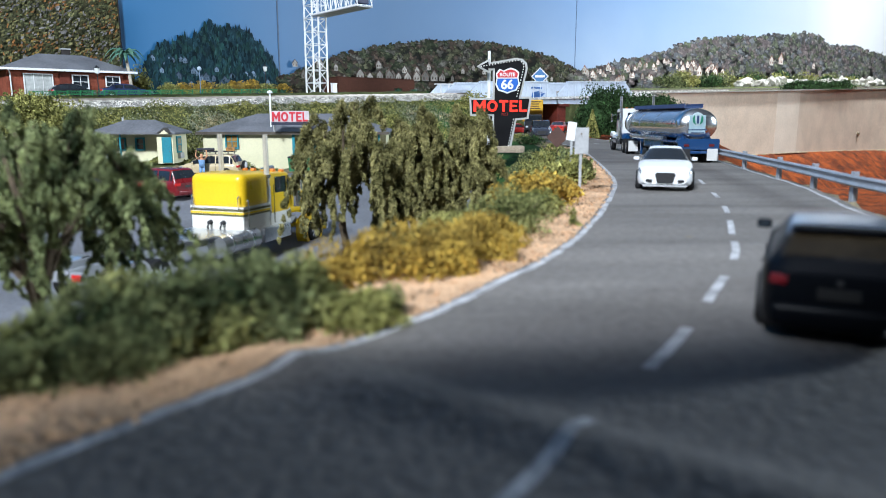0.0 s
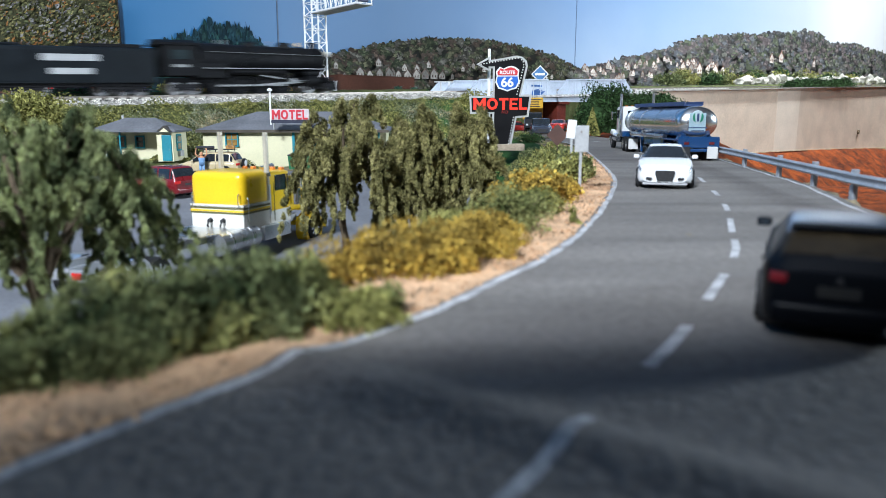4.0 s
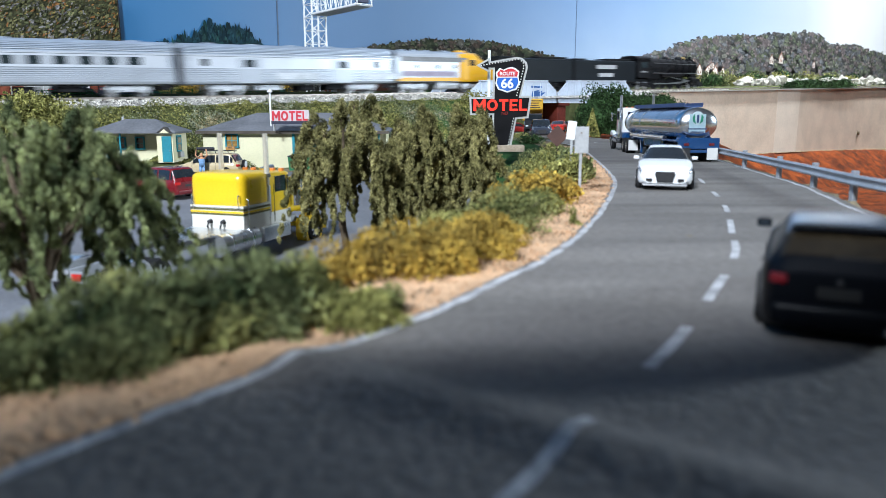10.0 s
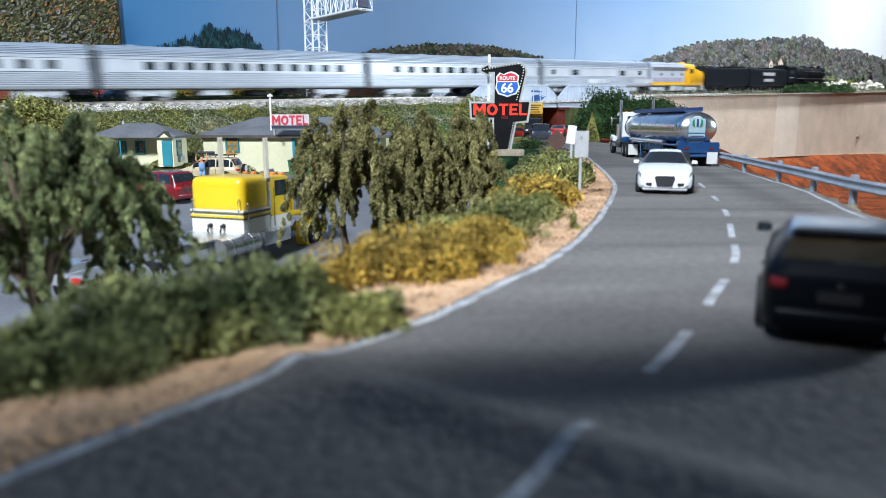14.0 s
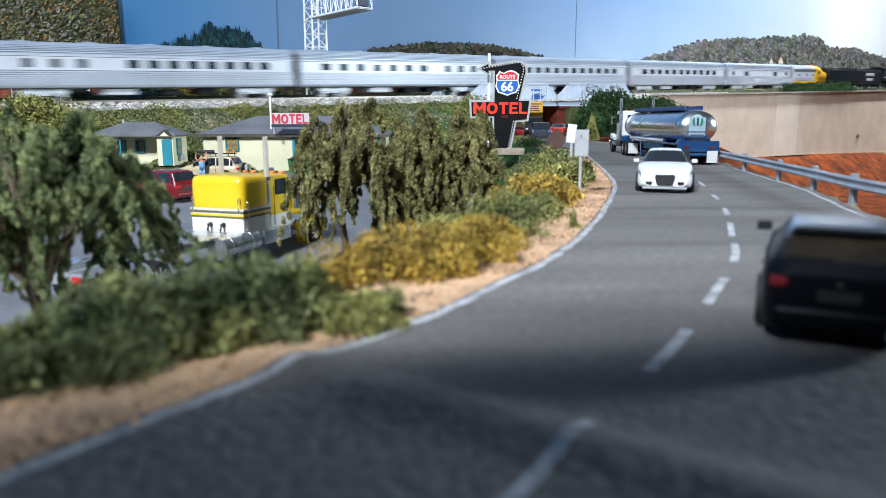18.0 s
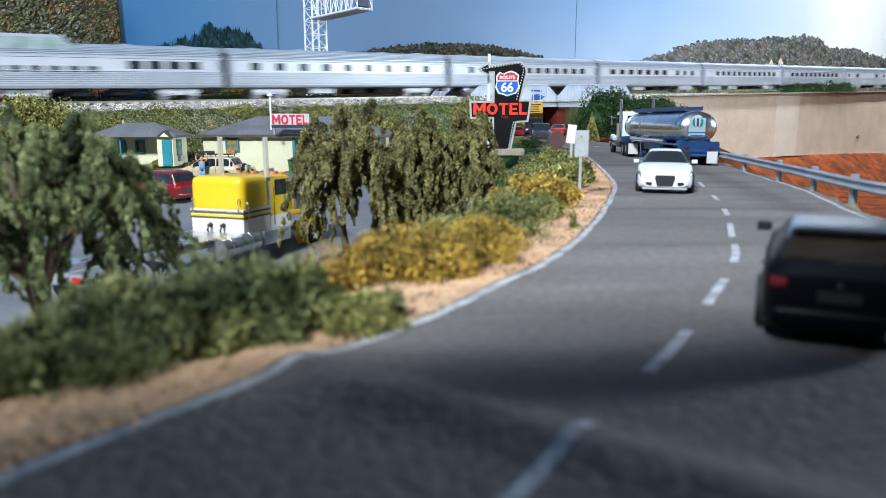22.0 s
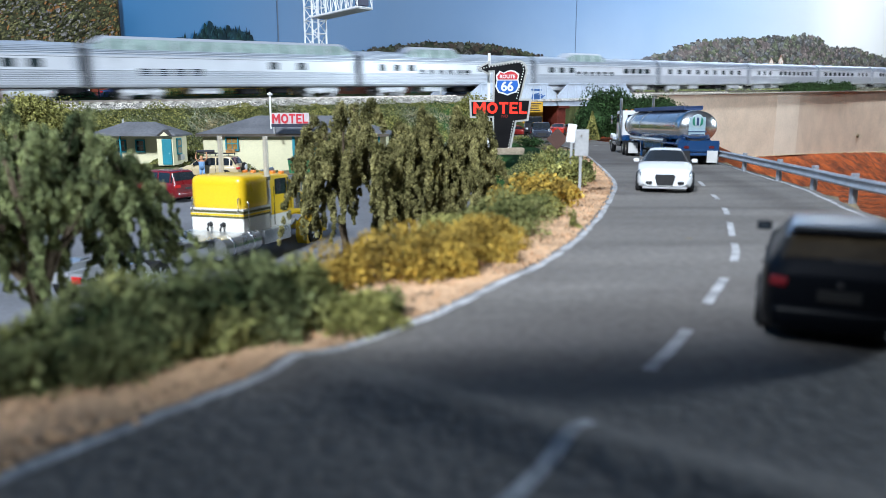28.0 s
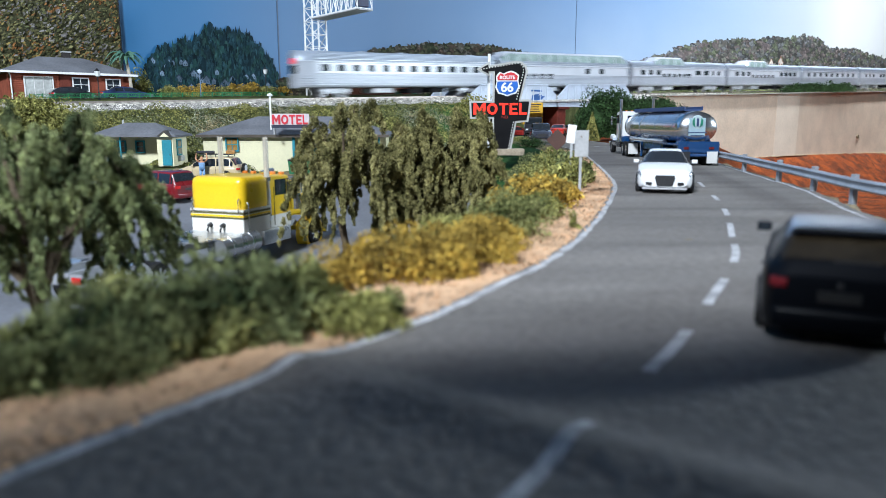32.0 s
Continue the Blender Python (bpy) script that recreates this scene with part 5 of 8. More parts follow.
def signal_tower():
    """A white lattice tower with an arm over the railway."""
    x, y = on_line(-13.75, 5.4)
    ob = thing("lattice_tower", x, y, rail_z(-14) - .4, ALPHA, "white steel lattice tower with a truss arm over the track", "tower")
    h, a = 12.4, .86
    corners = [(-a, -a), (a, -a), (a, a), (-a, a)]
    for cx, cy in corners:
        part("leg", B(cx, cy, h / 2, .15, .15, h), WHITE, ob)
    n = 9
    for i in range(4):
        c0, c1 = Vector((*corners[i], 0)), Vector((*corners[(i + 1) % 4], 0))
        bm = bmesh.new()
        for k in range(n):
            z0, z1 = h * k / n, h * (k + 1) / n
            p, q = (c0, c1) if k % 2 else (c1, c0)
            cyl(bm, (p.x, p.y, z0), (q.x, q.y, z1), .045, n=5)
            cyl(bm, (c0.x, c0.y, z1), (c1.x, c1.y, z1), .04, n=5)
        part("lacing", bm, WHITE, ob)
    # the arm reaches towards the viewer's side of the line
    z0, z1, y0, y1 = 8.55, 11.2, -a, -10.0
    for cx in (-a, a):
        for z in (z0, z1):
            part("chord", B(cx, (y0 + y1) / 2, z, .13, y0 - y1, .13), WHITE, ob)
        bm = bmesh.new()
        m = 9
        for k in range(m):
            ya, yb = y0 + (y1 - y0) * k / m, y0 + (y1 - y0) * (k + 1) / m
            cyl(bm, (cx, ya, z0 if k % 2 else z1), (cx, yb, z1 if k % 2 else z0), .045, n=5)
            cyl(bm, (cx, yb, z0), (cx, yb, z1), .045, n=5)
        part("arm_lacing", bm, WHITE, ob)
    bm = bmesh.new()
    for k in range(10):
        yy = y0 + (y1 - y0) * k / 9
        cyl(bm, (-a, yy, z0), (a, yy, z0), .045, n=5)
    part("arm_cross_bars", bm, WHITE, ob)
    part("walkway", B(0, (y0 + y1) / 2, z0 - .12, 1.9, y0 - y1, .08), GREYP, ob, "grey walkway plates")
    part("signal_box", B(0, y1 + .5, z0 + 1.2, 1.3, .5, 2.0, .05), mat("navy_box", (.015, .02, .06), .5, 0, .1), ob, "dark blue signal box")
    cab = thing("relay_cabinet", *on_line(-12.2, 4.4), rail_z(-12) - .4, ALPHA, "small white trackside cabinet", "cabinet")
    part("body", B(0, 0, .65, .55, .5, 1.2, .03), WHITE, cab)
    part("roof", B(0, 0, 1.29, .65, .6, .08, .02), WHITE, cab)


def trackside():
    x, y = on_line(2, 18)
    ob = thing("brown_warehouse", x, y, 3.8, ALPHA, "long low brown warehouse with a flat roof", "building")
    bw = mat("brown_board", (.075, .030, .020), .8, 0, .12, .3, 4, .15)
    part("wall_block", B(-.4, 0, 1.8, 12.4, 4, 4.1), bw, ob)
    part("parapet", B(-.4, 0, 3.86, 12.5, 4.1, .06), mat("dark_brown_edge", (.07, .03, .02), .8, 0, .1), ob)
    x, y = on_line(-17.6, 6.2)
    agave(x, y, rail_z(-17) - .35)
    x, y = on_line(6.2, 14)
    agave(x, y, rail_z(6) - .3)
    x, y = on_line(-2.2, 6)
    agave(x, y, rail_z(-2) - .35)
    x, y = on_line(-33.0, 7.4)
    palm(x, y, rail_z(-33) - .35, 4.2)
    x, y = on_line(-31.5, 10.5)
    bush(x, y, 1.4, 1.0, 2.6, LEAF_LIME, "yellow-green shrub beside the palm", 2200, .1, 151, 12)


# ---- signs ----
def block_letters(name, words, width, height, material, parent, m, depth, label, bold=.24):
    """Heavy poster capitals, each letter a mesh of its own."""
    b = bold
    shapes = {"M": [(0, 0), (b, 0), (b, .58), (.5, .18), (1 - b, .58), (1 - b, 0), (1, 0), (1, 1), (1 - b * .9, 1), (.5, .55), (b * .9, 1), (0, 1)],
              "T": [(.5 - b * .55, 0), (.5 + b * .55, 0), (.5 + b * .55, 1 - b * .8), (1, 1 - b * .8), (1, 1), (0, 1), (0, 1 - b * .8), (.5 - b * .55, 1 - b * .8)],
              "E": [(0, 0), (1, 0), (1, b * .8), (b * 1.2, b * .8), (b * 1.2, .5 - b * .35), (.85, .5 - b * .35), (.85, .5 + b * .35), (b * 1.2, .5 + b * .35), (b * 1.2, 1 - b * .8), (1, 1 - b * .8), (1, 1), (0, 1)],
              "L": [(0, 0), (1, 0), (1, b * .8), (b * 1.2, b * .8), (b * 1.2, 1), (0, 1)]}
    wide = {"M": 1.25, "O": 1.1, "T": .95, "E": .85, "L": .8}
    total = sum(wide[c] for c in words) + .14 * (len(words) - 1)
    x = -width / 2
    for c in words:
        w = wide[c] * width / total
        bm = bmesh.new()
        if c == "O":
            rings = []
            for yy, k in ((depth, 1), (0, 1), (0, 1 - 2.0 * b), (depth, 1 - 2.0 * b)):
                rings.append([(x + w / 2 + w / 2 * k * math.cos(6.283 * i / 24), yy, height / 2 + height / 2 * (k if k == 1 else 1 - 1.75 * b) * math.sin(6.283 * i / 24)) for i in range(24)])
            loft(bm, rings + [rings[0]], caps=False)
        else:
            prism(bm, [(x + a * w, z * height) for a, z in shapes[c]], 0, depth)
        ob = part(name, bm, material, parent, label)
        ob.matrix_basis = m
        x += w + .14 * width / total


BULB = mat("warm_bulb", (.85, .85, .78), .3, 0, .04)


def motel_sign():
    ob = thing("motel_road_sign", 4.5, 55, 0, -3, "black neon-style roadside motel sign with arrow, bulbs and red letters", "sign")
    u = 1 / 66.0

    def q(px, py):
        return ((px - 195) * u, (497 - py) * u + .1)
    outline = [(65, 92), (132, 54), (132, 74), (262, 52), (292, 58), (314, 78), (319, 104), (288, 240), (342, 240), (327, 350), (268, 355), (242, 497), (146, 497), (146, 335), (34, 335), (30, 246), (146, 246), (146, 112), (132, 112), (132, 128)]
    part("border", prism(bmesh.new(), [q(*p) for p in outline], -.10, .16), mat("sign_grey_edge", (.46, .46, .44), .5, 0, .08), ob, "pale grey sign edge")
    face = [(80, 92), (124, 70), (124, 84), (262, 62), (286, 66), (303, 84), (308, 104), (276, 250), (329, 250), (317, 340), (260, 346), (232, 489), (156, 489), (156, 325), (44, 325), (40, 256), (156, 256), (156, 102), (124, 102), (124, 114)]
    part("face", prism(bmesh.new(), [q(*p) for p in face], -.16, -.09), mat("sign_black", (.008, .008, .009), .4, 0, .15, spec=.15), ob, "glossy black sign face")
    bulb = part("bulb", lathe(bmesh.new(), [(.005, -.08), (.04, -.06), (.05, 0)], "Y", 8), BULB, ob, "small white bulb")
    spots = [(88 + 14 * i, 93 - 2.2 * i) for i in range(14)] + [(286, 72), (295, 82), (298, 96)] + [(297 - 3.0 * i, 108 + 13 * i) for i in range(11)] + [(252 - 2.3 * i, 352 + 13 * i) for i in range(11)]
    for i, (a, b) in enumerate(spots):
        x, z = q(a, b)
        if i == 0:
            bulb.matrix_basis = P(x, -.16, z)
        else:
            again(bulb, P(x, -.16, z))
    red = mat("neon_red", (.80, .03, .015), .4, 0, .05, emit=.75)
    x, z = q(185, 286)
    block_letters("letter", "MOTEL", 4.05, .86, red, ob, P(x, -.23, z - .43), .07, "red capital of the word MOTEL")
    x, z = q(208, 327)
    lettering("small_letters", "NO", .32, mat("dim_red", (.30, .015, .01), .5, 0, .05), ob, P(x, -.18, z, 0, 90), .01, "dim red letters NO")
    # the shield
    sh = [(164, 130), (182, 108), (200, 117), (218, 108), (237, 104), (256, 110), (274, 124), (270, 150), (277, 178), (262, 208), (240, 214), (219, 222), (198, 214), (176, 208), (162, 180), (168, 152)]
    m = (218, 162)

    def grow(pts, k):
        return [q(m[0] + (a - m[0]) * k, m[1] + (b - m[1]) * k) for a, b in pts]
    s1 = part("shield", prism(bmesh.new(), grow(sh, 1.06), -.20, -.15), WHITE, ob, "white route shield")
    part("shield_blue", prism(bmesh.new(), grow([(166, 152), (272, 152)] + sh[8:15], .93), -.225, -.19), mat("route_blue", (.015, .13, .52), .4, 0, .06), s1, "blue lower field")
    part("shield_red", prism(bmesh.new(), grow([(168, 146)] + sh[0:7] + [(270, 146)], .93), -.225, -.19), mat("route_red", (.62, .03, .04), .4, 0, .06), s1, "red upper field")
    x, z = q(218, 183)
    lettering("number", "66", .95, WHITE, s1, P(x, -.24, z, 0, 90), .015, "white number 66", .03)
    x, z = q(218, 134)
    lettering("word", "ROUTE", .36, WHITE, s1, P(x, -.24, z, 0, 90), .012, "white word ROUTE", .012)
    plinth = thing("sign_plinth", 4.4, 55.0, -.05, 0, "low tan concrete sign base", "plinth")
    part("block", B(0, 0, .1, 3.6, 1.3, .5, .06), mat("tan_concrete", (.34, .28, .21), .9, 0, .2, 1, 8, .4), plinth)
    pole = thing("white_pole", 3.55, 56.2, 0, 0, "slim white pole behind the motel sign", "pole")
    part("shaft", C((0, 0, 0), (0, 0, 7.45), .13, .11, 10), WHITE, pole)
    part("foot", lathe(bmesh.new(), [(.25, 0), (.25, .15), (.12, .25)], "Z", 10), WHITE, pole)
    return ob


def road_signs():
    pm = mat("sign_back_grey", (.44, .45, .46), .45, .25, .12, 1.5, 9, .08)
    ob = thing("road_sign", 4.55, 23.6, 0, -10, "two pale grey road sign plates seen from behind on a post", "road sign")
    part("post", B(0, 0, 1.05, .09, .07, 2.15), pm, ob)
    part("plate", B(.02, -.06, 1.72, .44, .03, .86, .01), pm, ob, "blank grey sign back")
    part("bolt", lathe(bmesh.new(), [(.0, -.03), (.03, -.03), (.03, 0)], "Y", 8, (0, -.075, 1.95)), STEEL, ob)
    ob = thing("road_sign", 4.95, 27.6, 0, -25, "white road sign plate on a thin post", "road sign")
    part("post", B(0, 0, 1.1, .08, .06, 2.3), pm, ob)
    part("plate", B(0, -.05, 1.95, .34, .03, .70, .01, rot=Matrix.Rotation(.12, 4, "Y")), WHITE, ob, "white sign plate")
    ob = thing("warning_sign", 6.38, 40, .16, -20, "brown back of a diamond warning sign on a post", "road sign")
    dm = mat("rust_brown_sign", (.075, .03, .02), .6, 0, .15)
    part("post", B(0, .04, .47, .09, .06, 1.36), dm, ob)
    part("plate", B(0, 0, 1.22, .86, .04, .86, .01, rot=Matrix.Rotation(radians(45), 4, "Y")), dm, ob, "brown diamond plate")
    ob = thing("station_sign", 14.9, 112, 4.0, -8, "white and blue diamond sign on a pole", "sign")
    part("pole", B(1.05, .05, 1.9, .16, .16, 4.6), WHITE, ob)
    part("plate", B(0, 0, 4.6, 1.9, .16, 1.9, .03, rot=Matrix.Rotation(radians(45), 4, "Y")), WHITE, ob)
    bl = mat("diamond_blue", (.05, .19, .42), .45, 0, .08)
    part("field", B(0, -.1, 4.6, 1.62, .06, 1.62, rot=Matrix.Rotation(radians(45), 4, "Y")), bl, ob, "blue diamond field")
    part("bar", B(0, -.14, 4.6, 1.5, .03, .34), WHITE, ob, "plain white bar")
    part("arm", B(.6, .02, 4.6, 1.0, .1, .12), WHITE, ob)


def lot_clutter():
    ob = thing("dumpster", -11.3, 56.3, -1.98, 4, "green steel dumpster beside the motel wall", "dumpster")
    gm = mat("dumpster_green", (.008, .14, .055), .5, 0, .15)
    bm = prism(bmesh.new(), [(-.75, .1), (.75, .1), (.85, 1.3), (-.85, 1.3)], -.6, .6)
    part("bin", bm, gm, ob)
    part("lid", B(0, 0, 1.36, 1.75, 1.3, .1, .03), BLACK, ob, "black lid")
    for x in (-.6, .6):
        part("skid", B(x, 0, .06, .14, 1.2, .12), BLACK, ob)
    fig = bmesh.new()
    skin = mat("painted_figure", (.16, .30, .50), .6, 0, .25, 3, 9, .1)
    for sx in (-.1, .1):
        tube(fig, [(sx, 0, 0), (sx * 1.1, 0, .45), (sx * .9, 0, .88)], [.07, .08, .1], 8)
        tube(fig, [(sx * 2.1, 0, 1.38), (sx * 3.8, -.05, 1.6), (sx * 3.2, .05, 1.98)], [.065, .055, .045], 7)
    lathe(fig, [(.16, .82), (.19, 1.0), (.22, 1.35), (.08, 1.47)], "Z", 10)
    lathe(fig, [(.02, 1.44), (.09, 1.5), (.11, 1.62), (.08, 1.72), (.01, 1.76)], "Z", 10)
    ob = part("figurine", fig, skin, None, "small painted standing figurine in blue overalls with raised arms", smooth="all")
    ob.data.materials.append(mat("painted_bare_tone", (.55, .27, .14), .6, 0, .15, 3, 9, .1))
    ob.data.polygons.foreach_set("material_index", [int(q.center.z > 1.22 * K and (abs(q.center.x) > .16 * K or q.center.z > 1.4 * K)) for q in ob.data.polygons])
    tagged(ob, category="figurine")
    ob.matrix_basis = P(-16.55, 48.9, float(lot_z(49)) + .02, 8)


# ---- road vehicles: +y is forward, the origin lies on the ground below the middle ----
def paint(name, col, rough=.28, metal=0.0):
    return mat(name, col, rough, metal, .05, .6, 12, .03, coat=.5)


LAMP_CLEAR = mat("clear_lamp", (.70, .74, .78), .15, 0, .05)
LAMP_SMOKE = mat("smoked_lamp", (.24, .27, .31), .15, .2, .1)
LAMP_RED = mat("red_lamp", (.55, .02, .02), .25, 0, .08)
LAMP_ORANGE = mat("orange_lamp", (.75, .22, .03), .3, 0, .08)
RIM = mat("alloy_rim", (.52, .53, .55), .35, .6, .1)
DARKTRIM = mat("dark_trim", (.02, .02, .022), .6, 0, .2)
DIMPLATE = mat("dim_plate", (.012, .012, .012), .5, 0, .05)
PLATE = mat("plain_plate", (.6, .6, .58), .5, 0, .05)


def wheel(parent, x, y, r, w, rim=RIM, spokes=5, out=1, name="wheel"):
    """A tyre with a dished rim and spokes; out is the side that shows."""
    t = part(name, lathe(bmesh.new(), [(r * .62, -w / 2), (r * .93, -w / 2), (r, -w * .34), (r, w * .34), (r * .93, w / 2), (r * .62, w / 2)], "X", 22), RUBBER, parent, smooth=True)
    t.matrix_basis = P(x, y, r)
    bm = bmesh.new()
    lathe(bm, [(r * .64, -w * .4 * out), (r * .64, w * .48 * out), (r * .58, w * .5 * out), (r * .54, w * .40 * out), (.02, w * .42 * out)], "X", 20)
    for i in range(spokes):
        q = Matrix.Rotation(6.283 * i / spokes, 4, "X")
        box(bm, *(q @ Vector((w * .42 * out, 0, r * .34))), .05, r * .16, r * .56, rot=q)
    lathe(bm, [(r * .15, w * .4 * out), (r * .15, w * .52 * out), (.01, w * .54 * out)], "X", 10)
    part("rim", bm, rim, t, smooth=True)
    return t


def car_shell(L, W, H, belt, hood, tail, cab, ground, tw, nose=.38, n=46):
    """A rounded car shell: rings of 26 points along y, from bottom centre up the right side to the roof and back."""
    yb, yr, yf, yw = cab
    w = W / 2
    d = np.linspace(-L / 2, L / 2, 240)

    def soft(ys, vs, k=.16):
        v = np.interp(d, ys, vs)
        m = max(1, int(k / (d[1] - d[0])) | 1)
        return np.convolve(np.pad(v, m // 2, mode="edge"), np.ones(m) / m, "valid")
    top = soft([-L / 2, -L / 2 + .04, min(-L / 2 + .2, yb - .02), yb, yr, yr + .3, (yr + yf) / 2, yf - .12, yf, yw, yw + .3, L / 2 - .7, L / 2 - .25, L / 2 - .05, L / 2],
               [tail - .14, tail - .08, tail, tail + .02, H - .045, H - .005, H + .01, H - .03, H - .06, belt + .03, (belt + hood) / 2 + .05, hood + .02, hood - .07, hood - .2, hood - nose])
    sh = soft([-L / 2, -L / 2 + .1, yb, yw, L / 2 - .7, L / 2 - .2, L / 2], [tail - .2, tail - .1, belt - .03, belt - .03, hood - .08, hood - .16, hood - nose - .06])
    sh = np.minimum(sh, top - .02)
    ww = soft([-L / 2, -L / 2 + .05, -L / 2 + .3, -L / 2 + .8, L / 2 - 1.0, L / 2 - .35, L / 2 - .1, L / 2], [.80, .9, .975, 1, 1, .96, .86, .72], .12) * w
    zb = soft([-L / 2, -L / 2 + .2, L / 2 - .2, L / 2], [ground + .08, ground, ground - .02, ground + .06])
    tt = soft([-L / 2, yb, yr, yf, yw, L / 2], [.86, .84, tw, tw - .01, .86, .84], .2)
    ys = np.concatenate([[-L / 2, -L / 2 + .02, -L / 2 + .05], np.linspace(-L / 2 + .1, L / 2 - .1, n - 6), [L / 2 - .05, L / 2 - .02, L / 2]])
    rings = []
    for y in ys:
        t, s, hw, b, k = (float(np.interp(y, d, q)) for q in (top, sh, ww, zb, tt))
        g = t - s
        cg = min(.085, g * .6)
        half = [(0, b), (.80 * hw, b), (.95 * hw, b + .05), (hw, b + .3 * (s - b)), (.995 * hw, b + .68 * (s - b)), (.975 * hw, s - .05), (.935 * hw, s)]
        half += [((.91 + (k - .91) * q + .05 * q * (1 - q)) * hw, s + q * (g - cg)) for q in (.06, .5, 1)]
        half += [(k * .95 * hw, t - cg * .38), (k * .72 * hw, t - cg * .1), (k * .36 * hw, t - .004), (0, t)]
        rings.append([(x, y, z) for x, z in half] + [(-x, y, z) for x, z in half[-2:0:-1]])
    return np.array(rings), ys


def shell_patch(name, shell, y0, y1, s0, s1, material, parent, label="", off=.01, ny=9, ns=7, skew=0.0, mirror=False):
    """A panel laid on the shell between two stations and two places round the ring."""
    rings, ys = shell
    m = rings.shape[1]
    grid = []
    for i in range(ny):
        row = []
        for j in range(ns):
            s = s0 + (s1 - s0) * j / (ns - 1)
            y = y0 + (y1 - y0) * i / (ny - 1) + skew * (j / (ns - 1))
            k = min(max(np.searchsorted(ys, y) - 1, 0), len(ys) - 2)
            f = (y - ys[k]) / (ys[k + 1] - ys[k])
            a, q = int(math.floor(s)), s - math.floor(s)
            p = (1 - f) * ((1 - q) * rings[k][a % m] + q * rings[k][(a + 1) % m]) + f * ((1 - q) * rings[k + 1][a % m] + q * rings[k + 1][(a + 1) % m])
            row.append(p)
        grid.append(row)
    g = np.array(grid)
    du = np.gradient(g, axis=0)
    dv = np.gradient(g, axis=1)
    nrm = np.cross(du, dv)
    nrm /= np.linalg.norm(nrm, axis=2)[..., None] + 1e-9
    c = g.mean((0, 1)) - rings.mean((0, 1))
    if (nrm.mean((0, 1)) * c).sum() < 0:
        nrm = -nrm
    g = g + nrm * off
    if mirror:
        g = g * np.array([-1, 1, 1])
    v = g.reshape(-1, 3)
    f = [(i * ns + j, i * ns + j + 1, (i + 1) * ns + j + 1, (i + 1) * ns + j) for i in range(ny - 1) for j in range(ns - 1)]
    ob = raw(name, v, f, material, parent, label, smooth=True)
    return ob


def car(x, y, z, head, colour, L, W, H, belt, hood, tail, cab, label, name="car", wr=.33, axles=None, group="", ground=.2, category="car", roof=None, wagon=False, rim=RIM, glass=None, lamp=None, tw=None, lamp_size=1.0, nose=.38, grille=True, trim=None):
    """A car from its main measures. cab: where rear glass, roof and windscreen begin and end along y."""
    ob = thing(name, x, y, z, -head, label, category, group)
    w = W / 2
    yb, yr, yf, yw = cab
    tw = tw or (.70 if not wagon else .80)
    shell = car_shell(L, W, H, belt, hood, tail, cab, ground, tw, nose)
    part("body", loft(bmesh.new(), [[tuple(p) for p in r] for r in shell[0]]), colour, ob, smooth=True)
    gl = glass or GLASSD
    seal = trim or DARKTRIM
    shell_patch("windscreen", shell, yf + .03, yw - .03, 9.25, 16.75, gl, ob, "dark glossy windscreen", .012, 8, 11)
    shell_patch("rear_window", shell, yb + .05, yr - .02, 9.3, 16.7, gl, ob, "dark glossy rear window", .012, 8, 11)
    bp = (yr + yf) / 2 - .05
    for mir in (False, True):
        sx = -1 if mir else 1
        for y0, y1 in ((bp + .05, yw - .32), (yr + .12 if wagon else yr - .05, bp - .05)):
            shell_patch("side_window", shell, y0, y1, 7.1, 8.85, gl, ob, "", .010, 9, 4, mirror=mir)
        if wagon:
            shell_patch("quarter_window", shell, yb + .22, yr + .04, 7.1, 8.8, gl, ob, "", .010, 5, 4, mirror=mir)
        shell_patch("door_seam", shell, bp - .012, bp + .012, 2.2, 7.0, seal, ob, "", .003, 2, 8, mirror=mir)
        shell_patch("door_seam", shell, yw - .30, yw - .276, 2.2, 6.0, seal, ob, "", .003, 2, 8, mirror=mir)
        shell_patch("headlight", shell, L / 2 - .50, L / 2 - .12, 4.75, 6.2, LAMP_SMOKE, ob, "smoky headlight glass", .012, 6, 5, -.05, mir)
        shell_patch("side_sill", shell, -L * .27, L * .27, 1.6, 2.5, seal, ob, "", .006, 4, 3, mirror=mir)
        part("door_handle", B(sx * (w + .004), bp - .22, belt - .17, .03, .17, .03, .01), colour, ob)
        mr = part("mirror", box(bmesh.new(), sx * (w + .07), yw - .38, belt + .07, .2, .12, .13, .045, seg=3), colour, ob, smooth=True)
        part("mirror_glass", B(sx * (w + .07), yw - .445, belt + .07, .15, .012, .09), GLASSD, mr)
        part("tail_light", box(bmesh.new(), sx * w * .74, -L / 2 + .05, tail - .2, w * .34 * lamp_size, .14, .16 * lamp_size, .03, rot=Matrix.Rotation(sx * .30, 4, "Z")), lamp or LAMP_RED, ob, "red tail light")
        part("air_intake", box(bmesh.new(), sx * w * .60, L / 2 - .06, ground + .16, w * .34, .16, .10, .02, rot=Matrix.Rotation(-sx * .42, 4, "Z")), seal, ob)
    if grille:
        part("grille", prism(bmesh.new(), [(-w * .34, ground + .12), (w * .34, ground + .12), (w * .42, hood - .34), (w * .38, hood - .28), (-w * .38, hood - .28), (-w * .42, hood - .34)], L / 2 - .12, L / 2 + .012), seal, ob, "dark radiator grille")
    part("rear_bumper", box(bmesh.new(), 0, -L / 2 + .06, ground + .22, w * 1.66, .22, .26, .08, seg=3), colour, ob, smooth=True)
    part("number_plate", B(0, -L / 2 - .012, tail - .32, .42, .02, .12), DIMPLATE, ob, "plain dim plate")
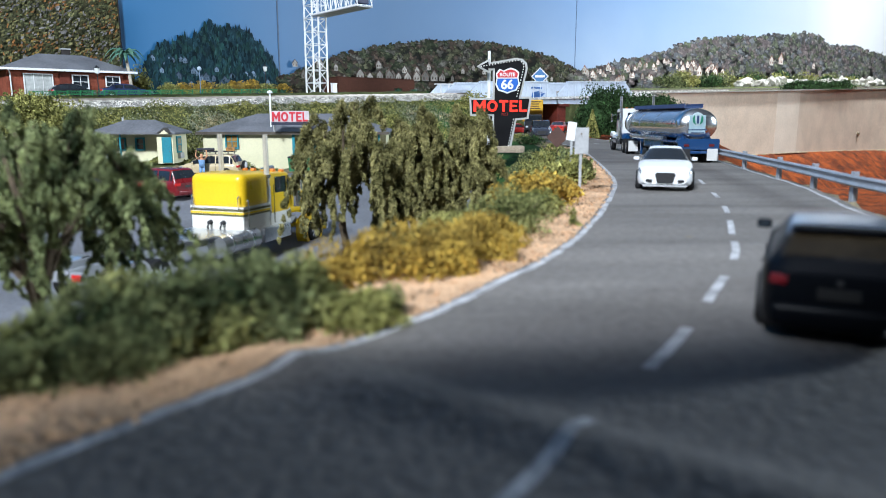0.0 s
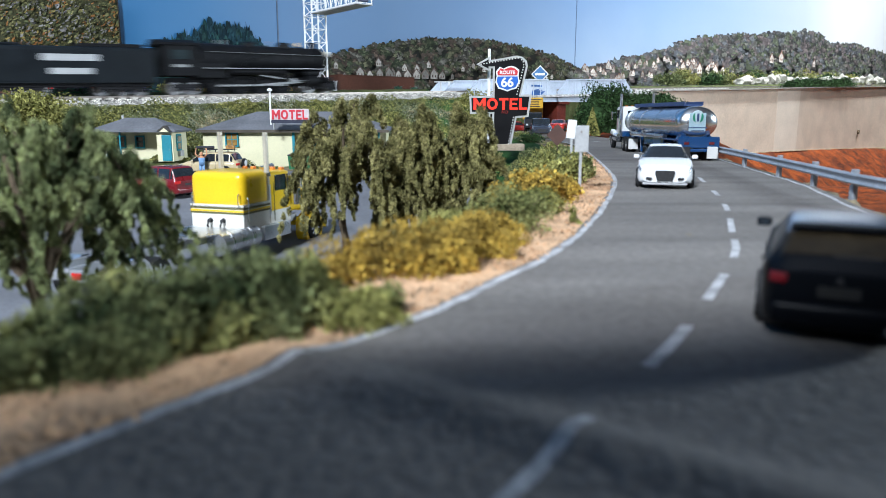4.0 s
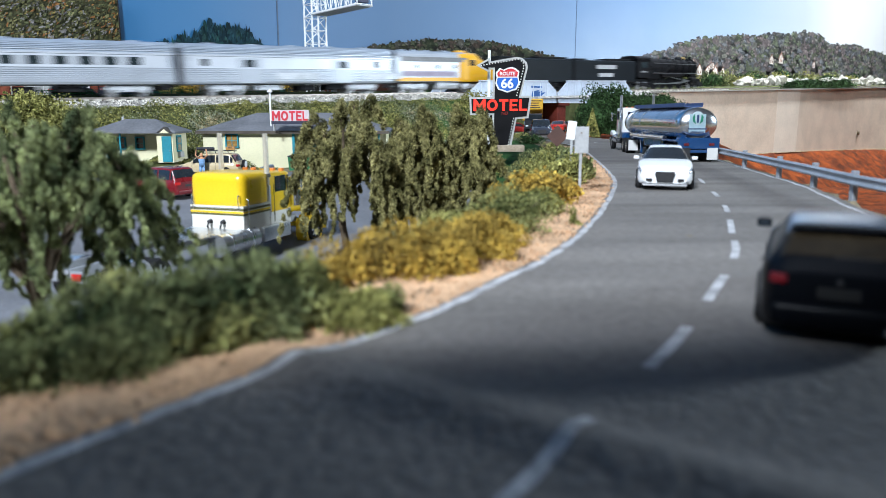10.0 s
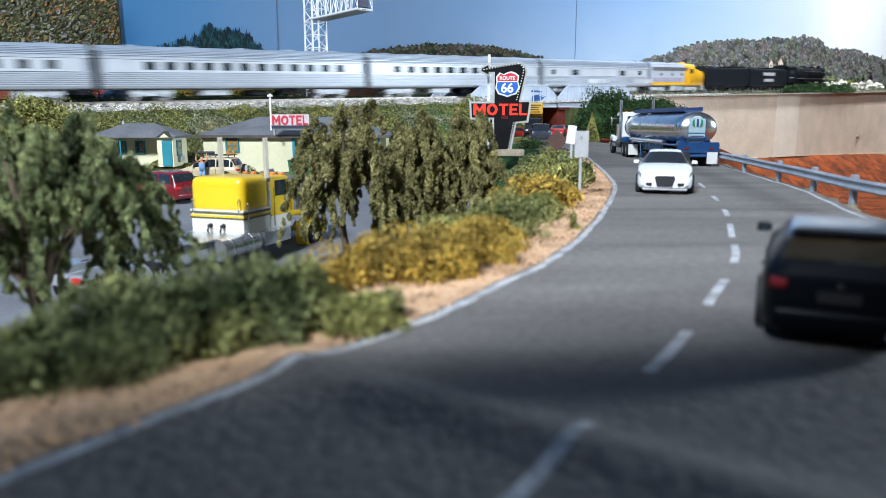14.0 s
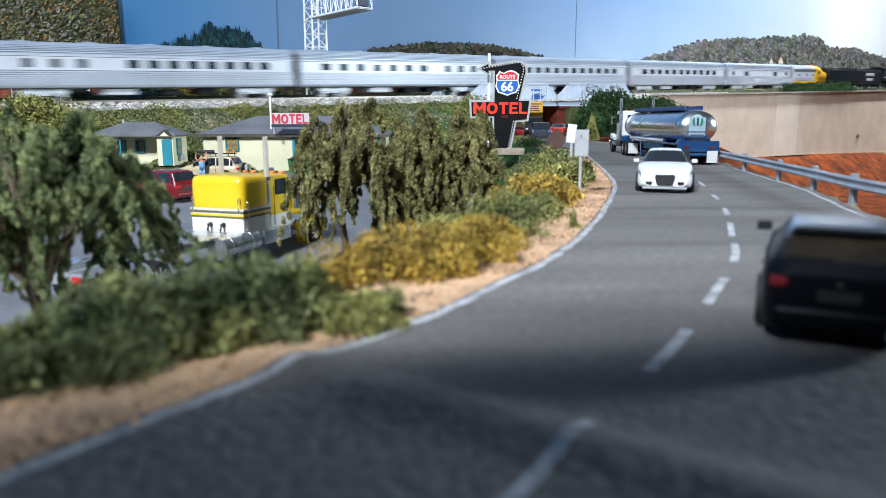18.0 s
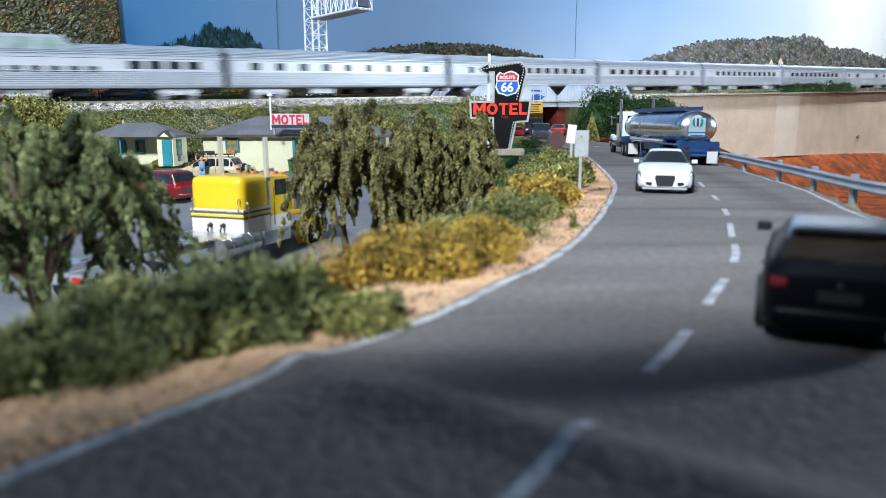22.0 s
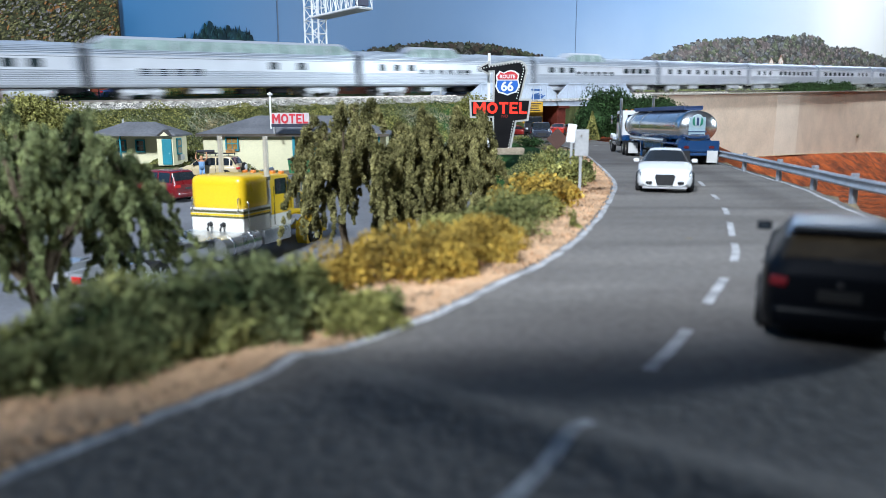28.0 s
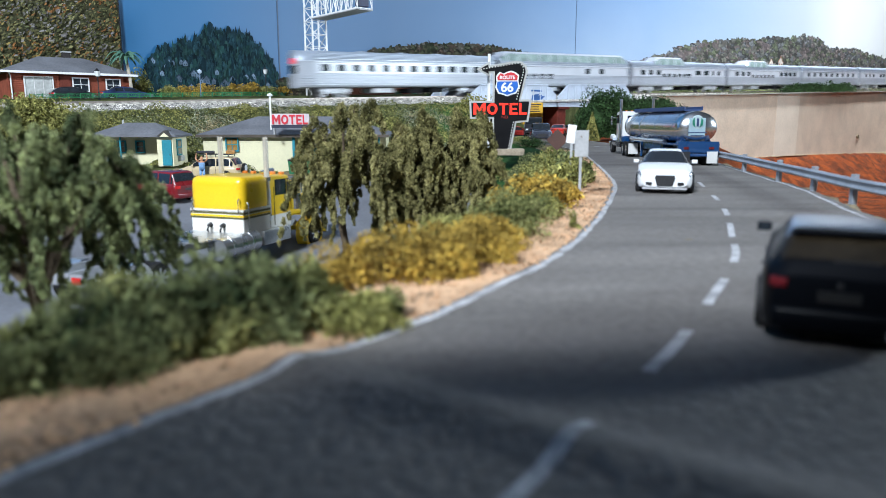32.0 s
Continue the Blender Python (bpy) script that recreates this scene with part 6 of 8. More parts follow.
    fa, ra = axles or (L / 2 - .85, -L / 2 + .85)
    for sx in (-1, 1):
        for yy in (fa, ra):
            part("wheel_arch", lathe(bmesh.new(), [(wr * .6, sx * (w - .12)), (wr + .05, sx * (w - .12)), (wr + .05, sx * (w + .004)), (wr * .6, sx * (w + .004))], "X", 22, (0, yy, wr)), DARKTRIM, ob, smooth=True)
            wheel(ob, sx * (w - .08), yy, wr, .24, rim, 5, sx)
    if roof:
        shell_patch("roof_panel", shell, yr - .02, yf + .02, 9.1, 16.9, roof, ob, "", .006, 12, 15)
    return ob


def road_cars():
    white = paint("white_car_paint", (.78, .79, .80))
    smoke = mat("grey_windscreen", (.022, .027, .034), .25, 0, .1, 1, 6, 0, spec=.4)
    sedan = car(8.14, 26.15, .025, 180 + 16.5, white, 4.6, 1.86, 1.42, .93, .86, .94, (-1.75, -.80, -.02, .92), "white coupe with a large dark grille on the road", "coupe", .32, ground=.18, group="cars on the road", tw=.62, glass=smoke, nose=.34, grille=False)
    part("grille", prism(bmesh.new(), [(-.25, .26), (.25, .26), (.33, .54), (.30, .62), (-.30, .62), (-.33, .54)], 2.2, 2.325), DARKTRIM, sedan, "tall dark trapezoid grille")
    for i in range(4):
        part("grille_bar", B(0, 2.327, .30 + i * .08, .5 + .03 * i, .012, .012), BLACK, sedan)
    part("lip", box(bmesh.new(), 0, 2.2, .17, 1.45, .16, .06, .02), GREYP, sedan, "grey front lip")
    for sx in (-1, 1):
        part("lamp_ring", lathe(bmesh.new(), [(.02, .0), (.075, .0), (.085, .04), (.02, .05)], "Y", 14, (sx * .62, 2.06, .66)), LAMP_CLEAR, sedan, "round headlamp")
    black = mat("black_car_paint", (.0022, .003, .005), .45, 0, .1, .6, 12, .02, spec=.12)
    # the roof's blue metallic tint paints in the backdrop's reflection; the car is black
    hatch = car(5.12, 9.13, .025, 26.5, black, 3.9, 1.6, 1.27, .90, .80, .91, (-1.84, -1.48, .3, 1.05), "glossy black hatchback on the road", "hatchback", .31, ground=.10, group="cars on the road", roof=mat("dark_metallic_roof", (.24, .31, .42), .34, .75, .1, .6, 12, .02, coat=.5), wagon=True, tw=.70, lamp_size=.7, glass=mat("brownish_glass", (.020, .015, .009), .3, 0, .4, 1, 6, 0, spec=.3), lamp=mat("unlit_red_lamp", (.13, .008, .012), .3, 0, .1))
    part("exhaust_tip", C((.5, -2.0, .24), (.5, -1.75, .24), .05, n=12), CHROME, hatch, "chrome exhaust tip")
    part("roof_spoiler", box(bmesh.new(), 0, -1.52, 1.245, 1.0, .2, .05, .02), black, hatch, smooth=True)
    part("wiper", B(.15, -1.80, .96, .45, .02, .02), DARKTRIM, hatch)
    part("badge", lathe(bmesh.new(), [(.0, -.02), (.035, -.02), (.035, 0)], "Y", 12, (0, -1.95, .72)), DARKTRIM, hatch, "small dark badge")
    far_z = .25
    dark = paint("dark_suv_paint", (.03, .035, .05), .25)
    car(10.35, 76, far_z, 184, dark, 4.7, 2.15, 1.9, 1.15, 1.1, 1.1, (-2.0, -1.8, .45, .95), "dark four-wheel-drive car with a chrome grille", "off_road_car", .4, ground=.35, wagon=True, group="cars on the road", category="car")
    car(13.8, 85.5, far_z + .35, 20, paint("red_coupe_paint", (.50, .025, .012)), 4.4, 1.9, 1.35, .9, .82, .9, (-1.5, -.8, .4, 1.1), "bright red coupe near the bridge", "coupe", .32, group="cars on the road")
    # a box van with a yellow body behind
    ob = thing("box_van", 11.2, 90, far_z + .1, -184, "dark cab box van with a bright yellow body", "van", "cars on the road")
    yel = mat("van_yellow", (.75, .42, .03), .45, 0, .06)
    part("box_body", B(0, -2.6, 2.85, 2.4, 5.4, 2.6, .06), yel, ob, "yellow box body")
    part("luff_box", B(0, .6, 3.55, 2.3, 1.4, 1.3, .1), yel, ob, "yellow box over the cab")
    part("cab", box(bmesh.new(), 0, 1.0, 1.5, 2.1, 2.2, 1.9, .18), paint("dark_cab_paint", (.02, .022, .028)), ob, "dark cab")
    part("windscreen", B(0, 2.08, 1.95, 1.8, .06, .7, .02), GLASSD, ob)
    part("grille", B(0, 2.12, 1.0, 1.3, .06, .4), DARKTRIM, ob)
    for i in range(4):
        part("writing_bar", B(-.1 + .15 * (i % 2), 1.31, 3.95 - i * .27, 1.7 - .3 * (i % 3), .02, .12), DARKTRIM, ob)
    for sx in (-1, 1):
        part("headlight", B(sx * .8, 2.12, .95, .3, .06, .2, .02), LAMP_CLEAR, ob)
        wheel(ob, sx * .95, 1.3, .45, .3, RIM, 5, sx)
        wheel(ob, sx * .95, -3.5, .45, .3, RIM, 5, sx)
    car(9.2, 91, far_z, 90, paint("deep_red_paint", (.33, .02, .015)), 4.6, 1.85, 1.45, .92, .86, .95, (-1.8, -1.1, .5, 1.2), "deep red saloon behind the motel sign", "saloon", .32, group="cars on the road")
    car(18.0, 104, far_z, 60, paint("small_blue_paint", (.02, .05, .16)), 4.4, 1.8, 1.45, .92, .86, .95, (-1.8, -1.1, .5, 1.2), "blue saloon beyond the bridge", "saloon", .32, group="cars on the road")


def lot_cars():
    red = paint("dark_red_paint", (.17, .008, .011))
    car(-16.1, 40.6, float(lot_z(40)) + .02, -62, red, 4.2, 1.85, 1.75, 1.05, 1.0, 1.08, (-2.0, -1.7, .45, 1.25), "dark red minivan parked in the lot", "minivan", .34, wagon=True, group="parked cars", category="minivan")
    beige = paint("beige_paint", (.55, .44, .26))
    suv = car(-16.35, 50.3, float(lot_z(50)) + .02, -84, beige, 4.5, 1.85, 1.68, 1.02, .95, 1.05, (-2.1, -1.75, .5, 1.3), "beige estate car with a loaded roof rack", "estate_car", .36, ground=.28, wagon=True, group="parked cars")
    for sx in (-.55, .55):
        part("rack_rail", B(sx, -.6, 1.84, .05, 2.2, .05), DARKTRIM, suv)
        for yy in (-1.5, -.6, .3):
            part("rack_foot", B(sx, yy, 1.76, .05, .05, .16), DARKTRIM, suv)
    for yy in (-1.6, -1.1, -.6, -.1, .4):
        part("rack_bar", B(0, yy, 1.84, 1.1, .05, .04), DARKTRIM, suv)
    case = thing("suitcase", -14.9, 50.15, float(lot_z(50)) + 1.9, 8, "tan suitcase on the roof rack", "suitcase")
    part("shell", B(0, 0, .12, .6, .5, .24, .05), mat("tan_leather", (.40, .20, .06), .6, 0, .15), case)
    part("handle", tube(bmesh.new(), [(-.12, -.31, .2), (-.1, -.36, .2), (.1, -.36, .2), (.12, -.31, .2)], .018, 5), DARKTRIM, case)
    tr = thing("rolled_tent", -16.7, 50.3, float(lot_z(50)) + 1.9, 8, "dark rolled bundle strapped to the rack", "bundle")
    part("roll", C((-.6, 0, .1), (.6, 0, .1), .1, n=12), mat("dark_canvas", (.05, .05, .06), .9, 0, .2), tr)
    part("strap", C((-.05, 0, .1), (.05, 0, .1), .106, n=12), BLACK, tr)
    rear = part("spare_wheel", lathe(bmesh.new(), [(.05, -.1), (.3, -.1), (.34, 0), (.3, .1), (.05, .1)], "Y", 18, (0, -2.42, .9)), RUBBER, suv, "rear-mounted spare wheel")
    part("wheel_cover", lathe(bmesh.new(), [(.01, -.14), (.2, -.13), (.24, -.1)], "Y", 14, (0, -2.42, .9)), WHITE, rear)
    silver = paint("silver_paint", (.66, .69, .73), .25, .2)
    car(-18.6, 33.7, float(lot_z(33)) + .02, -80, silver, 4.5, 1.8, 1.42, .92, .86, .96, (-1.9, -1.0, .4, 1.2), "silver saloon car parked in the lot", "saloon", .33, group="parked cars")
    car(-22.5, 37.5, float(lot_z(37)) + .02, -80, paint("navy_paint", (.02, .03, .07)), 4.5, 1.8, 1.42, .92, .86, .96, (-1.9, -1.0, .4, 1.2), "dark blue saloon car parked in the lot", "saloon", .33, group="parked cars")
    # before the brick house
    for s, n, hd, col, lab, L in ((-38.6, 5.8, 39, (.012, .012, .016), "black saloon before the brick house", 3.7), (-33.9, 6.2, 39, (.02, .035, .10), "dark blue estate car before the brick house", 4.8)):
        x, y = on_line(s, n)
        car(x, y, rail_z(s) - .42, hd + 12, paint("house_car_paint", col), L, 1.8, 1.4, .92, .86, .95, (-1.9, -1.1, .4, 1.2), lab, "saloon", .32, group="cars before the house")


def dual_axle(parent, y, r, rimm=CHROME):
    for sx in (-1, 1):
        wheel(parent, sx * 1.02, y, r, .30, rimm, 8, sx)
        wheel(parent, sx * .70, y, r, .30, rimm, 8, sx)
    part("axle", C((-.9, y, r), (.9, y, r), .1, n=8), DARKTRIM, parent)


def tank_truck():
    blue = paint("deep_blue_paint", (.006, .045, .14))
    navy = mat("navy_walkway", (.03, .06, .15), .6, 0, .15)
    polished = mat("polished_aluminium", (.74, .76, .78), .24, 1.0, .06, .4, 8, .02)
    ob = thing("tank_trailer", 13.65, 44.2, .025, 1.0, "polished aluminium tank trailer with blue frame", "trailer")
    # tank: an oval drum from the back, y -5.4, to the front, y 5.6
    prof = [(-5.62, .02), (-5.58, .45), (-5.42, .82), (-5.2, .98), (-5.0, 1.0), (-2, 1.0), (2.5, .98), (5.2, .95), (5.5, .8), (5.6, .3), (5.62, .02)]
    rings = []
    for yy, k in prof:
        rings.append([(1.27 * k * math.cos(a), yy, 2.12 + .93 * k * math.sin(a)) for a in [6.283 * i / 28 for i in range(28)]])
    part("tank", loft(bmesh.new(), rings), polished, ob, "mirror-polished oval tank", smooth="all")
    for yy in (-4.6, -1.5, 1.6, 4.6):
        rg = [[(1.285 * k * math.cos(a), yy + d, 2.12 + .945 * k * math.sin(a)) for a in [6.283 * i / 28 for i in range(28)]] for d, k in ((-.06, .99), (-.04, 1.005), (.04, 1.005), (.06, .99))]
        part("band", loft(bmesh.new(), rg), polished, ob, smooth=True)
    part("walkway", B(0, .2, 3.1, 1.0, 9.6, .09), navy, ob, "navy top walkway")
    for sx in (-.55, .55):
        part("walkway_rail", B(sx, .2, 3.2, .06, 9.6, .22), navy, ob)
    for yy in (-2.6, 0, 2.6):
        part("hatch", lathe(bmesh.new(), [(.3, 3.12), (.3, 3.26), (.2, 3.32), (.02, 3.33)], "Z", 14, (0, yy, 0)), navy, ob)
    part("frame_rail", B(-.5, -.5, 1.05, .16, 9.8, .3), blue, ob)
    part("frame_rail", B(.5, -.5, 1.05, .16, 9.8, .3), blue, ob)
    for sx in (-1, 1):
        part("side_skirt", B(sx * 1.1, -1.2, 1.05, .08, 3.6, .55, .03), blue, ob, "blue side box")
        part("hose_tube", C((sx * 1.15, -3.2, 1.3), (sx * 1.15, 3.6, 1.3), .14, n=10), polished, ob)
        part("fender", box(bmesh.new(), sx * .98, -4.2, 1.18, .62, 2.9, .1, .04), blue, ob, "blue mudguard")
        part("mud_flap", B(sx * .82, -5.75, .48, .62, .05, .66), PLATE if sx > 0 else DARKTRIM, ob, "pale mud flap" if sx > 0 else "dark mud flap")
        part("tail_light", B(sx * .75, -5.75, 1.0, .3, .08, .14, .02), mat("dim_red_lamp", (.12, .01, .012), .4, 0, .1), ob)
        part("landing_leg", B(sx * .7, 2.6, .62, .14, .14, 1.0), blue, ob)
    part("rear_cross_member", B(0, -5.62, 1.05, 2.45, .24, .62, .05), blue, ob, "blue rear cross member")
    part("rear_bumper", B(0, -5.7, .62, 2.3, .12, .16), blue, ob)
    part("support", prism(bmesh.new(), [(-1.1, 1.05), (1.1, 1.05), (.7, 1.7), (-.7, 1.7)], -5.2, -4.6), blue, ob)
    part("support", prism(bmesh.new(), [(-1.1, 1.05), (1.1, 1.05), (.7, 1.7), (-.7, 1.7)], 3.2, 3.8), blue, ob)
    part("underbody_box", B(0, -.6, .95, 1.9, 4.0, .55, .05), blue, ob)
    # plain emblem and bars on the tank's end
    part("label_panel", B(-.12, -5.60, 2.16, .98, .06, 1.0, .02), mat("pale_label_panel", (.36, .50, .56), .35, .1, .1), ob, "pale blue label panel")
    part("emblem_disc", lathe(bmesh.new(), [(.02, -5.64), (.36, -5.63), (.40, -5.58)], "Y", 24, (-.12, 0, 2.42)), mat("pale_teal_panel", (.42, .52, .55), .4, 0, .1), ob, "pale round emblem")
    tealg = mat("emblem_green", (.02, .20, .13), .4, 0, .1)
    for sx in (-1, 1):
        part("emblem_leaf", prism(bmesh.new(), [(-.12 + sx * .12, 2.14), (-.12 + sx * .30, 2.28), (-.12 + sx * .32, 2.52), (-.12 + sx * .20, 2.68), (-.12 + sx * .18, 2.4)], -5.67, -5.645), tealg, ob)
    part("emblem_bar", B(-.12, -5.655, 2.42, .12, .03, .44), navy, ob)
    for i in range(2):
        part("writing_bar", B(-.1, -5.62, 1.86 - i * .17, 1.1 - .3 * i, .04, .06), navy, ob)
    dual_axle(ob, -4.85, .5)
    dual_axle(ob, -3.6, .5)
    stretch(ob, .96, .91)
    # tractor
    tr = thing("tank_tractor", 13.85, 52.2, .025, -4.0, "white long-nose tractor unit with chrome stacks", "lorry")
    wht = paint("tractor_white", (.72, .73, .74))
    part("chassis", B(0, -1.0, .85, .9, 7.0, .28), DARKTRIM, tr)
    cabm = bmesh.new()
    box(cabm, 0, .3, 2.05, 2.1, 1.9, 2.0, .16)
    part("cab", cabm, wht, tr, "white cab", smooth=True)
    part("hood", box(bmesh.new(), 0, 2.3, 1.65, 1.35, 2.3, 1.1, .18), wht, tr, smooth=True)
    part("radiator", B(0, 3.46, 1.6, 1.1, .08, 1.1, .03), CHROME, tr)
    part("windscreen", B(0, 1.27, 2.55, 1.7, .06, .7, .02), GLASSD, tr)
    part("rear_window", B(0, -.67, 2.5, 1.2, .04, .5), GLASSD, tr)
    for sx in (-1, 1):
        part("side_window", B(sx * 1.055, .5, 2.5, .03, .9, .6), GLASSD, tr)
        part("exhaust_pipe", C((sx * 1.12, -.85, .9), (sx * 1.12, -.85, 3.9), .1, n=10), CHROME, tr, "chrome exhaust stack")
        part("fuel_tank", C((sx * 1.0, -.3, .85), (sx * 1.0, 1.2, .85), .34, n=16), CHROME, tr)
        part("front_fender", box(bmesh.new(), sx * .95, 2.4, 1.15, .5, 1.3, .3, .12), wht, tr, smooth=True)
        part("headlight", box(bmesh.new(), sx * .95, 3.15, 1.25, .3, .16, .24, .04), LAMP_CLEAR, tr)
        part("mirror", B(sx * 1.45, .95, 2.4, .1, .2, .6, .03), CHROME, tr)
        part("mirror_arm", B(sx * 1.25, .95, 2.6, .4, .05, .05), CHROME, tr)
        part("mud_flap", B(sx * .82, -4.35, .55, .62, .05, .7), PLATE, tr, "pale mud flap")
        part("quarter_fender", box(bmesh.new(), sx * .95, -2.2, 1.15, .6, .6, .4, .08), blue, tr)
        wheel(tr, sx * 1.02, 2.4, .5, .3, CHROME, 8, sx)
    part("front_bumper", B(0, 3.55, .62, 2.3, .16, .4, .05), CHROME, tr)
    part("fifth_wheel", lathe(bmesh.new(), [(.5, 1.0), (.5, 1.12), (.1, 1.16)], "Z", 16, (0, -3.0, 0)), DARKTRIM, tr)
    for i in range(5):
        part("marker_light", B(-.8 + .4 * i, 1.0, 3.08, .14, .2, .1, .02), LAMP_ORANGE, tr)
    dual_axle(tr, -2.4, .5)
    dual_axle(tr, -3.65, .5)


def yellow_tractor():
    """The long-nose tractor parked in the lot, its bare frame behind it."""
    z = -2.84
    ob = thing("yellow_tractor", -7.38, 28.7, z, -19, "yellow and white long-nose truck tractor with sleeper", "lorry")
    yel = paint("truck_yellow", (.78, .50, .015), .3)
    cream = paint("truck_cream", (.68, .66, .60), .35)
    alum = mat("brushed_aluminium", (.62, .64, .66), .3, .85, .1, 1, 9, .05)
    stackm = mat("dull_stack", (.50, .46, .38), .4, .3, .12)
    frame_m = mat("frame_grey", (.30, .31, .33), .55, .2, .15)
    W = 2.3
    # sleeper: rear face at y -2.9
    part("sleeper", box(bmesh.new(), 0, -2.05, 2.62, W, 1.75, 1.35, .33, seg=4), yel, ob, "yellow upper sleeper", smooth=True)
    part("sleeper_base", box(bmesh.new(), 0, -2.05, 1.52, W - .02, 1.75, .98, .06), cream, ob, "cream lower sleeper")
    stripe = mat("thin_stripe", (.10, .09, .03), .4, 0, .1)
    for i, (zz, m) in enumerate(((2.06, cream), (1.96, stripe), (1.86, yel), (1.78, stripe))):
        part("stripe", B(0, -2.05, zz, W + .012, 1.77, .07), m, ob)
    for sx in (-1, 1):
        part("grab_handle", tube(bmesh.new(), [(sx * 1.0, -2.95, 1.95), (sx * 1.0, -3.02, 2.0), (sx * 1.0, -3.02, 2.45), (sx * 1.0, -2.95, 2.5)], .025, 6), CHROME, ob)
        part("grab_handle", tube(bmesh.new(), [(sx * 1.17, -2.7, 1.3), (sx * 1.22, -2.7, 1.35), (sx * 1.22, -2.7, 2.3), (sx * 1.17, -2.7, 2.35)], .025, 6), CHROME, ob)
        part("hose_coupling", lathe(bmesh.new(), [(.07, -.14), (.07, -.02), (.1, 0)], "Y", 8, (sx * .28, -2.94, 1.5)), DARKTRIM, ob)
        part("hose", tube(bmesh.new(), [(sx * .28, -3.05, 1.5), (sx * .28, -3.15, 1.35), (sx * .22, -3.1, 1.1)], .035, 6), DARKTRIM, ob)
    # cab and hood
    part("cab", box(bmesh.new(), 0, -.35, 2.35, 2.15, 1.65, 1.65, .2, seg=3), yel, ob, "yellow cab", smooth=True)
    part("cab_base", box(bmesh.new(), 0, -.35, 1.4, 2.13, 1.65, .6, .05), cream, ob, "cream lower cab")
    part("windscreen", B(0, .47, 2.72, 1.8, .08, .62, .02), GLASSD, ob)
    part("hood", box(bmesh.new(), 0, 1.75, 1.9, 1.45, 2.6, 1.1, .2, seg=3), yel, ob, "yellow hood", smooth=True)
    part("radiator", box(bmesh.new(), 0, 3.08, 1.75, 1.2, .12, 1.25, .05), CHROME, ob, "chrome radiator grille")
    for i in range(9):
        part("grille_bar", B(-.48 + .12 * i, 3.15, 1.75, .03, .04, 1.1), DARKTRIM, ob)
    for sx in (-1, 1):
        w_ = part("side_window", B(sx * 1.082, -.2, 2.72, .04, .95, .62, .02), GLASSD, ob)
        part("vent_window_bar", B(sx * 1.1, .12, 2.72, .03, .04, .62), yel, w_)
        part("door_seam", B(sx * 1.08, -.75, 2.0, .02, .03, 1.5), stripe, ob)
        part("fender", lathe(bmesh.new(), [(.66, sx * .62), (.74, sx * .66), (.74, sx * 1.14), (.60, sx * 1.16), (.60, sx * .62)], "X", 20, (0, 2.2, .52)), yel, ob, "yellow round fender", smooth=True)
        part("headlight", lathe(bmesh.new(), [(.02, .18), (.16, .16), (.18, 0), (.1, -.2)], "Y", 14, (sx * .92, 2.95, 1.35)), CHROME, ob, "chrome round headlight")
        part("exhaust_pipe", C((sx * 1.02, -1.12, 1.2), (sx * 1.02, -1.12, 4.68), .10, n=12), stackm, ob, "tall dull metal exhaust stack")
        part("stack_clamp", C((sx * 1.02, -1.12, 3.02), (sx * 1.02, -1.12, 3.16), .14, n=12), CHROME, ob)
        part("heat_shield", C((sx * 1.02, -1.12, 1.5), (sx * 1.02, -1.12, 2.7), .13, n=12), alum, ob)
        ac = part("air_cleaner", C((sx * 1.18, .65, 1.75), (sx * 1.18, .65, 2.75), .22, n=14), CHROME, ob, "chrome air cleaner")
        part("air_cleaner_cap", lathe(bmesh.new(), [(.26, 2.75), (.28, 2.85), (.2, 2.98), (.02, 3.0)], "Z", 14, (sx * 1.18, .65, 0)), CHROME, ac)
        part("mirror", box(bmesh.new(), sx * 1.6, .35, 2.7, .18, .1, .55, .04), CHROME, ob, "chrome mirror")
        part("mirror_arm", tube(bmesh.new(), [(sx * 1.08, .3, 3.0), (sx * 1.4, .36, 3.05), (sx * 1.6, .35, 2.95)], .03, 6), CHROME, ob)
        part("fuel_tank", C((sx * 1.02, -4.4, .88), (sx * 1.02, -2.2, .88), .40, n=20), alum, ob, "polished fuel tank")
        for yy in (-3.9, -2.7):
            part("tank_strap", C((sx * 1.02, yy - .04, .88), (sx * 1.02, yy + .04, .88), .41, n=20), CHROME, ob)
        part("step_box", box(bmesh.new(), sx * 1.05, -.9, .9, .5, 1.9, .55, .05), alum, ob, "aluminium step box")
        wheel(ob, sx * 1.05, 2.2, .52, .3, CHROME, 8, sx)
        part("frame_rail", B(sx * .45, -4.2, 1.05, .12, 12.0, .3), frame_m, ob)
        part("mud_flap", B(sx * .85, -9.9, .6, .62, .04, .75), DARKTRIM, ob)
        part("tail_light", B(sx * .75, -10.15, 1.0, .34, .1, .2, .03), LAMP_RED, ob, "red tail light")
        part("rear_fender", lathe(bmesh.new(), [(.62, sx * .72), (.66, sx * .72), (.66, sx * 1.2), (.62, sx * 1.2)], "X", 18, (0, -8.4, .55)), alum, ob)
    part("deck_plate", B(0, -4.2, 1.24, 1.9, 2.2, .06, .01), alum, ob, "pale deck plate")
    part("rear_cross_member", B(0, -10.1, 1.0, 1.9, .14, .3), frame_m, ob)
    part("fifth_wheel", lathe(bmesh.new(), [(.55, 1.22), (.55, 1.36), (.1, 1.4)], "Z", 18, (0, -7.8, 0)), DARKTRIM, ob)
    for i, xx in enumerate((-.85, -.45, 0, .45, .85)):
        part("marker_light", box(bmesh.new(), xx, .2, 3.22, .15, .22, .12, .04), LAMP_ORANGE, ob, "orange roof marker light")
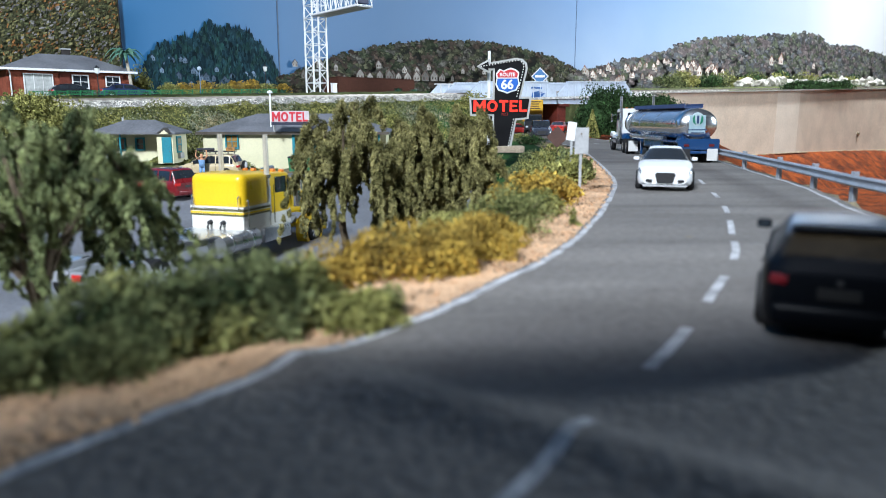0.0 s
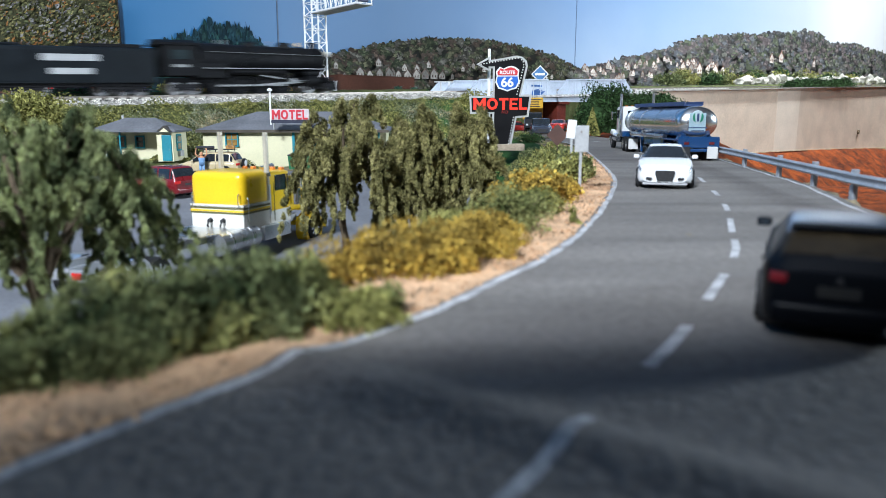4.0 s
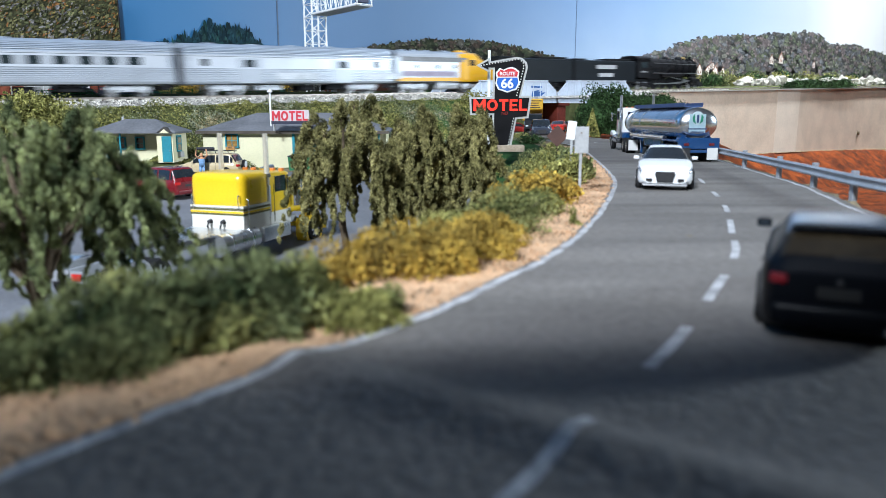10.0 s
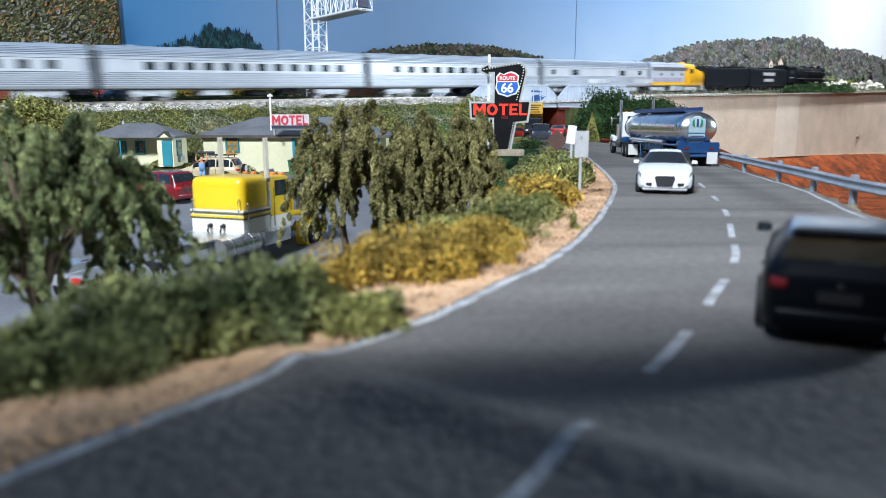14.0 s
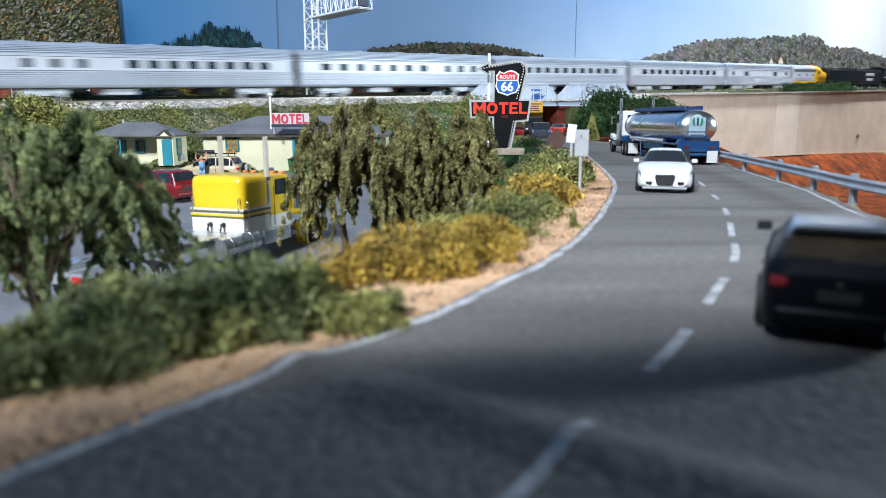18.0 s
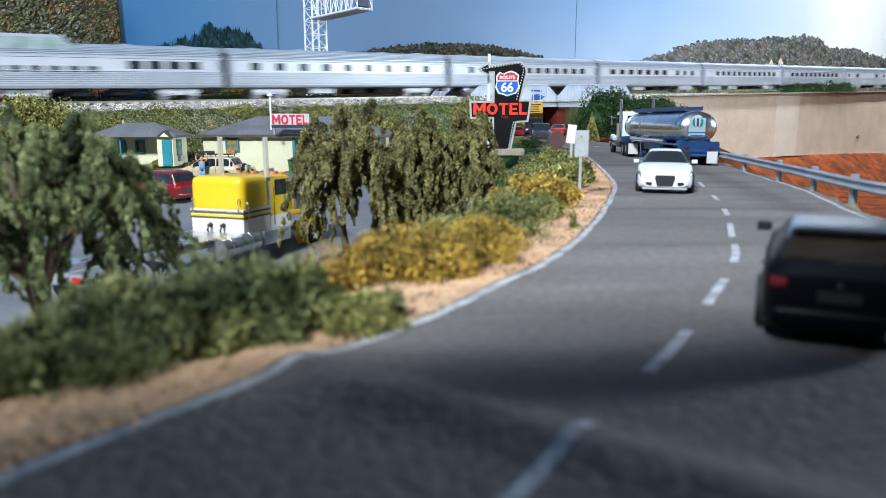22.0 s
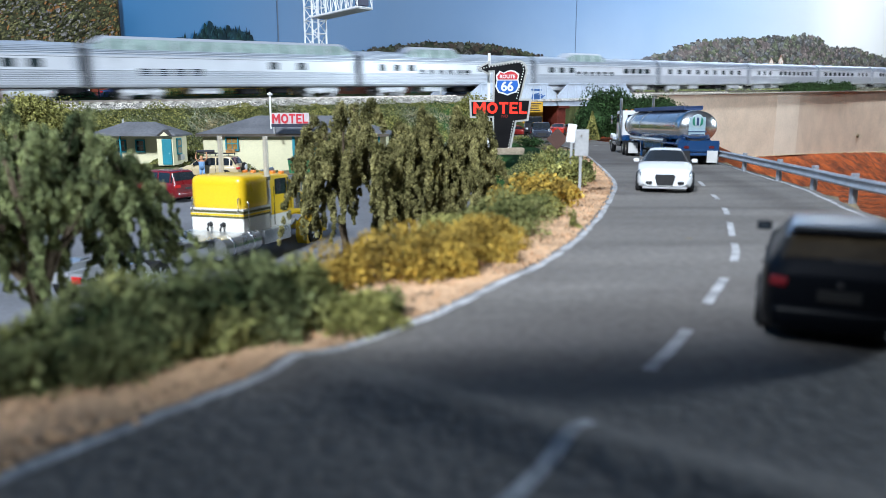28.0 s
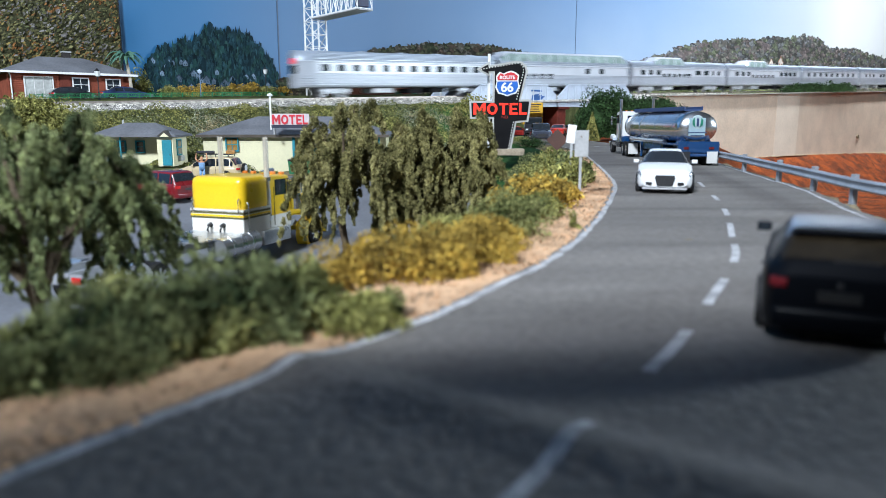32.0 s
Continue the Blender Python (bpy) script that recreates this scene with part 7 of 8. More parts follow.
    part("air_horn", C((.25, -.4, 3.28), (.25, .5, 3.3), .05, .1, 10), CHROME, ob)
    part("front_bumper", B(0, 3.3, .6, 2.4, .16, .45, .05), CHROME, ob)
    part("roof_fairing", box(bmesh.new(), 0, -1.15, 3.2, 1.8, .5, .14, .05), yel, ob)
    dual_axle(ob, -7.4, .52)
    dual_axle(ob, -8.75, .52)
    return ob


# ---- the train: +y is forward, the origin lies on the rail head ----
SILVER = mat("silver_car_side", (.42, .45, .50), .36, .15, .06, .4, 6, .04)
SILVERBAND = mat("polished_window_band", (.57, .60, .65), .3, .1, .05, .4, 6, .03)
SILVERROOF = mat("silver_roof", (.34, .39, .46), .45, .2, .1, .4, 6, .05)
TRUCKGREY = mat("silver_truck", (.55, .57, .60), .55, .3, .2, 1, 8, .15)
UNDER = mat("underfloor_dark", (.015, .015, .017), .8, 0, .25, 1, 8, .2)
CARGLASS = mat("train_window", (.022, .032, .035), .12, 0, .2, 1, 6, 0, coat=.4)
GREENGLASS = mat("dome_glass", (.30, .40, .38), .1, .1, .2, 1, 6, 0, coat=.5)
LOCOBLACK = mat("engine_black", (.004, .0045, .006), .6, 0, .3, .8, 7, .15, spec=.2)
TENDERBLACK = mat("tender_black", (.007, .010, .013), .5, 0, .2, .6, 7, .1, spec=.2)
YELLOW = paint("diesel_yellow", (.78, .40, .012), .35)
RAILWHEEL = mat("wheel_steel", (.36, .36, .37), .5, .5, .2)


def bogie(parent, y, axle_gap=2.6, r=.46, m=TRUCKGREY, axles=2):
    """A bogie: side frames, bolster, and each wheel."""
    ob = part("bogie", B(0, y, .62, 1.9, .7, .22, .03), UNDER, parent, "bogie")
    for sx in (-1, 1):
        bm = bmesh.new()
        ln = axle_gap * (axles - 1) + 1.0
        box(bm, sx * 1.12, y, .68, .18, ln, .34, .05)
        for k in range(axles):
            ya = y + (k - (axles - 1) / 2) * axle_gap
            box(bm, sx * 1.16, ya, .50, .22, .5, .44, .06)
        box(bm, sx * 1.15, y, .45, .18, axle_gap * .55, .16, .03)
        part("side_frame", bm, m, ob)
        for k in range(axles):
            ya = y + (k - (axles - 1) / 2) * axle_gap
            part("wheel", lathe(bmesh.new(), [(.05, sx * .64), (r * .9, sx * .66), (r + .03, sx * .68), (r, sx * .72), (r, sx * .82), (r * .8, sx * .82), (.05, sx * .8)], "X", 20, (0, ya, r)), RAILWHEEL, ob, smooth=True)
    for k in range(axles):
        ya = y + (k - (axles - 1) / 2) * axle_gap
        part("axle", C((-.7, ya, r), (.7, ya, r), .08, n=8), RAILWHEEL, ob)
    return ob


def side_profile(flutes=True):
    """Half outline of a streamlined car: (x, z) from the floor up to the eave."""
    p = [(1.30, .92), (1.50, .98), (1.55, 1.08)]
    if flutes:
        z = 1.14
        while z < 2.18:
            p += [(1.585, z), (1.585, z + .07), (1.545, z + .09), (1.545, z + .13)]
            z += .15
    p += [(1.55, 2.22), (1.55, 3.18), (1.60, 3.22), (1.60, 3.30), (1.54, 3.36)]
    return p


def roof_profile(h=4.32):
    return [(1.54, 3.34), (1.46, 3.62), (1.26, 3.92), (.95, 4.14), (.5, h - .03), (0, h)]


def extrude(half, y0, y1, taper=None):
    ring = half + [(-a, b) for a, b in half[::-1]]
    rings = []
    for y, k in taper or ((y0, 1), (y1, 1)):
        rings.append([(a * k, y, b) for a, b in ring])
    return loft(bmesh.new(), rings)


def passenger_car(label, L, windows, kind="coach", name="passenger_car"):
    ob = thing(name, 0, 0, 0, 0, label, "rail car", "passenger cars of the train")
    h = L / 2
    ends = ((-h, 1), (h, 1)) if kind != "observation" else ((-h, .55), (-h + .35, .80), (-h + .9, .94), (-h + 1.7, 1), (h, 1))
    part("car_side", extrude(side_profile(), 0, 0, taper=ends), SILVER, ob, "fluted silver car side")
    tail0 = -h if kind != "observation" else -h + 1.7
    for sx in (-1, 1):
        part("window_band", B(sx * 1.545, (h + tail0) / 2, 2.70, .03, h - tail0 - .9, .94, .008), SILVERBAND, ob, "bright smooth window band")
        for zz in (2.24, 3.24):
            part("bead", B(sx * 1.575, (h + tail0) / 2, zz, .06, h - tail0 - .1, .05), SILVERBAND, ob)
        for k in range(6):
            part("end_rib", B(sx * 1.56, h - .12 - k * .07, 2.7, .05, .03, .9), SILVERROOF, ob)
    for k in range(5):
        for sx in (-1, 1):
            a = .22 + .2 * k
            part("roof_bead", B(sx * (1.56 - .35 * a * a), (h + tail0) / 2, 3.38 + .62 * a, .05, h - tail0 - .2, .05), SILVERBAND if k == 0 else SILVERROOF, ob)
    part("roof", extrude(roof_profile(), 0, 0, taper=ends), SILVERROOF, ob, "grey-silver rounded roof", smooth=True)
    for e in ((1, -1) if kind != "observation" else (1,)):
        part("diaphragm", B(0, e * (h + .16), 2.45, 2.3, .34, 2.8, .06), UNDER, ob, "dark gangway bellows")
    for y in (-h + 4.0, h - 4.0):
        bogie(ob, y)
    for i, (y, ln, zz) in enumerate(((-3.2, 3.4, .62), (1.2, 2.2, .58), (4.4, 2.4, .64))):
        part("underfloor_box", B(0, y, zz, 2.2, ln * .8, .46, .06), TRUCKGREY if i == 0 else UNDER, ob)
    for sx in (-1, 1):
        part("step", B(sx * 1.4, h - .9, .7, .3, .8, .4), UNDER, ob)
    first = {}
    for y, w, hh, zc in windows:
        for sx in (-1, 1):
            key = (w, hh)
            m = P(sx * 1.558, y, zc)
            if key not in first:
                first[key] = part("window", B(0, 0, 0, .05, w, hh, .012), CARGLASS, ob)
                first[key].matrix_basis = m
            else:
                again(first[key], m)
    for i in range(5):
        part("roof_vent", box(bmesh.new(), 0, -h + 3 + i * (L - 6) / 4, 4.33, .5, .9, .14, .04), SILVERROOF, ob)
    if kind == "baggage":
        for y in (-5.2, 5.0):
            for sx in (-1, 1):
                d = part("baggage_door", B(sx * 1.565, y, 2.05, .06, 2.4, 2.1, .02), SILVER, ob, "wide sliding door")
                part("door_window", B(sx * 1.6, y, 2.65, .03, 1.0, .6, .02), CARGLASS, d)
                part("door_grille", B(sx * 1.6, y + 5, 1.6, .03, 4.6, .55, .01), TRUCKGREY, d)
    if kind == "dome":
        dome(ob, -2.9, 6.0)
    if kind == "full_dome":
        dome(ob, 0, L - 2.6)
    if kind == "observation":
        part("tail_sign", B(0, -h + .02, 3.35, 1.1, .12, .5, .05), mat("tail_sign_red", (.62, .03, .05), .4, 0, .1, emit=.8), ob, "glowing red tail sign")
        for sx in (-.45, .45):
            part("tail_window", B(sx, -h + .0, 2.6, .7, .08, .75, .03), CARGLASS, ob)
        part("tail_light", lathe(bmesh.new(), [(.01, -.1), (.13, -.08), (.14, .1)], "Y", 10, (0, -h + .3, 3.95)), LAMP_RED, ob)
    part("coupler", B(0, h + .25, .85, .3, .5, .26, .04), UNDER, ob)
    return ob


def dome(ob, yc, ln):
    """A raised glass top with roof ribs."""
    y0, y1 = yc - ln / 2, yc + ln / 2
    base = [(1.40, 3.62), (1.34, 4.15), (1.18, 4.62)]
    g = bmesh.new()
    rings = []
    for y, k in ((y0 - 1.2, 0.0), (y0, 1), (y1, 1), (y1 + 1.2, 0)):
        rings.append([(x * s, y, 3.6 + (z - 3.6) * (.25 + .75 * k) ) for s, pts in ((1, base), (-1, base[::-1])) for x, z in pts])
    loft(g, rings)
    dm = part("dome_glass", g, GREENGLASS, ob, "green tinted dome glazing")
    top = bmesh.new()
    rings = []
    for y, k in ((y0 - 1.0, .35), (y0, 1), (y1, 1), (y1 + 1.0, .35)):
        rings.append([(1.2 * s, y, 4.0 + .58 * k) if i in (0, 3) else (.72 * (1 if i < 2 else -1), y, 4.0 + .86 * k) for i, s in enumerate((1, 1, -1, -1))])
    loft(top, rings)
    part("dome_roof", top, SILVER, dm, "silver dome roof")
    n = int(ln / 1.9)
    rib = None
    for i in range(n + 1):
        y = y0 + ln * i / n
        for sx in (-1, 1):
            m = P(sx * 1.33, y, 4.14, 0, 0, sx * -13)
            if rib is None:
                rib = part("dome_rib", B(0, 0, 0, .06, .16, 1.0), SILVER, dm)
                rib.matrix_basis = m
            else:
                again(rib, m)


def tender(label, with_bars, L=13.4):
    ob = thing("tender", 0, 0, 0, 0, label, "tender", "tenders of the train")
    half = [(1.45, .98), (1.55, 1.05), (1.55, 3.55), (1.48, 3.78), (1.2, 3.88), (0, 3.9)]
    part("water_tank", extrude(half, -L / 2, L / 2), TENDERBLACK, ob, "black riveted tank")
    part("deck_rail", B(0, -L / 2 + 1.6, 4.0, 2.4, 2.6, .14, .03), TENDERBLACK, ob)
    part("hatch", lathe(bmesh.new(), [(.5, 3.88), (.5, 4.1), (.3, 4.16), (.02, 4.17)], "Z", 16, (0, -L / 4, 0)), TENDERBLACK, ob)
    part("coal_bunker", B(0, L / 4, 4.0, 2.3, L * .4, .3, .06), LOCOBLACK, ob)
    part("underframe", B(0, 0, .86, 2.6, L - .4, .2), UNDER, ob)
    for y in (-L / 2 + 2.8, L / 2 - 2.8):
        bogie(ob, y, 1.6, .46, UNDER, 3)
    for sx in (-1, 1):
        part("ladder", B(sx * 1.5, -L / 2 - .03, 2.3, .25, .05, 2.4), UNDER, ob)
        part("lower_rivet_strip", B(sx * 1.565, 0, 1.2, .02, L - .3, .06), TENDERBLACK, ob)
        if with_bars:
            grey = mat("lettering_grey", (.42, .43, .44), .6, 0, .1)
            part("lettering_bar", B(sx * 1.57, 0, 3.0, .03, 4.2, .52), grey, ob, "plain pale lettering bar")
            part("lettering_bar", B(sx * 1.57, 0, 1.95, .03, 3.2, .48), grey, ob, "plain pale lettering bar")
    return ob


def steam_engine():
    """A large black express engine: boiler, cab, drivers and rods."""
    ob = thing("steam_engine", 0, 0, 0, 0, "large black steam locomotive with eight driving wheels", "locomotive")
    steel = mat("rod_steel", (.22, .225, .23), .45, .6, .1)
    part("boiler", lathe(bmesh.new(), [(.02, 8.3), (.75, 8.25), (1.08, 8.0), (1.10, 5.8), (1.14, 5.7), (1.24, -1.0), (1.34, -3.2), (1.30, -4.2), (.02, -4.2)], "Y", 30, (0, 0, 2.95)), LOCOBLACK, ob, "black boiler", smooth=True)
    for y in (7.2, 5.75, 4.0, 2.2, .4, -1.4, -3.1):
        part("boiler_band", lathe(bmesh.new(), [(1.2, -.05), (1.29, -.04), (1.29, .04), (1.2, .05)], "Y", 30, (0, y, 2.95)), LOCOBLACK, ob)
    part("firebox", box(bmesh.new(), 0, -3.4, 2.1, 2.5, 3.0, 1.6, .12), LOCOBLACK, ob)
    part("smokebox_door", lathe(bmesh.new(), [(.02, 8.55), (.45, 8.5), (.8, 8.3)], "Y", 20, (0, 0, 2.95)), mat("graphite", (.07, .07, .075), .5, .3, .15), ob)
    part("headlight", lathe(bmesh.new(), [(.02, 8.95), (.22, 8.93), (.26, 8.8), (.26, 8.4)], "Y", 14, (0, 0, 3.55)), mat("dim_headlight", (.6, .58, .5), .3, 0, .02, emit=.15), ob, "lit headlight")
    part("stack", lathe(bmesh.new(), [(.42, 3.9), (.36, 4.05), (.38, 4.5), (.44, 4.55)], "Z", 18, (0, 7.2, 0)), LOCOBLACK, ob)
    part("sand_dome", lathe(bmesh.new(), [(.75, 3.95), (.7, 4.3), (.5, 4.48), (.02, 4.5)], "Z", 20, (0, 4.2, 0)), LOCOBLACK, ob, smooth=True)
    part("steam_dome", lathe(bmesh.new(), [(.65, 4.0), (.6, 4.35), (.4, 4.48), (.02, 4.5)], "Z", 20, (0, .8, 0)), LOCOBLACK, ob, smooth=True)
    for y in (-1.6, -2.3, 2.6):
        part("safety_valve", C((.2, y, 4.1), (.2, y, 4.55), .09, n=8), steel, ob)
    part("bell", lathe(bmesh.new(), [(.2, 4.2), (.17, 4.3), (.1, 4.5), (.02, 4.55)], "Z", 12, (0, 5.6, 0)), mat("brass", (.55, .38, .12), .35, .8, .1), ob)
    cabm = box(bmesh.new(), 0, -5.9, 2.75, 2.9, 2.9, 2.5, .06)
    part("cab", cabm, LOCOBLACK, ob, "black cab")
    part("cab_roof", extrude([(1.55, 3.95), (1.45, 4.15), (.9, 4.38), (0, 4.45)], -7.7, -4.3), LOCOBLACK, ob)
    part("frame", B(0, .6, 1.15, 1.3, 15.4, .5), UNDER, ob)
    part("pilot", prism(bmesh.new(), [(-1.35, .25), (1.35, .25), (1.0, 1.1), (-1.0, 1.1)], 8.0, 9.1), LOCOBLACK, ob, "sloping pilot")
    part("pilot_beam", B(0, 8.2, 1.2, 2.7, .5, .45, .04), LOCOBLACK, ob)
    for sx in (-1, 1):
        part("running_board", B(sx * 1.25, 2.0, 2.15, .55, 12.0, .09), LOCOBLACK, ob)
        part("board_edge", B(sx * 1.53, 2.0, 2.14, .03, 12.0, .07), steel, ob, "pale running board edge")
        part("cylinder", C((sx * 1.25, 5.6, 1.1), (sx * 1.25, 7.1, 1.1), .48, n=18), LOCOBLACK, ob)
        part("valve_chest", C((sx * 1.25, 5.5, 1.75), (sx * 1.25, 7.2, 1.75), .26, n=14), LOCOBLACK, ob)
        part("air_tank", C((sx * 1.3, -1.6, 1.85), (sx * 1.3, 3.4, 1.85), .24, n=12), LOCOBLACK, ob)
        part("cab_window", B(sx * 1.46, -5.9, 3.2, .04, 1.5, .75, .02), CARGLASS, ob)
        part("number_bar", B(sx * 1.46, -5.9, 2.3, .03, 1.3, .22), mat("cab_bar_grey", (.25, .26, .26), .6, 0, .1), ob, "plain pale bar")
        part("handrail", C((sx * 1.28, -3.5, 3.5), (sx * 1.16, 7.8, 3.35), .03, n=6), steel, ob)
        for i in range(3):
            part("pipe", tube(bmesh.new(), [(sx * 1.3, -3 + i, 2.1), (sx * 1.32, -2.6 + i * 1.4, 2.9), (sx * 1.2, -1.4 + i * 1.9, 3.4)], .045, 6), LOCOBLACK, ob)
        for i in range(4):
            y = -2.7 + i * 2.08
            w = part("driving_wheel", lathe(bmesh.new(), [(.82, sx * .66), (.98, sx * .66), (.98, sx * .82), (.84, sx * .84), (.8, sx * .76), (.2, sx * .76), (.18, sx * .9), (.02, sx * .9)], "X", 28, (0, y, .98)), LOCOBLACK, ob, smooth=True)
            sp = bmesh.new()
            for k in range(14):
                q = Matrix.Translation((0, y, .98)) @ Matrix.Rotation(6.283 * k / 14, 4, "X")
                box(sp, 0, 0, 0, .01, .01, .01)
                bmesh.ops.transform(sp, matrix=q @ Matrix.Translation((sx * .79, 0, .5)) @ Matrix.Diagonal((6, 6, 66, 1)), verts=sp.verts[-8:])
            part("spokes", sp, UNDER, w)
        part("side_rod", B(sx * .97, .42, .72, .07, 6.5, .17, .02), steel, ob, "bright side rod")
        part("main_rod", B(sx * 1.06, 3.4, .88, .07, 5.0, .2, .02, rot=Matrix.Rotation(.06, 4, "X")), steel, ob, "bright main rod")
        part("piston_rod", C((sx * 1.2, 4.3, 1.1), (sx * 1.2, 5.7, 1.1), .06, n=8), steel, ob)
        part("crosshead", B(sx * 1.2, 4.3, 1.1, .2, .5, .42, .03), steel, ob)
        part("valve_gear", B(sx * 1.15, 2.2, 1.45, .06, 2.4, .1, rot=Matrix.Rotation(-.15, 4, "X")), steel, ob)
    bogie(ob, 7.1, 1.9, .46, UNDER)
    bogie(ob, -5.6, 1.5, .5, UNDER)
    for o in ob.children_recursive:
        o.data.transform(Matrix.Diagonal((1, 1.07, 1.09, 1)))
    return ob


def diesel():
    """A streamlined nose diesel in silver and yellow."""
    ob = thing("diesel_locomotive", 0, 0, 0, 0, "silver and yellow streamlined diesel locomotive with bulldog nose", "locomotive")
    glow = mat("headlight_glow", (1, .95, .8), .3, 0, .02, emit=4)
    half = [(1.42, 1.0), (1.55, 1.08), (1.55, 3.3), (1.48, 3.62), (1.25, 3.86), (.8, 4.0), (0, 4.05)]
    part("body", extrude(half, -7.3, 3.7), SILVER, ob, "silver ribbed body", smooth=True)
    part("roof", extrude([(1.5, 3.56), (1.28, 3.89), (.82, 4.03), (0, 4.08)], -7.3, 2.6), SILVERROOF, ob, smooth=True)
    full = half + [(-a, b) for a, b in half[::-1]]

    def nose_ring(y, k, top):
        return [(a * k, y, 1.0 + (b - 1.0) * top) for a, b in full]
    part("nose", loft(bmesh.new(), [nose_ring(1.6, 1.012, 1.012), nose_ring(4.4, 1.012, 1.0), nose_ring(5.1, 1.0, .82), nose_ring(6.1, .98, .74), nose_ring(7.1, .93, .70), nose_ring(7.7, .80, .63), nose_ring(8.05, .50, .48)]), YELLOW, ob, "yellow bulldog nose", smooth="all")
    part("windscreen", B(0, 4.72, 3.42, 2.2, .1, .55, .03, rot=Matrix.Rotation(-.42, 4, "X")), CARGLASS, ob)
    part("headlight", lathe(bmesh.new(), [(.02, .26), (.26, .22), (.3, 0), (.26, -.4)], "Y", 14, (0, 8.0, 2.62)), glow, ob, "lit headlight")
    part("headlight", lathe(bmesh.new(), [(.02, .2), (.16, .18), (.2, 0), (.2, -.5)], "Y", 14, (0, 7.3, 3.05)), glow, ob, "lit headlight")
    for sx in (-1, 1):
        part("yellow_stripe", B(sx * 1.56, -2.8, 1.26, .03, 9.0, .36), YELLOW, ob, "yellow lower stripe")
        part("cab_window", B(sx * 1.57, 3.6, 2.95, .05, .9, .6, .03), CARGLASS, ob)
        part("cab_door", B(sx * 1.575, 2.6, 2.2, .03, .75, 2.0, .02), YELLOW, ob)
        for y in (-4.6, -1.6, .9):
            part("porthole", lathe(bmesh.new(), [(.02, .03), (.17, .03), (.2, 0)], "X", 16, (sx * 1.55 if sx > 0 else -1.58, y, 2.5)), CARGLASS, ob)
        part("side_grille", B(sx * 1.56, -2.0, 3.2, .03, 9.6, .46, .01), mat("grille_grey", (.16, .16, .165), .5, .3, .2), ob, "steel grille strip")
        part("lettering_bar", B(sx * 1.565, -2.8, 1.8, .02, 7.6, .5), mat("bar_dark", (.34, .30, .38), .6, 0, .1), ob, "plain dim lettering bar")
        part("fuel_tank", C((sx * .9, -1.6, .72), (sx * .9, 1.6, .72), .42, n=14), TRUCKGREY, ob)
    for y in (-5.6, -3.9, -2.2, .6):
        part("roof_fan", lathe(bmesh.new(), [(.5, 4.02), (.5, 4.14), (.3, 4.2), (.02, 4.2)], "Z", 18, (0, y, 0)), SILVERROOF, ob)
    part("beacon_horn", B(0, 3.0, 4.14, .7, 1.2, .22, .06), YELLOW, ob)
    part("pilot", B(0, 7.6, .72, 2.4, .5, .7, .1), TRUCKGREY, ob, "silver pilot")
    bogie(ob, 4.1, 2.6, .5)
    bogie(ob, -4.9, 2.6, .5)
    part("diaphragm", B(0, -7.45, 2.4, 1.6, .3, 2.6, .05), UNDER, ob)
    return ob


def even(y0, y1, n, w=1.15, h=.62, z=2.72):
    return [(float(y), w, h, z) for y in np.linspace(y0, y1, n)]


def stretch(ob, k, kx=1.0):
    """Stretch a vehicle's parts in height and width to fit the camera's view, each mesh once."""
    seen = set()
    for o in ob.children_recursive:
        o.location.z *= k
        o.location.x *= kx
        if o.data.name not in seen:
            seen.add(o.data.name)
            o.data.transform(Matrix.Diagonal((kx, 1, k, 1)))


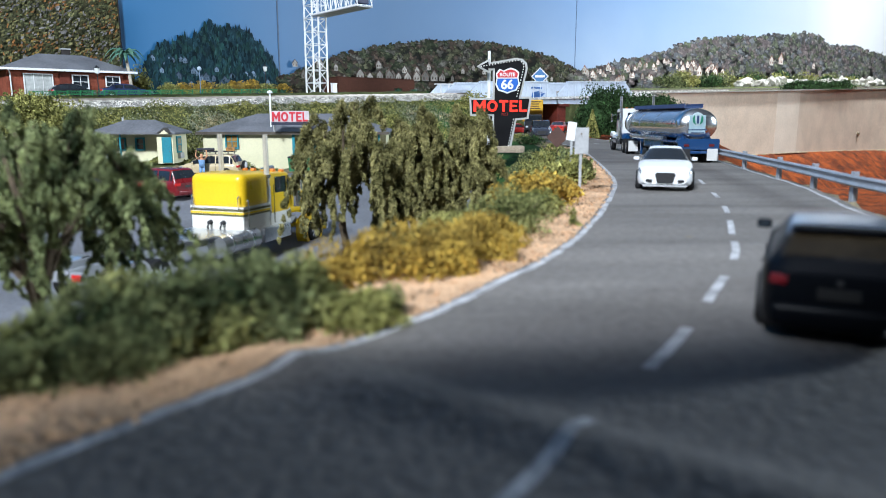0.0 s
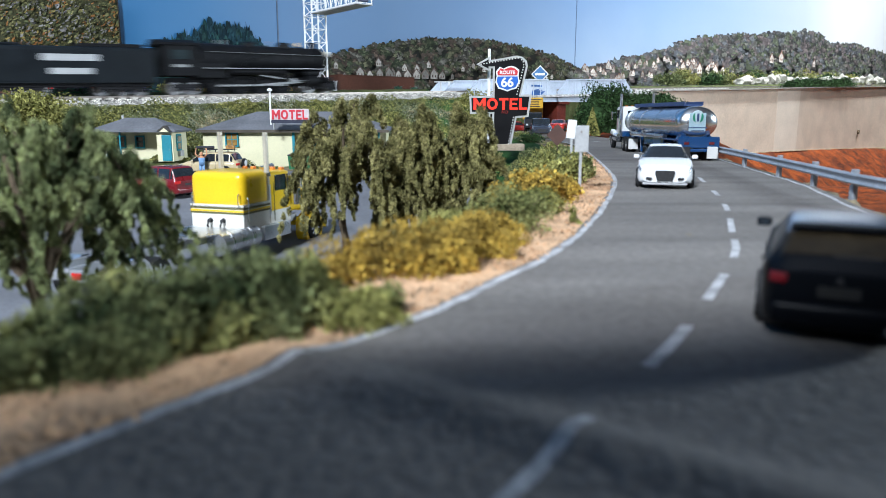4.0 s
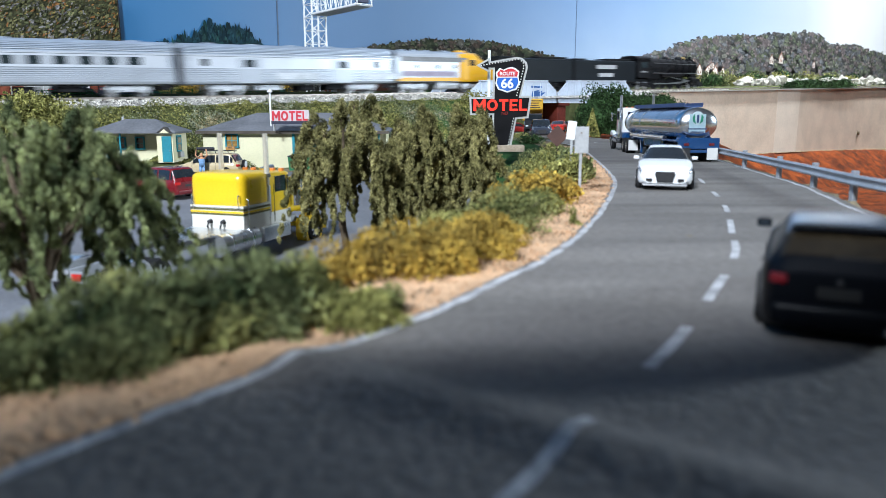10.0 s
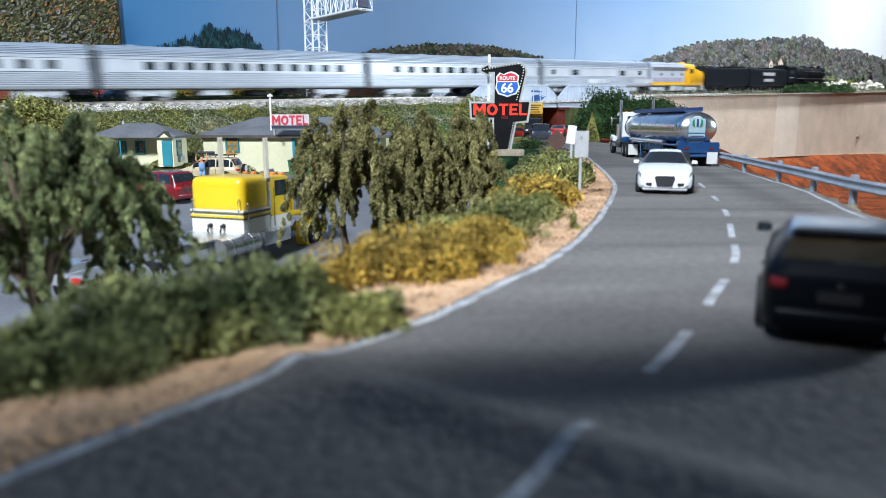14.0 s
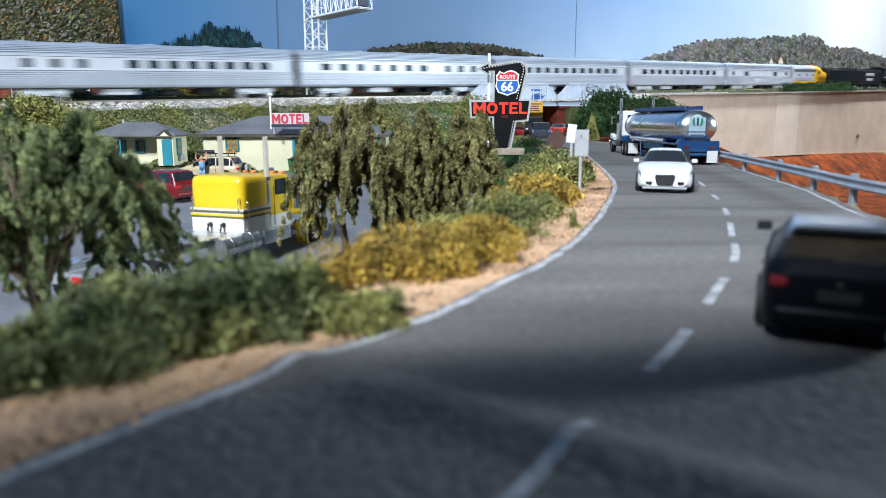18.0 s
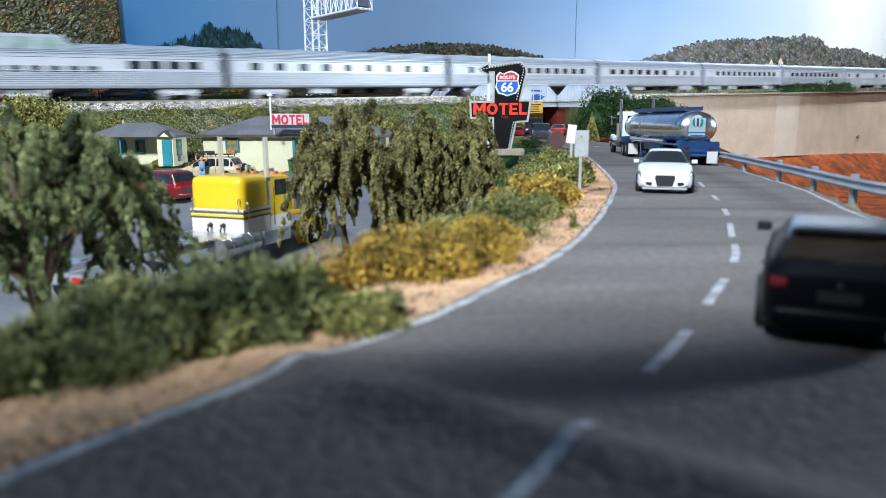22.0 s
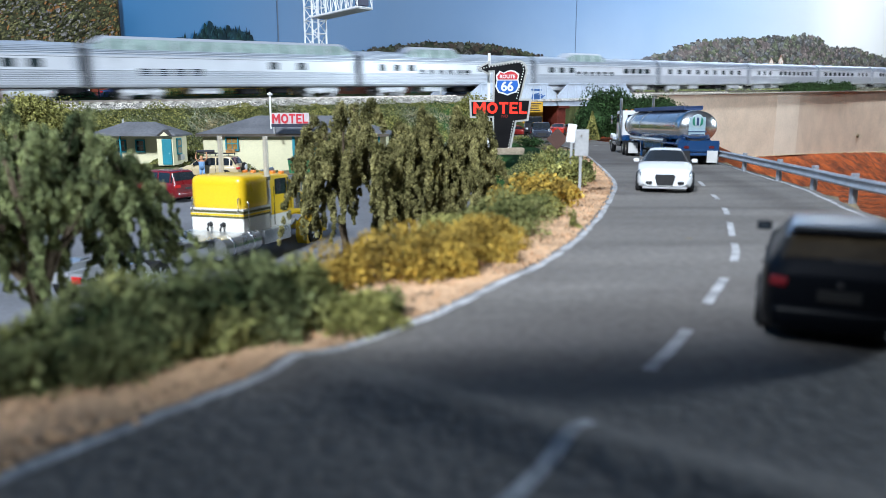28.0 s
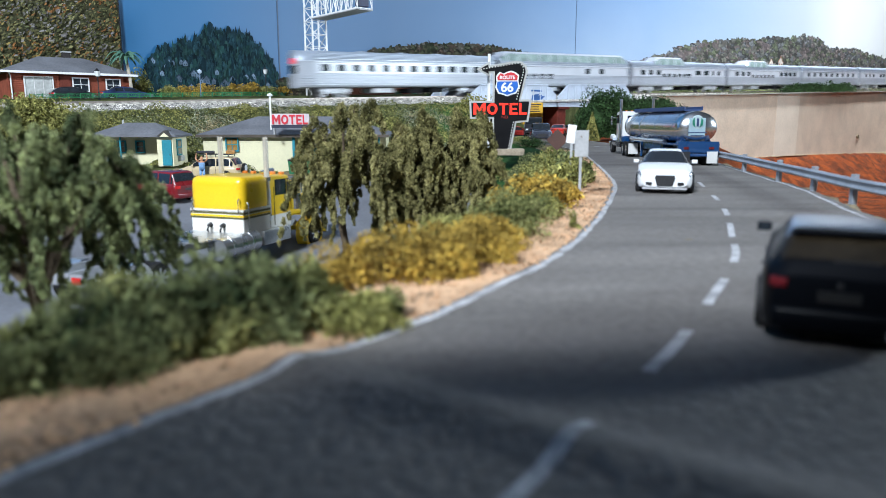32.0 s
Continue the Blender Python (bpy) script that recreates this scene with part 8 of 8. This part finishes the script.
def train():
    """Engine, tenders, diesel and ten cars, each with its place behind the diesel's tail."""
    out = [(steam_engine(), 51.4), (tender("black locomotive tender with pale lettering bars", True), 36.1), (tender("plain black auxiliary tender", False), 22.2), (diesel(), 7.4)]
    f = "fluted silver passenger car with dark windows"
    cars = [("silver baggage car with wide doors", 23.6, [(-9.5, .7, .55, 2.7), (9.2, .7, .55, 2.7)], "baggage"),
            (f, 26.65, even(-9.5, 9.5, 11), "coach"), (f, 26.75, even(-9, 10, 12, 1.0), "coach"), (f, 26.55, even(-10, 2.5, 7, 1.2) + even(6, 10, 3, .8), "coach"),
            (f, 26.9, even(-2, 10, 8, 1.0) + even(-10, -6, 3, .7), "coach"), (f, 26.75, even(-10.5, 10, 9, .9), "coach"),
            ("silver dome car with a short glass dome", 27.1, even(5.5, 10.5, 4, 1.2) + even(-4.9, 2.1, 6, .8, .45, 2.35) + even(-10.3, -6.4, 3, 1.0), "dome"),
            ("silver dome car with a short glass dome", 26.4, [(4.4, 1.5, .62, 2.72), (6.8, 1.4, .62, 2.72), (8.8, .5, .62, 2.72), (10.6, .7, .62, 2.72), (1.8, 1.0, .45, 2.35)] + even(-4.9, .6, 5, .8, .45, 2.35) + even(-10.3, -6.4, 3, 1.0), "dome"),
            ("silver full-length glass-topped lounge car", 26.45, even(-8.5, -4, 4, 1.1, .55, 2.1) + even(3.5, 6.5, 2, .9), "full_dome"),
            ("silver observation car with a rounded tail and red sign", 27.4, even(-10.5, 10, 12, 1.05), "observation")]
    for ob, k in ((out[1][0], 1.03), (out[2][0], 1.04), (out[3][0], 1.13)):
        stretch(ob, k)
    s = 0.0
    for lab, L, win, kind in cars:
        ob = passenger_car(lab, L - .75, win, kind)
        stretch(ob, 1.09)
        out.append((ob, s - L / 2))
        s -= L
    return out


TRAIN_TIMES = ((0, -122.5), (2, -99.4), (3, -87.8), (3.5, -82.0), (5.5, -59.1), (6, -53.8), (7, -42.9), (9, -19.5), (10, -7.7), (12, 15.4), (14, 38.8), (17, 72.4), (19, 95.4), (20, 107.1),
               (22, 130.2), (23, 141.6), (25, 164.3), (28, 198.2), (30, 221.7), (31, 233.4), (32, 244.8))


def motions():
    for ob, off in TRAIN:
        rows = []
        for t, s0 in TRAIN_TIMES:
            s = s0 + off
            x, y = on_line(s)
            rows.append((t, pose(x * K, y * K, head_z(max(-140, s)) * K, 1.81 if s > -150 else 0, 0, ALPHA - 90)))
        walk(ob, rows)


# ---- build ----
ground()
road()
verge()
parking_lot()
WALL = backdrop_wall()
backdrop_prints(WALL)
autumn_panel()
room()
retaining_wall()
railway()
girder_bridge()
guard_rail()
shade_slab()
roadside_plants()
bank_plants()
motel()
motel_cabin()
brick_house()
white_fence_and_lamps()
signal_tower()
trackside()
motel_sign()
road_signs()
lot_clutter()
tank_truck()
yellow_tractor()
road_cars()
lot_cars()
TRAIN = train()
motions()
